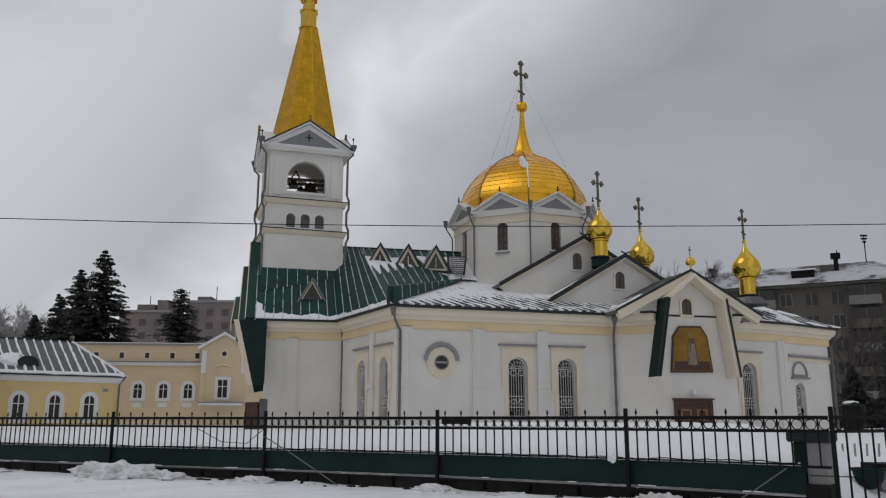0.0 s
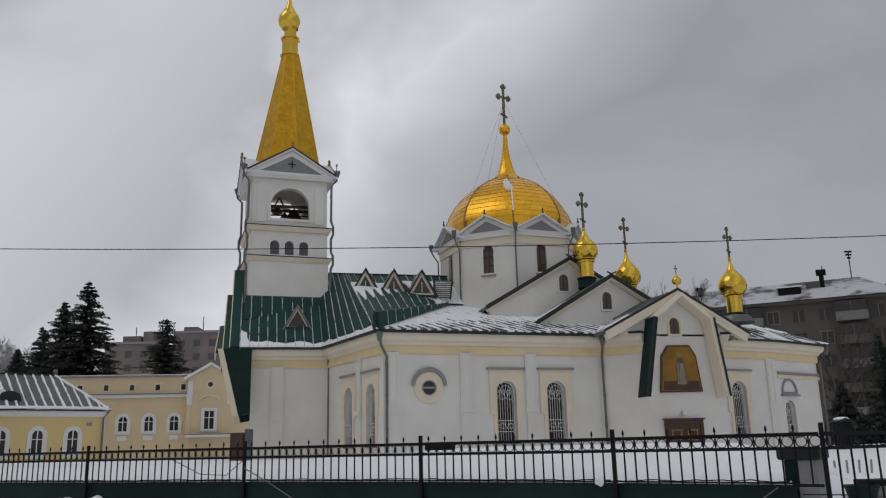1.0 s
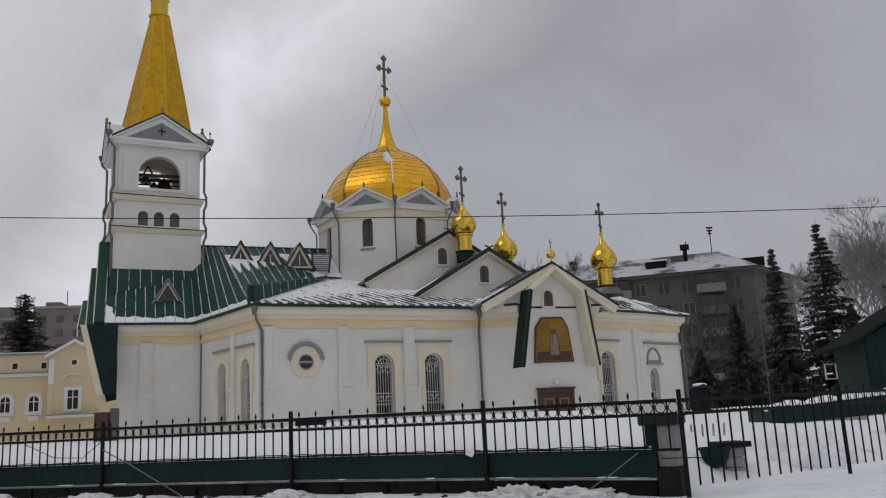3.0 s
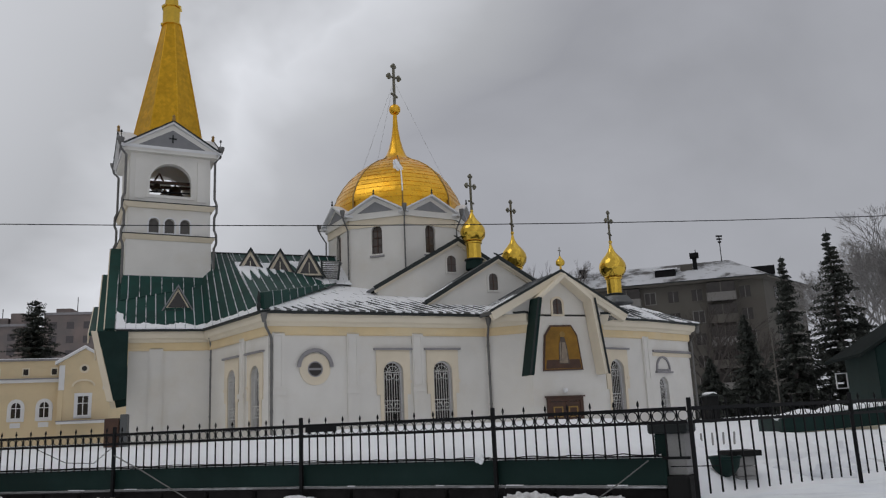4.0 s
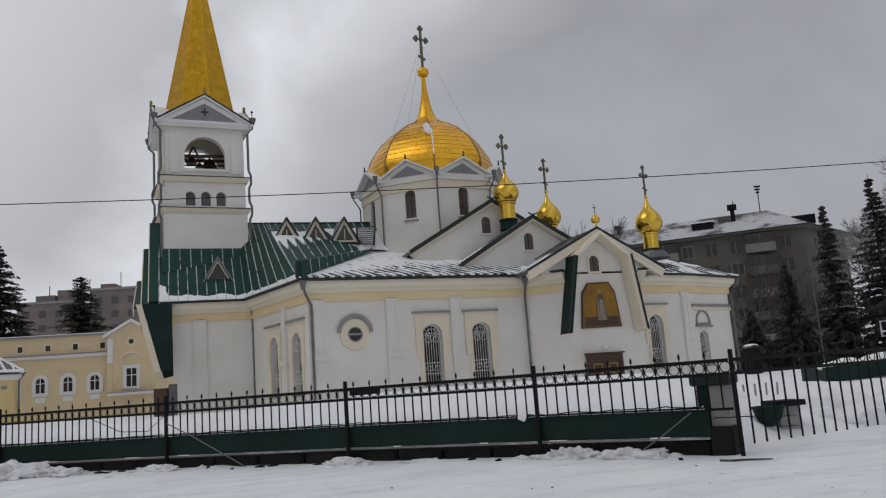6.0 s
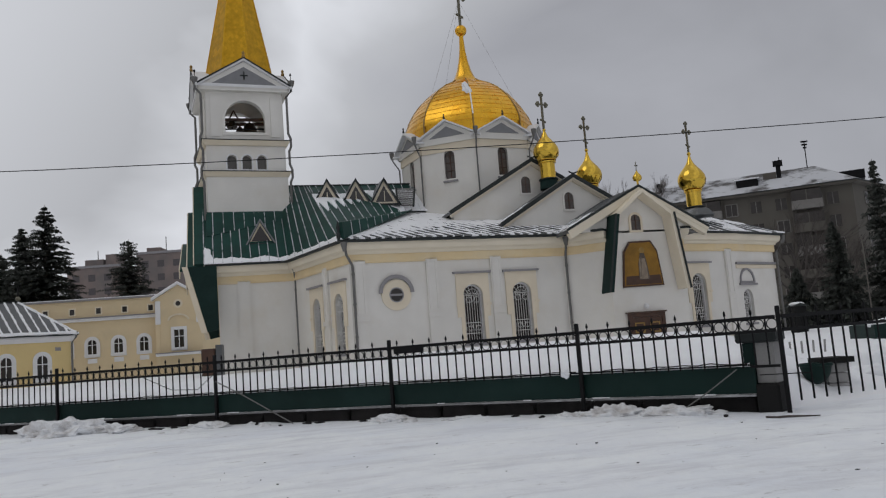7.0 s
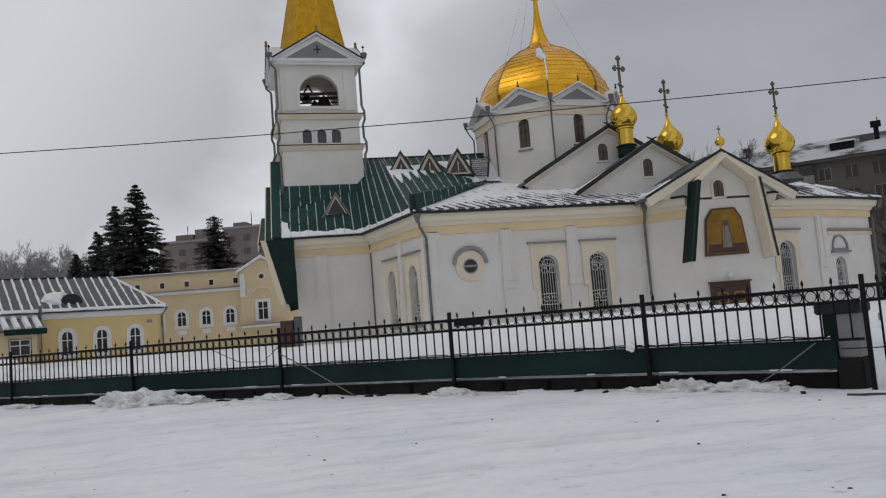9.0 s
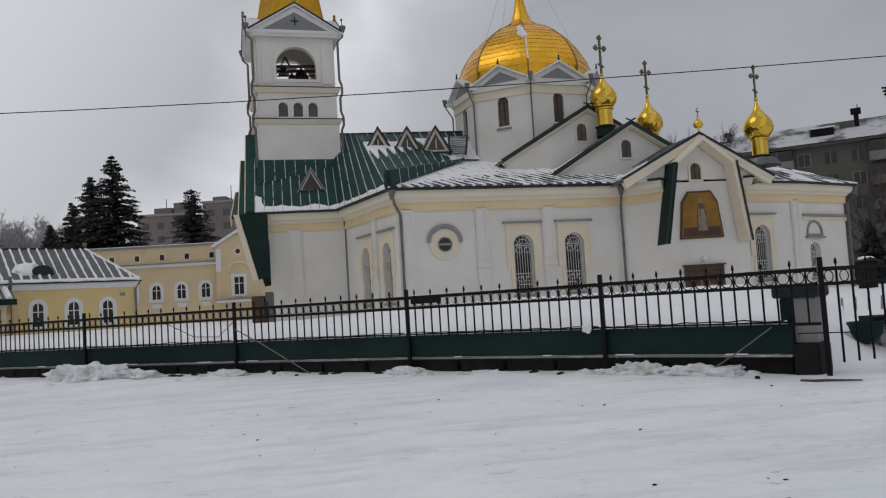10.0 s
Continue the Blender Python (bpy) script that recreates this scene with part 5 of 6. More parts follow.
# ---- houses ----
def sash_window(parent, m, cx, w, z0, z1, arched=True, surround=0.22, trim=WHITE_TRIM):
    """A window with a raised surround, dark panes and white glazing bars, set against a wall."""
    shape = (lambda g: arch(cx, w, z0, z1, 10, g)) if arched else (lambda g: [(cx - w / 2 - g, z0 - g), (cx + w / 2 + g, z0 - g), (cx + w / 2 + g, z1 + g), (cx - w / 2 - g, z1 + g)])
    win = part("window", ring_frame(bmesh.new(), shape(0), shape(surround), -0.07, 0, m), trim, parent, "window with a white surround")
    part("pane", prism(bmesh.new(), shape(0), -0.02, -0.004, m), GLASS, win)
    bm = bmesh.new()
    box(bm, cx - 0.035, cx + 0.035, -0.05, -0.021, z0, z1, m)
    box(bm, cx - w / 2, cx + w / 2, -0.05, -0.021, z0 + (z1 - z0) * 0.60, z0 + (z1 - z0) * 0.60 + 0.06, m)
    ring = shape(-0.06)
    ring_frame(bm, ring, shape(0), -0.05, -0.021, m)
    part("window_frame", bm, WHITE_TRIM, win)
    part("sill", boxed(cx - w / 2 - surround, cx + w / 2 + surround, -0.14, 0, z0 - 0.12, z0 - 0.01, m), trim, win)
    return win


def house_shell(name, plan, z1, wall_mat, label, category="house"):
    """Walls on a plan that runs counter-clockwise seen from above."""
    h = tagged(new(name), label, category)
    frames = []
    for p, q in zip(plan, plan[1:] + plan[:1]):
        m = wall_frame(p, q)
        L = (Vector(q) - Vector(p)).length
        part("wall", boxed(0, L, 0, 0.4, -0.5, z1, m), wall_mat, h)
        frames.append((m, L))
    return h, frames


# long yellow house with a hipped sheet roof
MP = [(-44.0, 47.5), (-25.05, 62.84), (-30.95, 70.14), (-50.0, 55.0)]
mid_house, fr = house_shell("yellow_house", MP, 4.55, YELLOW, "low yellow plastered house with a snowy grey hipped roof", "house")
m, L = fr[0]
for k in range(3):
    sash_window(mid_house, m, L - 2.0 - 2.4 * k, 0.82, 1.5, 3.3, True, 0.24)
part("cornice", sweep(bmesh.new(), MP + MP[:1], [(0, 4.2), (0.12, 4.2), (0.3, 4.5), (0.3, 4.62), (0, 4.62)]), WHITE_TRIM, mid_house, "white eaves cornice")
part("eaves_edge", sweep(bmesh.new(), MP + MP[:1], [(0, 4.624), (0.45, 4.624), (0.45, 4.72), (0, 4.74)]), EDGE, mid_house)
d = Vector((MP[1][0] - MP[0][0], MP[1][1] - MP[0][1])).normalized()
n_ = Vector((-d.y, d.x))
P = lambda a, b, z: Vector((MP[0][0] + d.x * a + n_.x * b, MP[0][1] + d.y * a + n_.y * b, z))
for foot0, foot1, top0, top1, k in ((P(-0.4, -0.4, 4.74), P(L + 0.4, -0.4, 4.74), P(4.5, 4.8, 7.6), P(L - 2.4, 4.8, 7.6), 40), (P(L + 0.4, -0.4, 4.74), P(L + 0.4, 10.0, 4.74), P(L - 2.4, 4.8, 7.6), P(L - 2.4, 4.8, 7.6), 10), (P(L + 0.4, 10, 4.74), P(-0.4, 10.0, 4.74), P(L - 2.4, 4.8, 7.6), P(4.5, 4.8, 7.6), 20), (P(-0.4, 10.0, 4.74), P(-0.4, -0.4, 4.74), P(4.5, 4.8, 7.6), P(4.5, 4.8, 7.6), 10)):
    bm = bmesh.new()
    vs = [bm.verts.new(v) for v in (foot0, foot1, top1, top0)]
    bm.faces.new(vs)
    bmesh.ops.remove_doubles(bm, verts=bm.verts, dist=0.01)
    rf = part("roof", bm, HOUSE_ROOF, mid_house, "grey standing-seam roof under strips of snow")
    for i in range(k + 1):
        a, b = foot0.lerp(foot1, i / k), top0.lerp(top1, i / k)
        if k == 40:  # snow lies in a strip along each seam, slanting straight up the slope
            a = foot0.lerp(foot1, i / k)
            run = min(1.0, (i / k * (L + 0.8)) / 4.9, (1 - i / k) * (L + 0.8) / 2.8)
            b = a + (P(0, 4.8, 7.6) - P(0, -0.4, 4.74)) * run
        if (b - a).length > 0.3:
            sl = bmesh.new()
            w_ = 0.08 + 0.05 * random.random()
            tube(sl, [a.lerp(b, t / 16) + d.to_3d() * random.uniform(-0.02, 0.02) for t in range(17)], [w_ * random.uniform(0.6, 1.05) for _ in range(17)], 5)
            part("seam_snow", sl, SNOW, rf)
part("eaves_snow", tube(bmesh.new(), [P(-0.3 + (L + 0.6) * t / 40, -0.25 + 0.08 * math.sin(t * 1.7), 4.80) for t in range(41)], [0.16 + 0.06 * random.random() for _ in range(41)], 6), SNOW, mid_house)
part("ridge_cap", tube(bmesh.new(), [P(4.5, 4.8, 7.62), P(L - 2.4, 4.8, 7.62)], 0.08, 6), EDGE, mid_house)
for a in (L - 6.3, L - 17.0):
    dm = part("roof_vent", prism(bmesh.new(), [(a - 0.75, 5.35), (a + 0.75, 5.35)] + [(a + 0.75 * math.cos(t * math.pi / 8), 5.45 + 0.62 * math.sin(t * math.pi / 8)) for t in range(9)], 0.6, 3.4, m), EDGE, mid_house, "half-round dark roof vent")
    bm = bmesh.new()
    bmesh.ops.create_icosphere(bm, subdivisions=4, radius=1)
    for v in bm.verts:
        k_ = 1 + 0.45 * noise.fractal(v.co * 1.8 + Vector((a, 0, 0)), 1.0, 2.0, 4)
        v.co = m @ Vector((a - 0.95 + 0.85 * k_ * v.co.x, 1.35 + 0.8 * v.co.y, 5.72 + 0.5 * k_ * v.co.z + 0.28 * v.co.y))
    part("vent_snow", bm, SNOW, dm, smooth=True)
part("roof_ball", sphere(bmesh.new(), P(L - 2.4, 4.8, 7.9), 0.19, 14), CROSS, mid_house, "small dull bronze ball on the ridge", smooth=True)
part("ball_pin", tube(bmesh.new(), [P(L - 2.4, 4.8, 7.6), P(L - 2.4, 4.8, 8.9)], 0.04, 6), IRON, mid_house)
part("downpipe", tube(bmesh.new(), [P(L + 0.35, -0.4, 4.9), P(L + 0.3, -0.3, 4.5), P(L + 0.05, -0.15, 4.1), P(L + 0.05, -0.15, 0.5)], 0.08, 8), PIPE, mid_house)
part("downpipe", tube(bmesh.new(), [P(L - 8.6, -0.5, 5.2), P(L - 8.6, -0.4, 4.6), P(L - 8.6, -0.12, 4.2), P(L - 8.6, -0.12, 0.5)], 0.12, 8), PIPE, mid_house)
part("number_bar", boxed(L - 1.1, L - 0.7, -0.03, -0.004, 3.55, 3.8, m), LEDGE, mid_house)
# its porch
pm = m
part("porch_wall", boxed(L - 18.5, L - 8.9, -2.2, -1.9, -0.5, 3.4, pm), PALE_YELLOW, mid_house)
part("porch_side", boxed(L - 9.15, L - 8.9, -2.2, 0, -0.5, 3.4, pm), PALE_YELLOW, mid_house)
bm = bmesh.new()
slab(bm, [pm @ Vector(v) for v in ((L - 18.8, -2.6, 3.5), (L - 8.6, -2.6, 3.5), (L - 8.6, 0.1, 4.5), (L - 18.8, 0.1, 4.5))], 0.12)
part("porch_roof", bm, GREY_ROOF, mid_house)
part("porch_fascia", boxed(L - 11.2, L - 8.55, -2.65, -2.5, 3.15, 3.55, pm), DARK_GREEN, mid_house)
for i in range(15):
    a = L - 18.5 + 0.68 * i
    part("seam_snow", tube(bmesh.new(), [pm @ Vector((a, -2.55, 3.56)), pm @ Vector((a, 0.0, 4.52))], 0.21, 5), SNOW, mid_house)
for a, w in ((L - 14.9, 1.65), (L - 13.0, 1.65), (L - 10.2, 1.3)):
    sash_window(mid_house, pm @ Matrix.Translation((0, -2.2, 0)), a, w, 1.75, 2.85, False, 0.05, PANEL_GREY)

# tall yellow annexe with a parapet storey
FP = [(-38.0, 73.5), (-22.2, 75.2), (-22.2, 86.0), (-38.0, 86.0)]
annexe, fr = house_shell("yellow_annexe", FP, 8.2, PALE_YELLOW, "pale yellow plastered annexe with arched windows and a parapet", "house")
m, L = fr[0]
for i, a in enumerate((L - 1.35, L - 3.55, L - 5.8, L - 8.0)):
    sash_window(annexe, m, a, 0.85, 3.35, 4.75, True, 0.24)
    part("apron", boxed(a - 0.4, a + 0.4, -0.05, 0, 2.6, 3.0, m), WHITE_TRIM, annexe)
for i in range(7):
    a = L - 0.7 - 2.25 * i
    w_ = part("attic_opening", ring_frame(bmesh.new(), [(a - 0.2, 7.0), (a + 0.2, 7.0), (a + 0.2, 7.5), (a - 0.2, 7.5)], [(a - 0.3, 6.9), (a + 0.3, 6.9), (a + 0.3, 7.62), (a - 0.3, 7.62)], -0.05, 0, m), CREAM, annexe)
    part("pane", boxed(a - 0.2, a + 0.2, -0.02, -0.004, 7.0, 7.5, m), GLASS, w_)
part("string_course", boxed(0, L, -0.22, 0, 6.35, 6.62, m), WHITE_TRIM, annexe)
part("string_flashing", boxed(0, L, -0.3, 0, 6.624, 6.72, m), LEDGE, annexe)
part("coping", boxed(-0.1, L + 0.1, -0.15, 0.5, 8.2, 8.36, m), LEDGE, annexe)
part("coping_snow", boxed(-0.1, L + 0.1, -0.1, 0.45, 8.364, 8.42, m), SNOW, annexe)
# its gabled end bay
GP = [(-22.3, 74.4), (-18.3, 74.9), (-15.5, 76.6), (-15.5, 85.0), (-22.3, 85.0)]
bay, fr = house_shell("gabled_bay", GP, 7.6, PALE_YELLOW, "pale yellow gabled bay with a round attic window", "house")
m, L = fr[0]
part("gable", prism(bmesh.new(), [(0, 7.6), (L, 7.6), (L, 7.9), (L / 2, 9.1), (0, 7.9)], 0, 0.5, m), PALE_YELLOW, bay)
for s in (0, 1):
    x0 = -0.3 if s == 0 else L + 0.3
    part("gable_coping", prism(bmesh.new(), [(x0, 7.75), (L / 2, 9.12), (L / 2, 9.32), (x0, 7.95)], -0.25, 0.6, m), WHITE_TRIM, bay)
    part("verge_snow", prism(bmesh.new(), [(x0, 7.954), (L / 2, 9.324), (L / 2, 9.40), (x0, 8.03)], -0.2, 0.6, m), SNOW, bay)
    c = 0.25 if s == 0 else L - 0.25
    part("pilaster", boxed(c - 0.22, c + 0.22, -0.1, 0, 5.6, 7.7, m), WHITE_TRIM, bay)
ring0 = [(L / 2 + 0.22 * math.cos(a * math.pi / 10), 7.4 + 0.22 * math.sin(a * math.pi / 10)) for a in range(20)]
ring1 = [(L / 2 + 0.4 * math.cos(a * math.pi / 10), 7.4 + 0.4 * math.sin(a * math.pi / 10)) for a in range(20)]
rw = part("round_window", ring_frame(bmesh.new(), ring0, ring1, -0.06, 0, m), CREAM, bay)
part("pane", prism(bmesh.new(), ring0, -0.02, -0.004, m), GLASS, rw)
part("eyebrow", prism(bmesh.new(), [(L / 2 + 0.95 * math.cos(a * math.pi / 10), 5.9 + 0.6 * math.sin(a * math.pi / 10)) for a in range(11)] + [(L / 2 + 0.8 * math.cos(a * math.pi / 10), 5.9 + 0.45 * math.sin(a * math.pi / 10)) for a in range(10, -1, -1)], -0.15, 0, m), CREAM, bay)
sash_window(bay, m, L / 2, 0.95, 3.4, 5.1, False, 0.22)
part("balcony_slab", boxed(L / 2 - 1.9, L / 2 + 1.9, -0.9, 0, 2.75, 2.95, m), WHITE_TRIM, bay)
part("balcony_edge", boxed(L / 2 - 1.95, L / 2 + 1.95, -0.95, 0, 2.954, 3.03, m), LEDGE, bay)

# tall muted-yellow gabled house beside the fence
NP = [(-27.3, 24.7), (-18.75, 30.0), (-26.0, 41.0), (-34.5, 35.7)]
near_house, fr = house_shell("gabled_house", NP, 8.35, OLIVE_YELLOW, "tall muted-yellow plastered house with white eaves", "house")
m, L = fr[0]
part("gable", prism(bmesh.new(), [(0, 8.3), (L, 8.3), (L, 8.55), (L - 1.05, 8.62), (L / 2, 11.3), (1.05, 8.62), (0, 8.55)], 0.0, 0.4, m), OLIVE_YELLOW, near_house)
for s in (0, 1):
    g = lambda x: x if s == 0 else L - x
    part("barge_band", prism(bmesh.new(), [(g(1.0), 8.25), (g(L / 2), 11.0), (g(L / 2), 11.45), (g(1.0), 8.75)], -0.12, 0, m), WHITE_TRIM, near_house, "white band under the verge")
    part("verge", prism(bmesh.new(), [(g(-0.1), 8.55), (g(1.0), 8.75), (g(L / 2), 11.45), (g(L / 2), 11.57), (g(1.0), 8.87), (g(-0.1), 8.68)], -0.35, 12.5, m), EDGE, near_house, "dark brown roof sheet")
hw = part("window", ring_frame(bmesh.new(), [(L - 3.05, 4.3), (L - 2.2, 4.3), (L - 2.2, 5.2), (L - 3.05, 5.2)], [(L - 3.45, 4.0), (L - 1.85, 4.0), (L - 1.85, 5.5), (L - 3.45, 5.5)], -0.12, 0, m), WHITE_TRIM, near_house, "window with a broad white surround")
part("pane", boxed(L - 3.05, L - 2.2, -0.02, -0.004, 4.3, 5.2, m), GLASS, hw)
part("parapet_block", boxed(L - 1.25, L - 0.5, 1.5, 2.3, 8.7, 9.5, m), OLIVE_YELLOW, near_house)
part("parapet_cap", boxed(L - 1.35, L - 0.4, 1.4, 2.4, 9.5, 9.58, m), LEDGE, near_house)
part("ball_base", boxed(L - 2.35, L - 1.85, 0.4, 1.0, 9.3, 10.08, m), WHITE_TRIM, near_house)
nb = part("roof_ball", sphere(bmesh.new(), m @ Vector((L - 2.1, 0.7, 10.3)), 0.21, 14), GOLD_PALE, near_house, "small gilt ball with a cross", smooth=True)
cp = m @ Vector((L - 2.1, 0.7, 10.48))
cross(nb, cp.x, cp.y, cp.z, 0.95, PIPE)
part("roof_snow", sphere(bmesh.new(), m @ Vector((L - 1.6, 1.2, 9.62)), 0.4, 10, 0.5), SNOW, near_house, smooth=True)
part("plinth", prism(bmesh.new(), [(0, 1.0), (L, 1.38), (L, 1.74), (0, 1.36)], -0.06, -0.002, m), BARK, near_house, "dark brown plinth band")
part("box_gutter", boxed(L + 0.005, L + 0.4, 0.2, 1.2, 6.0, 7.2, m), PIPE, near_house)
part("box_gutter_lid", boxed(L + 0.005, L + 0.5, 0.1, 1.3, 7.2, 7.28, m), EDGE, near_house)

# grey five-storey block of flats
BP = [(11.8, 112.0), (53.4, 92.0), (64.3, 101.2), (24.0, 123.0)]
flats, fr = house_shell("block_of_flats", BP, 17.3, PANEL_GREY, "grey-brown five-storey block of flats with a snowy hipped roof", "apartment building")
for wi, cols in ((0, 15), (1, 4)):
    m, L = fr[wi]
    for c in range(cols):
        for r in range(6):
            a = L - 2.2 - c * (L - 3.5) / cols
            z = 1.2 + r * 2.75
            if wi == 0 and c % 4 == 1 and r > 0:
                bal = part("balcony", boxed(a - 1.7, a + 1.7, -1.1, 0, z - 0.3, z + 0.75, m), FLAT_TRIM if r % 2 else PANEL_GREY, flats, "boarded balcony")
                part("balcony_glazing", boxed(a - 1.65, a + 1.65, -1.0, 0, z + 0.75, z + 2.0, m), GLASS, bal)
                part("balcony_posts", boxed(a - 0.06, a + 0.06, -1.04, -1.0, z + 0.75, z + 2.0, m), PANEL_GREY, bal)
                continue
            if wi == 1 and c in (1, 2):
                continue
            w_ = part("window", ring_frame(bmesh.new(), [(a - 0.62, z), (a + 0.62, z), (a + 0.62, z + 1.4), (a - 0.62, z + 1.4)], [(a - 0.74, z - 0.1), (a + 0.74, z - 0.1), (a + 0.74, z + 1.5), (a - 0.74, z + 1.5)], -0.06, 0, m), FLAT_TRIM if (c + r) % 3 == 0 else PANEL_GREY, flats)
            part("pane", boxed(a - 0.62, a + 0.62, -0.02, -0.004, z, z + 1.4, m), GLASS, w_)
            part("glazing_bar", boxed(a - 0.04, a + 0.04, -0.04, -0.021, z, z + 1.4, m), FLAT_TRIM, w_)
part("eaves_board", sweep(bmesh.new(), BP + BP[:1], [(0, 17.0), (0.7, 17.15), (0.7, 17.4), (0, 17.4)]), PANEL_GREY, flats)
part("eaves_edge", sweep(bmesh.new(), BP + BP[:1], [(0, 17.404), (0.8, 17.404), (0.8, 17.5), (0, 17.52)]), EDGE, flats)
FLAT_ROOF = material("snowy_slate_roof", (0.085, 0.08, 0.08), 0.8, vary=0.2, scale=0.5, second=(0.55, 0.56, 0.59), amount=0.56, sharp=0.12)
ra, rb = Vector((20.0, 116.0, 20.9)), Vector((53.2, 99.6, 20.9))
for a, b, c, e in ((BP[0], BP[1], rb, ra), (BP[1], BP[2], rb, rb), (BP[2], BP[3], ra, rb), (BP[3], BP[0], ra, ra)):
    bm = bmesh.new()
    mid_ = Vector((38.0, 107.0))
    out = lambda p: Vector((p[0] + (p[0] - mid_.x) * 0.03, p[1] + (p[1] - mid_.y) * 0.03, 17.5))
    vs = [bm.verts.new(v) for v in (out(a), out(b), c, e)]
    bm.faces.new(vs)
    bmesh.ops.remove_doubles(bm, verts=bm.verts, dist=0.01)
    part("roof", bm, FLAT_ROOF, flats, "dark roof under patchy snow")
m, L = fr[0]
for a, y, z, h, w_ in ((L - 8.4, 4.0, 18.9, 2.5, 1.2), (L - 23.0, 4.6, 19.0, 1.8, 0.9)):
    ch = part("chimney", boxed(a - w_, a + w_ * 0.3, y, y + 1.2, z - 0.8, z + h * 0.6, m, 0.03), PANEL_GREY, flats, "rendered chimney stack")
    part("chimney_pipe", boxed(a + w_ * 0.35, a + w_ * 0.8, y, y + 0.6, z - 0.5, z + h * 0.9, m), IRON, ch)
    part("chimney_cap", boxed(a + w_ * 0.1, a + w_ * 1.05, y - 0.2, y + 0.8, z + h * 0.9, z + h * 1.15, m), IRON, ch)
dmr = part("roof_dormer", boxed(L - 12.8, L - 10.2, 2.2, 4.2, 18.6, 19.6, m), IRON, flats, "dark open roof dormer")
part("dormer_lid", boxed(L - 13.0, L - 10.0, 2.0, 4.6, 19.6, 19.75, m), SNOW, dmr)
part("roof_dormer", boxed(L - 0.8, L + 2.0, 5.5, 7.5, 18.4, 19.5, m), IRON, flats, "dark roof dormer")
part("antenna", tube(bmesh.new(), [(52.4, 99.8, 20.6), (52.4, 99.8, 24.2)], 0.06, 6), IRON, flats)
for z, w_ in ((24.1, 0.42), (23.7, 0.34), (23.3, 0.2)):
    part("antenna_array", boxed(52.4 - w_, 52.4 + w_, 99.7, 99.9, z, z + 0.2), IRON, flats)
part("antenna", tube(bmesh.new(), [m @ Vector((L - 7.5, 4, 18.9)), m @ Vector((L - 7.5, 4, 22.2))], 0.05, 6), IRON, flats)

# far brick blocks of flats, with the haze in their wall and window colours
for k, (x0, x1, y, z, steps) in enumerate(((-73.5, -62.5, 180, 25.0, ((-70, -66, 1.4), (-65.5, -63, 2.4))), (-58.5, -41.0, 180, 27.2, ((-56.5, -53.5, 1.0), (-47.5, -45.0, 1.0))))):
    fb = tagged(new("brick_flats"), "far weathered brick block of flats", "apartment building", "far brick flats")
    part("wall", boxed(x0, x1, y, y + 14, -1, z), FAR_BRICK, fb)
    part("parapet", boxed(x0 - 0.3, x1 + 0.3, y - 0.3, y + 14, z, z + 0.5), LEDGE, fb)
    for a, b, h in steps:
        part("roof_house", boxed(a, b, y + 1, y + 6, z + 0.5, z + 0.5 + h), FAR_BRICK, fb)
    for c in range(int((x1 - x0) / 3.4)):
        for r in range(4):
            a = x0 + 1.9 + 3.4 * c
            w_ = part("window", boxed(a - 0.75, a + 0.75, y - 0.06, y, z - 3.0 - 3.0 * r, z - 1.5 - 3.0 * r), FAR_WINDOW, fb)
    part("antenna", tube(bmesh.new(), [(x0 + 6, y + 2, z), (x0 + 6, y + 2, z + 4)], 0.09, 5), IRON, fb)


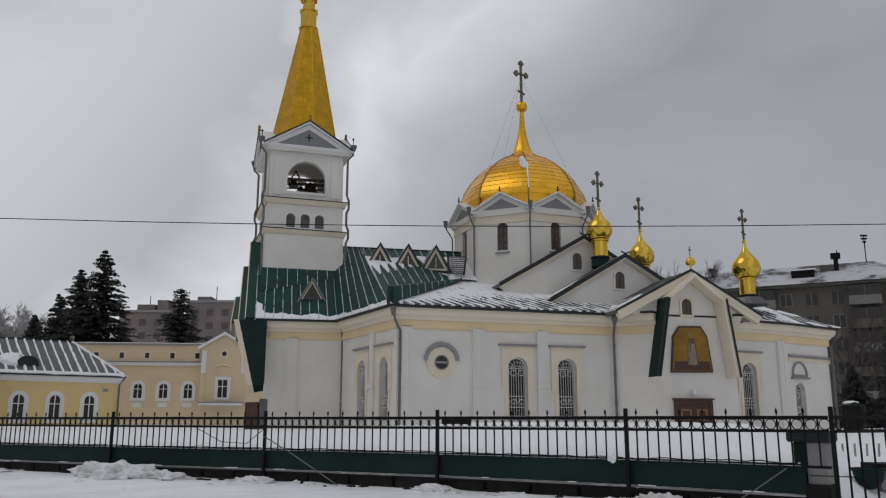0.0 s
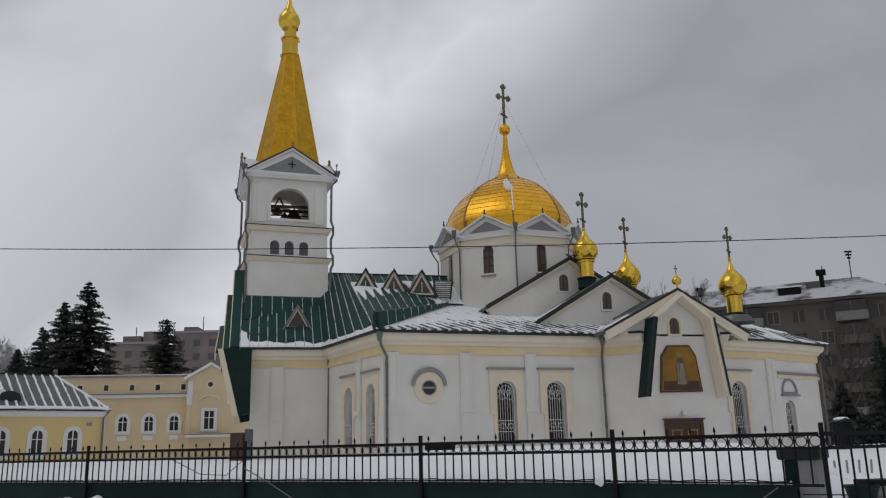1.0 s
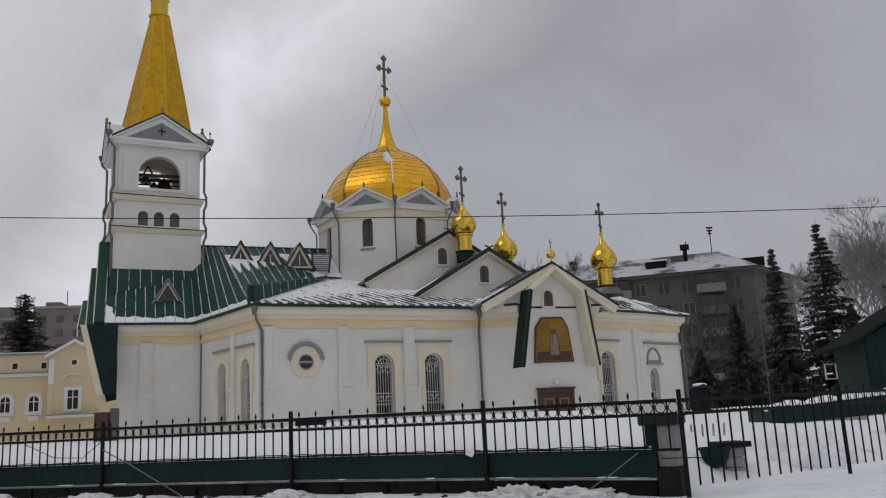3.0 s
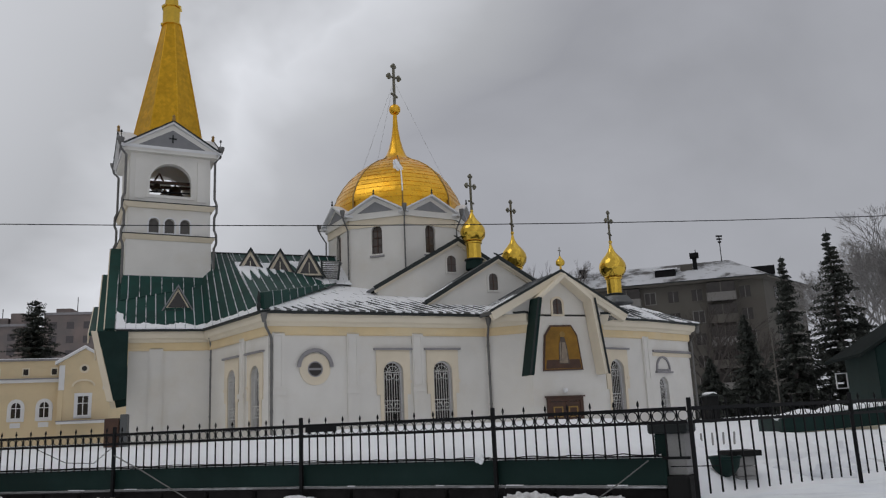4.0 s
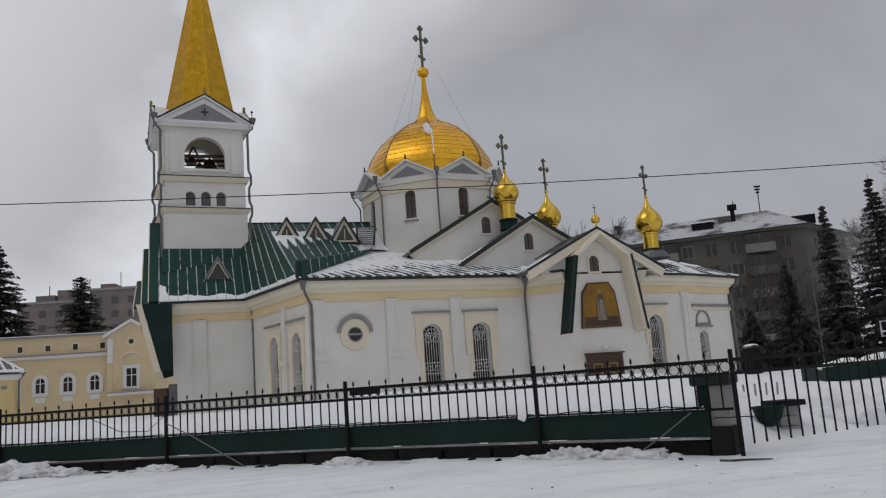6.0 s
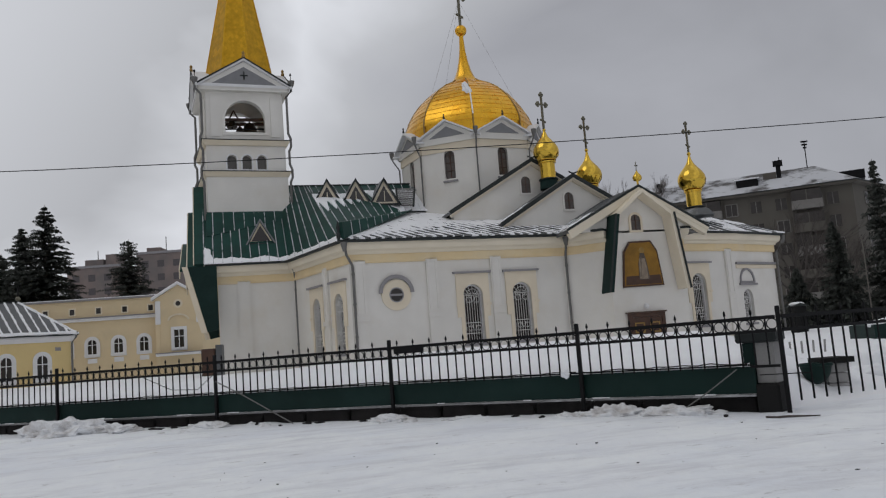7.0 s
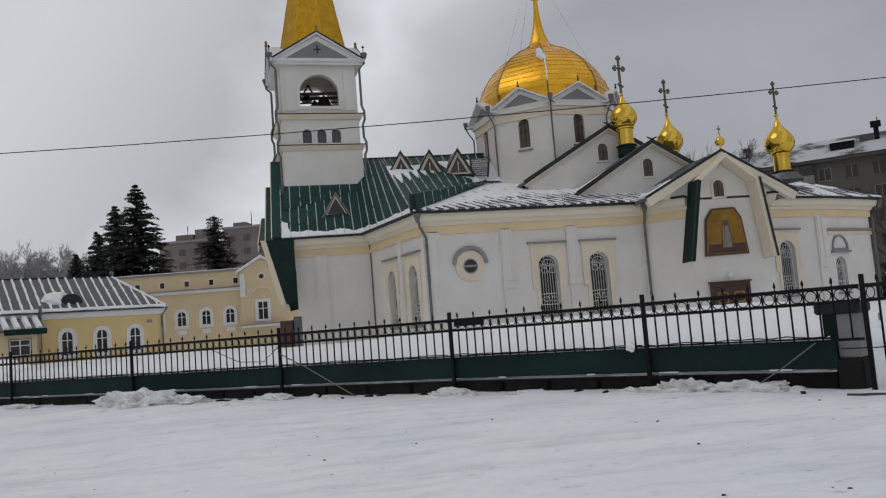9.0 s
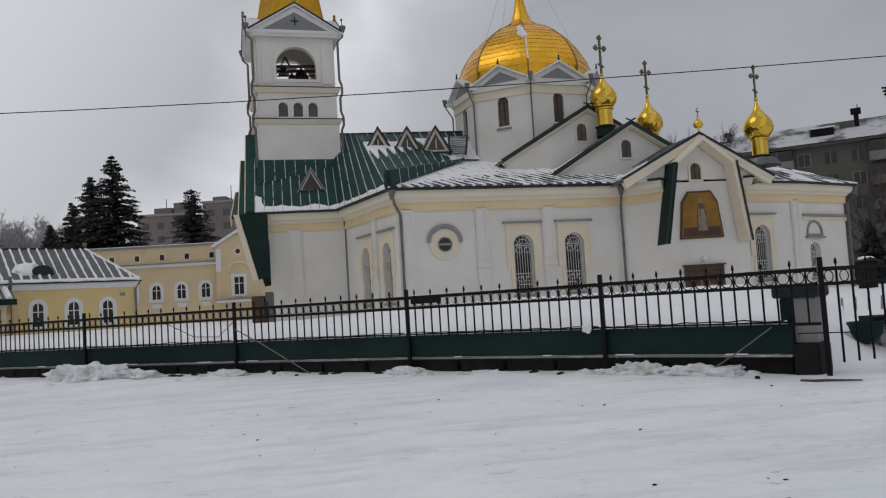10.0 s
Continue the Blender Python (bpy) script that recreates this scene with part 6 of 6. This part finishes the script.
# ---- trees ----
def spruce(x, y, z0, height, radius, seed, label, gap=1.0, power=1.05):
    """A spruce: a tapered trunk and whorls of drooping boughs built of many small sprays."""
    rnd = random.Random(seed)
    t = tagged(new("spruce_tree"), label, "tree", "spruces")
    t.matrix_basis = pose(x, y, z0)
    part("trunk", tube(bmesh.new(), [(0, 0, 0), (0.02 * height / 10, 0, height * 0.5), (0, 0, height)], [0.02 * height, 0.012 * height, 0.01], 7), BARK, t)
    vs, fs = [], []
    z = height * 0.07
    while z < height * 0.99:
        f = 1 - z / height
        reach = radius * (f ** power) * (0.95 + 0.4 * rnd.random()) + 0.08
        for k in range(max(4, int((7 + 9 * f) / gap ** 0.5))):
            a = rnd.random() * 2 * math.pi
            ln = reach * (0.7 + 0.45 * rnd.random())
            droop = rnd.uniform(0.0, 0.2) + 0.32 * f
            n = max(4, int(ln / (0.045 * radius) ** 0.5 / 0.5))
            n = max(5, min(13, int(ln * 4.5)))
            for j in range(n):
                s = (j + 0.4) / n
                px, py = math.cos(a) * ln * s, math.sin(a) * ln * s
                pz = z + ln * (0.16 * s - droop * s * s) + (0.12 * ln if s > 0.85 else 0) * (s - 0.85)
                size = (0.30 + 0.16 * (1 - s)) * (0.30 + 0.095 * radius) * (0.4 + 0.75 * f ** 0.5)
                for q in range(6):
                    b = a + rnd.uniform(-1.4, 1.4)
                    l2 = size * rnd.uniform(0.9, 2.0)
                    dx, dy, dz = math.cos(b) * l2, math.sin(b) * l2, rnd.uniform(-0.55, 0.25) * l2
                    wx, wy = -math.sin(b) * size * 0.32, math.cos(b) * size * 0.32
                    i = len(vs)
                    hz = rnd.uniform(-0.22, 0.16)
                    vs += [(px - wx, py - wy, pz + hz), (px + wx, py + wy, pz + hz), (px + dx * 0.6 + wx, py + dy * 0.6 + wy, pz + dz * 0.6 - 0.25 * size), (px + dx, py + dy, pz + dz)]
                    fs += [(i, i + 1, i + 2), (i, i + 2, i + 3)]
        z += height * (0.012 + 0.010 * rnd.random()) * gap
    me = bpy.data.meshes.new("crown")
    me.from_pydata(vs, [], fs)
    me.materials.append(NEEDLES)
    cr_ = new("crown", me)
    cr_.parent = t
    return t


for k, (x, y, h, r) in enumerate(((-40.9, 95, 21.2, 6.9), (-44.0, 96, 18.8, 6.0), (-46.6, 96.5, 16.0, 4.8), (-49.6, 97, 13.6, 4.0), (-31.4, 95, 16.4, 4.3))):
    spruce(x, y, 0.5, h, r, 11 + k, "tall dark spruce behind the yellow houses", 1.05, 0.6 if k == 4 else 0.86)
spruce(-61.5, 128, 0.5, 13.5, 3.0, 17, "dark spruce among bare trees")
for k, (x, y, h, r) in enumerate(((37.5, 55, 14.2, 3.5), (33.0, 54, 11.9, 2.6), (29.0, 53, 7.6, 2.3), (26.2, 53, 4.6, 1.9), (40.8, 57, 8.0, 2.8))):
    spruce(x, y, 0.3, h, r, 31 + k, "dark spruce beside the church yard with a little snow", 1.6)


def bare_tree(x, y, z0, height, spread, seed, label, mat=TWIG, levels=5, fine=0.016):
    """A leafless tree: limbs that fork down to fine twigs."""
    rnd = random.Random(seed)
    t = tagged(new("bare_tree"), label, "tree", "bare trees")
    t.matrix_basis = pose(x, y, z0)
    bm = bmesh.new()
    vs, fs = [], []

    def limb(p, d, ln, r, lev):
        q = p + d * ln
        s = d.cross(Vector((0.3, 0.5, 0.8))).normalized()
        u = s.cross(d)
        i = len(vs)
        for c, rr in ((p, r), (q, r * 0.6)):
            for k in range(3):
                vs.append(c + (s * math.cos(2.1 * k) + u * math.sin(2.1 * k)) * rr)
        fs.extend([(i, i + 1, i + 4, i + 3), (i + 1, i + 2, i + 5, i + 4), (i + 2, i, i + 3, i + 5)])
        if lev == 0:
            return
        for k in range(3 if lev > 1 else 4):
            nd = (d + Vector((rnd.uniform(-1, 1), rnd.uniform(-1, 1), rnd.uniform(-0.35, 0.55))) * spread).normalized()
            limb(p.lerp(q, rnd.uniform(0.55, 1.0)), nd, ln * rnd.uniform(0.55, 0.8), max(fine, r * 0.58), lev - 1)

    part("trunk", tube(bmesh.new(), [(0, 0, 0), (0.1, 0, height * 0.25), (0, 0.1, height * 0.45)], [height * 0.016, height * 0.012, height * 0.008], 7), mat, t)
    for k in range(9):
        a = k * 2.4
        limb(Vector((0, 0, height * (0.2 + 0.03 * k))), Vector((math.cos(a) * 0.55, math.sin(a) * 0.55, 0.8)).normalized(), height * 0.24, height * 0.009, levels)
    me = bpy.data.meshes.new("branch_work")
    me.from_pydata(vs, [], fs)
    me.materials.append(mat)
    b_ = new("branch_work", me)
    b_.parent = t
    return t


# far birches, their haze only a pale twig colour
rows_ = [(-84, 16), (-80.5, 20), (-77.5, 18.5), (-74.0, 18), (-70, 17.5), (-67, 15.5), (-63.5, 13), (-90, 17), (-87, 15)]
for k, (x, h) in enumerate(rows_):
    bare_tree(x, 130 + 3 * (k % 3), 0, h * 1.15, 0.55, 50 + k, "far leafless birch with grey haze in its colour", FAR_TWIG, fine=0.032)
bare_tree(32.0, 110, 0, 24.5, 0.4, 61, "leafless poplar behind the church")
bare_tree(35.5, 112, 0, 21, 0.4, 62, "leafless poplar behind the church")
for k, (x, y, h) in enumerate(((55.5, 70, 20.5), (51.5, 72, 17.0), (60.0, 74, 21.0))):
    bare_tree(x, y, 0, h, 0.6, 70 + k, "large leafless birch with drooping twigs", BIRCH, 6, 0.012)
for k, (x, y, h) in enumerate(((34.5, 82, 13), (39.5, 80, 14), (43.5, 79, 11))):
    bare_tree(x, y, 0, h, 0.55, 80 + k, "small leafless tree before the flats", BARK, 4)

# ---- yard things ----
hut = tagged(new("green_hut"), "dark green timber hut with a pitched roof and white window", "hut")
hp = pose(14.6, 20.0, 1.0, 0, 0, -20)
hut.matrix_basis = hp
part("wall", boxed(0, 3.4, 0, 3, 0, 1.9), DARK_GREEN, hut)
part("gable", prism(bmesh.new(), [(0, 1.9), (3.4, 1.9), (1.7, 2.8)], 0, 3), DARK_GREEN, hut)
for s in (0, 1):
    x0 = -0.48 if s == 0 else 3.88
    part("roof", prism(bmesh.new(), [(x0, 1.68), (1.7, 2.95), (1.7, 3.03), (x0, 1.76)], -0.4, 3.4), SOFFIT, hut, "dark roof sheet on bare boards")
    for i in range(12):
        part("plank", boxed(0.02 + 0.28 * i, 0.29 + 0.28 * i, -0.02, 0, 0.0, 1.88), DARK_GREEN, hut) if s == 0 else None
part("window", ring_frame(bmesh.new(), [(-0.30, 0.98), (-0.03, 0.98), (-0.03, 1.38), (-0.30, 1.38)], [(-0.33, 0.95), (0.0, 0.95), (0.0, 1.41), (-0.33, 1.41)], 2.94, 2.99), WHITE_TRIM, hut)

shed = tagged(new("low_shed"), "low cream shed with a green sheet band and snowy top", "shed")
shed.matrix_basis = pose(9.72, 16.5, 0.55, 0, 0, -15)
part("wall", prism(bmesh.new(), [(0.1, -0.3), (3.2, -0.3), (3.2, 0.62), (0.1, 0.46)], 0.1, 1.8), CREAM, shed)
part("green_band", prism(bmesh.new(), [(0, 0.42), (3.3, 0.58), (3.3, 0.98), (0, 0.72)], 0, 1.9), DARK_GREEN, shed, "dark green sheet band")
sn = bmesh.new()
for i in range(14):
    sphere(sn, (0.12 + 0.235 * i, 0.3 + 0.12 * (i % 3), 0.73 + 0.0185 * i), 0.19 + 0.05 * (i * 7 % 3), 12, 0.45)
for v in sn.verts:
    v.co.z += 0.03 * noise.noise(v.co * 4)
part("shed_snow", sn, SNOW, shed, "rounded snow along the shed top", smooth=True)
for k in range(4):  # slats of a snowed-in bench
    tagged(part("bench_slat", boxed(-0.011, 0.011, -0.015, 0.015, -0.3, 0.17, None, 0.003), PILLAR_GREY, None, m=pose(6.08 + 0.2 * k, 12.5 + 0.05 * k, 1.0, -14, 6 + 2 * k, 0)), "grey wooden slat that sticks out of the snow", "slat", "bench slats")

planter = tagged(new("planter"), "dark green bowl planter on a grey pedestal", "planter")
part("bowl", lathe(bmesh.new(), [(0.04, 0.66), (0.11, 0.70), (0.165, 0.78), (0.19, 0.88), (0.205, 0.89), (0.205, 0.92), (0.165, 0.92), (0.14, 0.85)], 20, Matrix.Translation((5.55, 10.75, 0))), DARK_GREEN, planter, smooth=True)
for k in range(4):
    part("pedestal_course", boxed(5.72 + 0.01 * (k % 2), 6.0, 10.8 + 0.01 * (k % 2), 11.1, 0.40 + 0.126 * k, 0.52 + 0.126 * k, None, 0.008), PILLAR_GREY, planter)
part("pedestal_cap", boxed(5.66, 6.06, 10.74, 11.16, 0.9, 0.97), CONCRETE, planter)

pole = tagged(new("yard_pole"), "thin grey lamp pole in the yard", "pole")
part("shaft", tube(bmesh.new(), [(19.9, 34.0, 0.5), (19.9, 34.0, 4.8)], 0.026, 8), PANEL_GREY, pole)
kiosk = tagged(new("small_kiosk"), "small dark kiosk with snow on its roof", "kiosk")
part("body", boxed(16.75, 17.25, 34.3, 34.9, 0.5, 2.1), CONCRETE, kiosk)
part("roof", prism(bmesh.new(), [(16.65, 2.1), (17.35, 2.1), (17.0, 2.24)], 34.2, 35.0), EDGE, kiosk)
part("roof_snow", sphere(bmesh.new(), (17.0, 34.6, 2.2), 0.32, 10, 0.3), SNOW, kiosk, smooth=True)
tagged(part("meter_cabinet", boxed(-8.18, -7.9, 36.95, 37.4, 0.6, 2.42, None, 0.02), HOUSE_ROOF), "narrow dark grey cabinet beside the church", "cabinet")
brown_box = tagged(part("wooden_crate", boxed(-8.8, -8.22, 36.9, 37.5, 0.6, 2.27, None, 0.03), WOOD), "weathered brown wooden box beside the church", "crate")

sag = lambda x: 4.58 - 0.0082 * x + 0.00156 * x * x
wire = tagged(part("overhead_wire", tube(bmesh.new(), [(-24.0 + 2.4 * i, 13.0, sag(-24.0 + 2.4 * i)) for i in range(21)], 0.0075, 5), IRON), "thin black overhead wire between two poles", "cable")
for x in (-24.0, 24.0):
    up = tagged(part("utility_pole", tube(bmesh.new(), [(x, 13.0, 0.0), (x, 13.0, sag(x) + 0.6)], [0.12, 0.09], 10), BARK), "wooden pole that carries the overhead wire", "pole", "utility poles")


# ---- snow heaps along the fence ----
def heap(x, y, z, lx, ly, h, seed, label="heap of cleared snow with frozen lumps", rough=0.38):
    bm = bmesh.new()
    bmesh.ops.create_icosphere(bm, subdivisions=5, radius=1)
    for v in bm.verts:
        n = noise.fractal((v.co.x * 3.0 + seed, v.co.y * 3.0, v.co.z * 3.0), 1.0, 2.0, 5)
        v.co *= 1 + rough * n
        v.co = Vector((v.co.x * lx, v.co.y * ly, v.co.z * h))
    return tagged(part("snow_mound", bm, DIRTY_SNOW if h < 0.32 else SNOW, None, label, smooth=True, m=pose(x, y, z, 0, 0, -28)), label, "snow", "snow heaps")


for k, (x, y, lx, ly, h) in enumerate(((-5.6, 15.0, 1.0, 0.38, 0.27), (-4.65, 14.6, 0.65, 0.3, 0.16), (-6.2, 15.45, 0.35, 0.25, 0.12), (-2.9, 13.95, 0.45, 0.2, 0.12), (0.1, 12.35, 0.35, 0.18, 0.12), (2.85, 10.5, 0.4, 0.2, 0.14), (3.45, 9.95, 0.45, 0.22, 0.13), (2.4, 10.75, 0.3, 0.15, 0.08), (1.15, 11.65, 0.3, 0.15, 0.07), (-12.0, 18.3, 0.9, 0.3, 0.12), (-9.0, 16.9, 0.7, 0.25, 0.1))):
    heap(x, y, 0.47, lx, ly, h, 3.1 * k)
rnd = random.Random(5)
for k in range(16):
    cx, cy = ((-5.2, 14.5), (-2.6, 13.6), (3.2, 9.9), (0.3, 12.0))[k % 4]
    bm = bmesh.new()
    bmesh.ops.create_icosphere(bm, subdivisions=2, radius=1)
    r = rnd.uniform(0.04, 0.11)
    for v in bm.verts:
        v.co = v.co * (1 + 0.4 * noise.noise((v.co.x * 1.5 + k, v.co.y * 1.5, v.co.z * 1.5))) * r
        v.co.z *= 0.6
    tagged(part("snow_lump", bm, DIRTY_SNOW, None, "frozen lump of snow on the forecourt", m=pose(cx + rnd.uniform(-0.9, 0.9), cy + rnd.uniform(-0.3, 0.25), 0.48)), "", "snow", "snow lumps")
for k, (x, y, z, lx, ly, h) in enumerate(((6.7, 11.9, 0.5, 1.1, 0.6, 0.5), (8.4, 13.6, 0.5, 1.3, 0.7, 0.25), (10.6, 13.9, 0.5, 1.3, 0.7, 0.55), (5.4, 12.2, 0.5, 0.8, 0.6, 0.6), (7.6, 12.4, 0.5, 0.9, 0.5, 0.45))):
    heap(x, y, z, lx, ly, h, 40 + 2.7 * k, "bank of piled snow behind the fence", 0.25)
heap(-13.9, 23.2, 0.95, 2.6, 1.0, 0.62, 77.0, "smooth bank of snow against the yellow house", 0.12)

# ---- fence ----
fence = tagged(new("fence"), "black wrought-iron fence with rings over a green sheet plinth", "fence")


def base_of(name, bm, mat):
    me = bpy.data.meshes.new(name)
    bmesh.ops.recalc_face_normals(bm, faces=bm.faces)
    bm.to_mesh(me)
    bm.free()
    me.materials.append(mat)
    return me


def piece(name, me, m):
    o = new(name, me)
    o.parent = fence
    o.matrix_basis = m
    return o


rnd_f = random.Random(21)
picket_me = base_of("picket", boxed(-0.008, 0.008, -0.008, 0.008, 0.0, 0.55), IRON)
long_me = base_of("picket", boxed(-0.008, 0.008, -0.008, 0.008, -0.38, 0.55), IRON)
finial_me = base_of("finial", lathe(bmesh.new(), [(0.008, 0), (0.008, 0.03), (0.02, 0.055), (0.016, 0.085), (0.003, 0.12)], 8), IRON)
bm = bmesh.new()
tube(bm, [(0.058 * math.cos(a * math.pi / 8), 0, 0.058 * math.sin(a * math.pi / 8)) for a in range(17)], 0.0065, 4)
ring_me = base_of("ring", bm, IRON)
post_me = base_of("post", boxed(-0.024, 0.024, -0.024, 0.024, 0.30, 1.65, None, 0.005), IRON)
for line, plinth in ((FENCE, True), (EAST, False)):
    for x, y in (line if plinth else line[1:]):
        piece("post", post_me, pose(x, y, 0, 0, 0, -30))
    for bay_i, (p, q) in enumerate(zip(line, line[1:])):
        m = wall_frame(p, q)
        L = (Vector(q) - Vector(p)).length
        part("top_rail", boxed(0.036, L - 0.036, -0.016, 0.016, 1.512, 1.552, m), IRON, fence)
        part("lower_rail", boxed(0.036, L - 0.036, -0.016, 0.016, 1.367, 1.402, m), IRON, fence)
        n = max(2, round(L / (0.145 if plinth else 0.21)))
        last = plinth and bay_i == len(line) - 2
        for i in range(n):
            a = L * (i + 0.5) / n
            if i > 0:
                c = L * i / n
                piece("picket", picket_me if plinth else long_me, m @ Matrix.Translation((c, 0, 0.985)))
                if i % 2:
                    piece("finial", finial_me, m @ Matrix.Translation((c, 0, 1.545)) @ Matrix.Scale(0.82, 4))
            piece("ring", ring_me, m @ Matrix.Translation((a, 0, 1.458)))
        if plinth:
            end = L - 0.35 if last else L - 0.02
            part("plinth_sheet", boxed(-0.004, end + 0.014, 0.05, 0.1, 0.70, 1.0, m, 0.008), DARK_GREEN, fence, "dark green sheet plinth")
            part("plinth_lip", boxed(0.0, end, 0.02, 0.12, 0.672, 0.693, m), DRIP, fence, "grey metal drip edge")
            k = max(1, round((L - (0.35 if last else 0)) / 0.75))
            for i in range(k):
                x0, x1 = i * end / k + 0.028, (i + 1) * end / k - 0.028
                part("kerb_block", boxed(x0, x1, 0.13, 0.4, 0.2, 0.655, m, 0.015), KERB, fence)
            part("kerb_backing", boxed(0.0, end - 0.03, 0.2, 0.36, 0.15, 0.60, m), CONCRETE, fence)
            part("bottom_rail", boxed(0.036, end, -0.012, 0.012, 1.012, 1.03, m), IRON, fence)
            if last:
                gate_m, gate_x = m, L
                part("gate_rail", boxed(L - 0.35, L - 0.04, -0.015, 0.015, 0.985, 1.015, m), IRON, fence)
            for i in range(rnd_f.randint(1, 3)):  # crusts of snow on the drip edge
                a = rnd_f.uniform(0.1, end - 0.6)
                b_ = bmesh.new()
                tube(b_, [m @ Vector((a + 0.06 * t, 0.035, 0.70)) for t in range(rnd_f.randint(3, 6))], 0.008, 5)
                part("snow_crust", b_, SNOW, fence)
            # snow caught on the sheet's top
            s_ = bmesh.new()
            tube(s_, [m @ Vector((0.05 + (end - 0.1) * t / 24, 0.12 + 0.02 * math.sin(t * 2.1), 1.0 + 0.008 * math.sin(t * 1.3))) for t in range(25)], [0.02 + 0.03 * random.random() for _ in range(25)], 6)
            part("snow_rim", s_, SNOW, fence)
            # thin black line that wavers just above the bottom rail
            lay = bmesh.new()
            tube(lay, [m @ Vector((0.03 + (end - 0.06) * t / 40, -0.028, 1.035 + 0.018 * noise.noise((t * 0.23, bay_i * 3.7, 0)) + 0.008 * rnd_f.random())) for t in range(41)], 0.007, 5)
            part("ragged_line", lay, IRON, fence, "thin ragged black line along the rail")
part("stay", tube(bmesh.new(), [(-2.78, 14.12, 1.22), (-2.3, 13.85, 0.98), (-1.45, 13.4, 0.5)], 0.010, 6), PIPE, fence, "pale metal stay leaning on the fence")
part("stay", tube(bmesh.new(), [(4.05, 9.55, 0.98), (3.75, 9.75, 0.73), (3.45, 9.9, 0.52)], 0.007, 6), PIPE, fence, "pale metal stay leaning on the fence")
part("stay", tube(bmesh.new(), [(-4.4, 15.2, 1.42), (-3.7, 14.85, 1.12), (-3.2, 14.6, 1.1), (-2.85, 14.35, 1.35)], 0.006, 5), IRON, fence, "loose dark cable")
part("name_board", boxed(0.1, 0.62, -0.035, -0.018, 1.44, 1.52, wall_frame(FENCE[7], FENCE[8])), IRON, fence, "small dark board")
bm = bmesh.new()
bmesh.ops.create_icosphere(bm, subdivisions=3, radius=1)
for v in bm.verts:
    v.co *= 0.055 * (1 + 0.6 * noise.noise(v.co * 1.6))
part("snow_clump", bm, SNOW, fence, "lump of snow on the plinth", smooth=True, m=pose(2.40, 10.96, 1.03))
pillar = tagged(new("gate_pillar"), "grey rendered gate pillar with a dark cap", "pillar")
part("shaft", boxed(gate_x - 0.345, gate_x - 0.13, 0.14, 0.42, 0.802, 1.26, gate_m, 0.008), PILLAR_GREY, pillar)
# the pillar's left side, a separate and much darker block
part("dark_left_side", boxed(gate_x - 0.47, gate_x - 0.349, 0.13, 0.42, 0.70, 1.26, gate_m, 0.006), DARK_GREEN, pillar)
part("cap", boxed(gate_x - 0.53, gate_x - 0.08, 0.08, 0.48, 1.262, 1.38, gate_m, 0.02), EDGE, pillar)
part("foot", boxed(gate_x - 0.348, gate_x - 0.09, 0.04, 0.42, 0.2, 0.80, gate_m, 0.02), CONCRETE, pillar, "dark box at the pillar's foot")
part("pillar_wire", tube(bmesh.new(), [gate_m @ Vector((gate_x - 0.3, 0.1, 0.90)), gate_m @ Vector((gate_x + 0.25, 0.02, 0.91))], 0.006, 5), IRON, pillar)
tagged(part("stick", tube(bmesh.new(), [(4.05 + 0.09 * i, 8.93 - 0.05 * i, ground_height(4.05 + 0.09 * i, 8.93 - 0.05 * i) + 0.012) for i in range(6)], [0.012, 0.014, 0.012, 0.011, 0.009, 0.006], 6), BARK), "thin dark stick on the trodden snow", "stick")
rnd = random.Random(8)
for k in range(26):
    t = rnd.random() * 8.0 + 1.0
    i = int(t)
    p = Vector(FENCE[i]).lerp(Vector(FENCE[i + 1]), t - i)
    d = Vector((FENCE[i + 1][0] - FENCE[i][0], FENCE[i + 1][1] - FENCE[i][1])).normalized()
    p = p + Vector((d.y, -d.x)) * rnd.uniform(0.02, 0.5)
    bm = bmesh.new()
    bmesh.ops.create_icosphere(bm, subdivisions=1, radius=1)
    for v in bm.verts:
        v.co = Vector((v.co.x * rnd.uniform(0.05, 0.12), v.co.y * 0.03, v.co.z * 0.02)) * rnd.uniform(0.7, 1.3)
    tagged(part("dirt_clod", bm, KERB, None, "", m=pose(p.x, p.y, ground_height(p.x, p.y) + 0.01, 0, 0, rnd.uniform(0, 180))), "dark frozen clod at the fence foot", "dirt", "dirt clods")
for k in range(120):
    x, y = rnd.uniform(-6.0, 5.0), rnd.uniform(3.0, 9.5)
    bm = bmesh.new()
    bmesh.ops.create_icosphere(bm, subdivisions=1, radius=1)
    r = rnd.uniform(0.006, 0.016)
    for v in bm.verts:
        v.co = Vector((v.co.x * r * rnd.uniform(0.8, 1.9), v.co.y * r, v.co.z * r * 0.4))
    dark = rnd.random() < 0.45
    tagged(part("dirt_clod" if dark else "snow_lump", bm, CONCRETE if dark else SNOW, None, "", m=pose(x, y, ground_height(x, y) + 0.004, 0, 0, rnd.uniform(0, 180))), "small dark crumb on the trodden snow" if dark else "small crumb of snow on the forecourt", "dirt" if dark else "snow", "dirt clods" if dark else "snow lumps")
